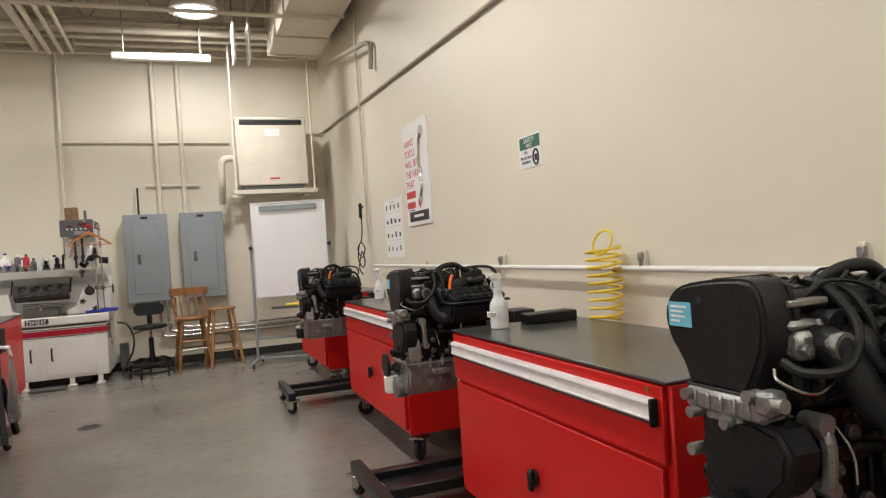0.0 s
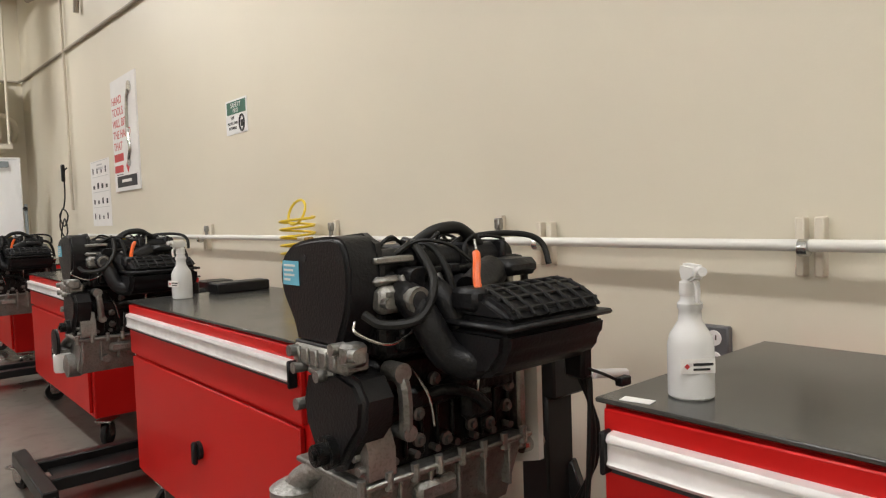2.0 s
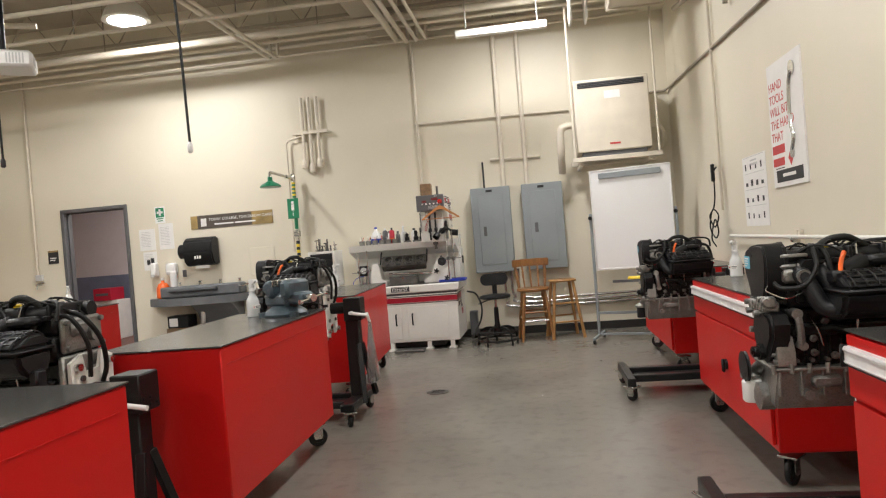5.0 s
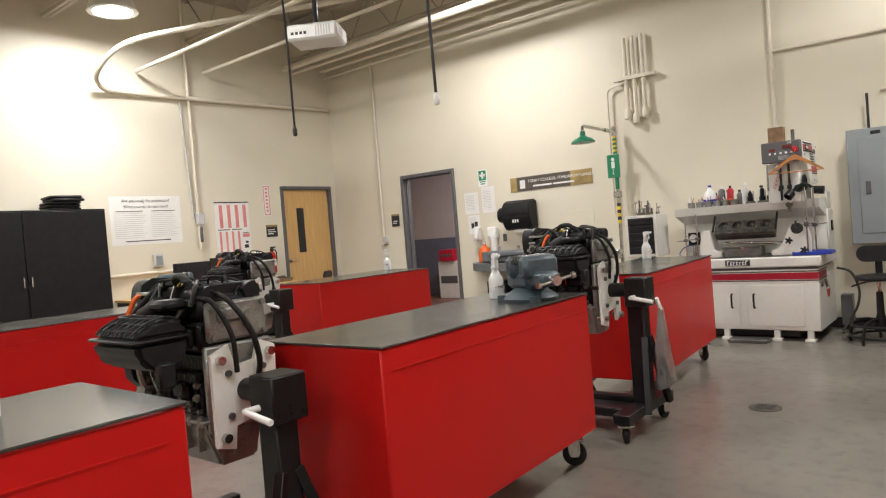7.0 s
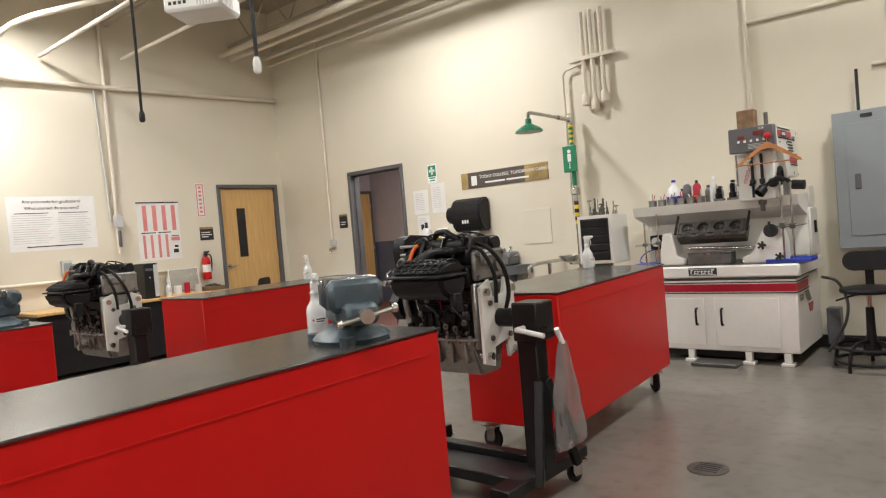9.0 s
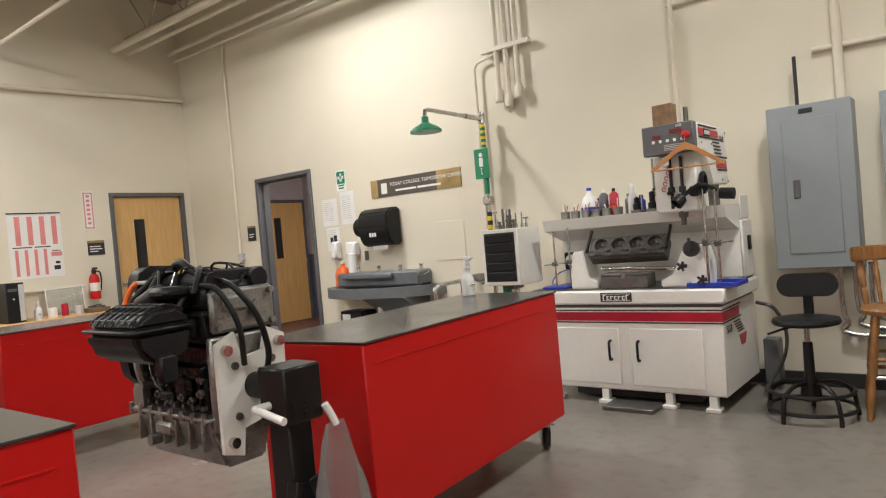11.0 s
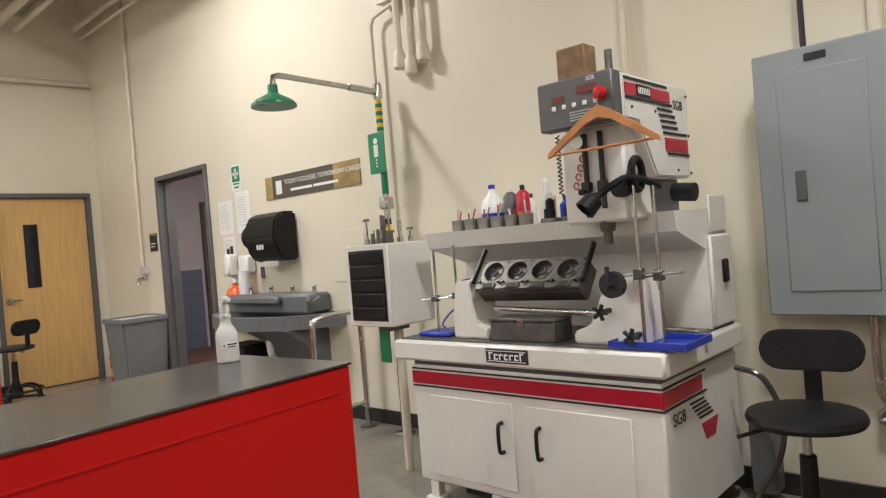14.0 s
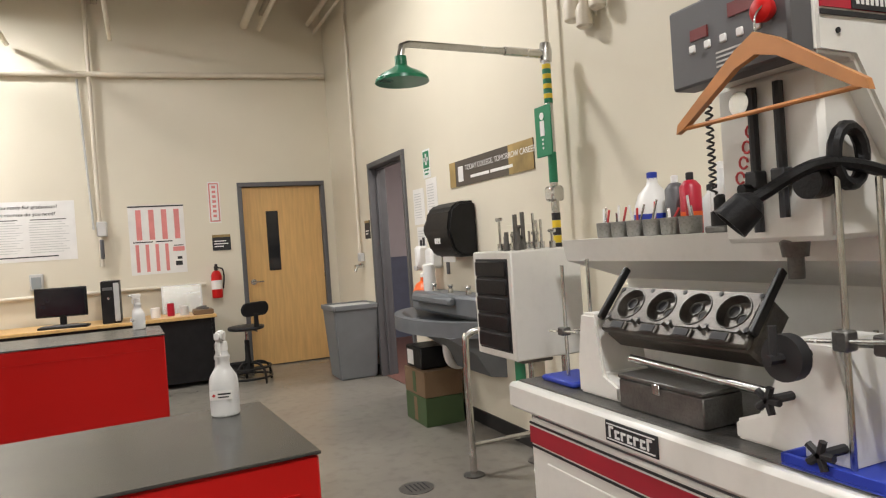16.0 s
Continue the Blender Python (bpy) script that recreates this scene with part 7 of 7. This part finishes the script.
vise(pose(-1.34, 4.68, TOP, 0, 0, 60), "blue-grey bench vise on the bench corner")
vise(pose(-4.25, 4.45, TOP, 0, 0, 30), "blue-grey bench vise on the far bench")

# ---- projector and hanging cords
pj = thing("projector", pose(-4.35, 6.1, 3.10, 0, 0, 32), "white ceiling projector on a pole", "projector")
part("body", boxes(((-0.24, -0.18, 0), (0.24, 0.18, 0.15)), bev=0.025), WHITEP, pj)
for i in range(6):
    part("vent", boxes(((0.04 + 0.025 * i, -0.182, 0.03), (0.052 + 0.025 * i, -0.1785, 0.12))), INK_GREY, pj)
for i in range(6):
    part("vent", boxes(((0.2385, -0.12 + 0.025 * i, 0.03), (0.242, -0.108 + 0.025 * i, 0.12))), INK_GREY, pj)
part("ports", boxes(*[((-0.19 + 0.04 * i, -0.182, 0.05), (-0.165 + 0.04 * i, -0.1785, 0.075)) for i in range(4)]), INK, pj)
part("pole", made(cyl, (0, 0, 0.15), (0, 0, ZC - 3.10), 0.025, n=12), BLACK, pj)
part("mount", made(lathe, [(0.07, 0.15), (0.07, 0.165), (0.03, 0.19)], 16), BLACK, pj)
for x, y, z, tip, lab in ((-3.62, 5.15, 2.07, INK, "black cord hanging from the roof"), (-1.97, 4.84, 1.98, WHITEP, "black cord with a pale plug hanging down")):
    co = thing("drop_cable", pose(x, y, z), lab, "cable", "hanging cables")
    part("cord", made(tube, [(-0.06, -0.02, ZC - z), (-0.05, 0.0, 1.6), (-0.02, 0.01, 0.8), (0, 0, 0.1), (0.004, 0, 0.04)], 0.009, 8, smooth=5), RUBBER, co)
    part("plug", made(lathe, [(0.01, 0), (0.018, 0.01), (0.018, 0.05), (0.01, 0.07)], 12), tip, co)
# items in the hall
for k, (x, y, z, w, hgt, mat, lab) in enumerate(((-7.6, 12.0, 0.006, 0.5, 0.7, PAPER, "white boxed stack in the hall"), (-7.6, 11.95, 0.71, 0.34, 0.22, CRIMSON, "dark red carton on the hall stack"))):
    hb2 = thing("hall_carton", pose(x, y, z), lab, "carton", "hall cartons")
    part("box", boxes(((-w / 2, -0.2, 0), (w / 2, 0.2, hgt)), bev=0.006), mat, hb2)
    part("band", boxes(((-w / 2 + 0.05, -0.203, hgt * 0.4), (w / 2 - 0.05, -0.2005, hgt * 0.6))), DARKGREY, hb2)
# unseen area lamp and plain panel, added to brighten the hall past the doorway
la = bpy.data.lights.new("hall", "AREA")
la.shape, la.size, la.size_y, la.energy, la.color = "RECTANGLE", 0.6, 1.2, 60.0, (1.0, 0.93, 0.86)
hall_lamp = thing("hall_light", pose(-5.8, 10.8, 2.79), "unseen white panel added with a lamp to brighten the hall", "ceiling light")
part("panel", boxes(((-0.3, -0.6, -0.01), (0.3, 0.6, 0.009))), WHITEP, hall_lamp)
lo = new("hall_lamp", la)
lo.parent = hall_lamp
lo.matrix_basis = pose(0, 0, -0.03)
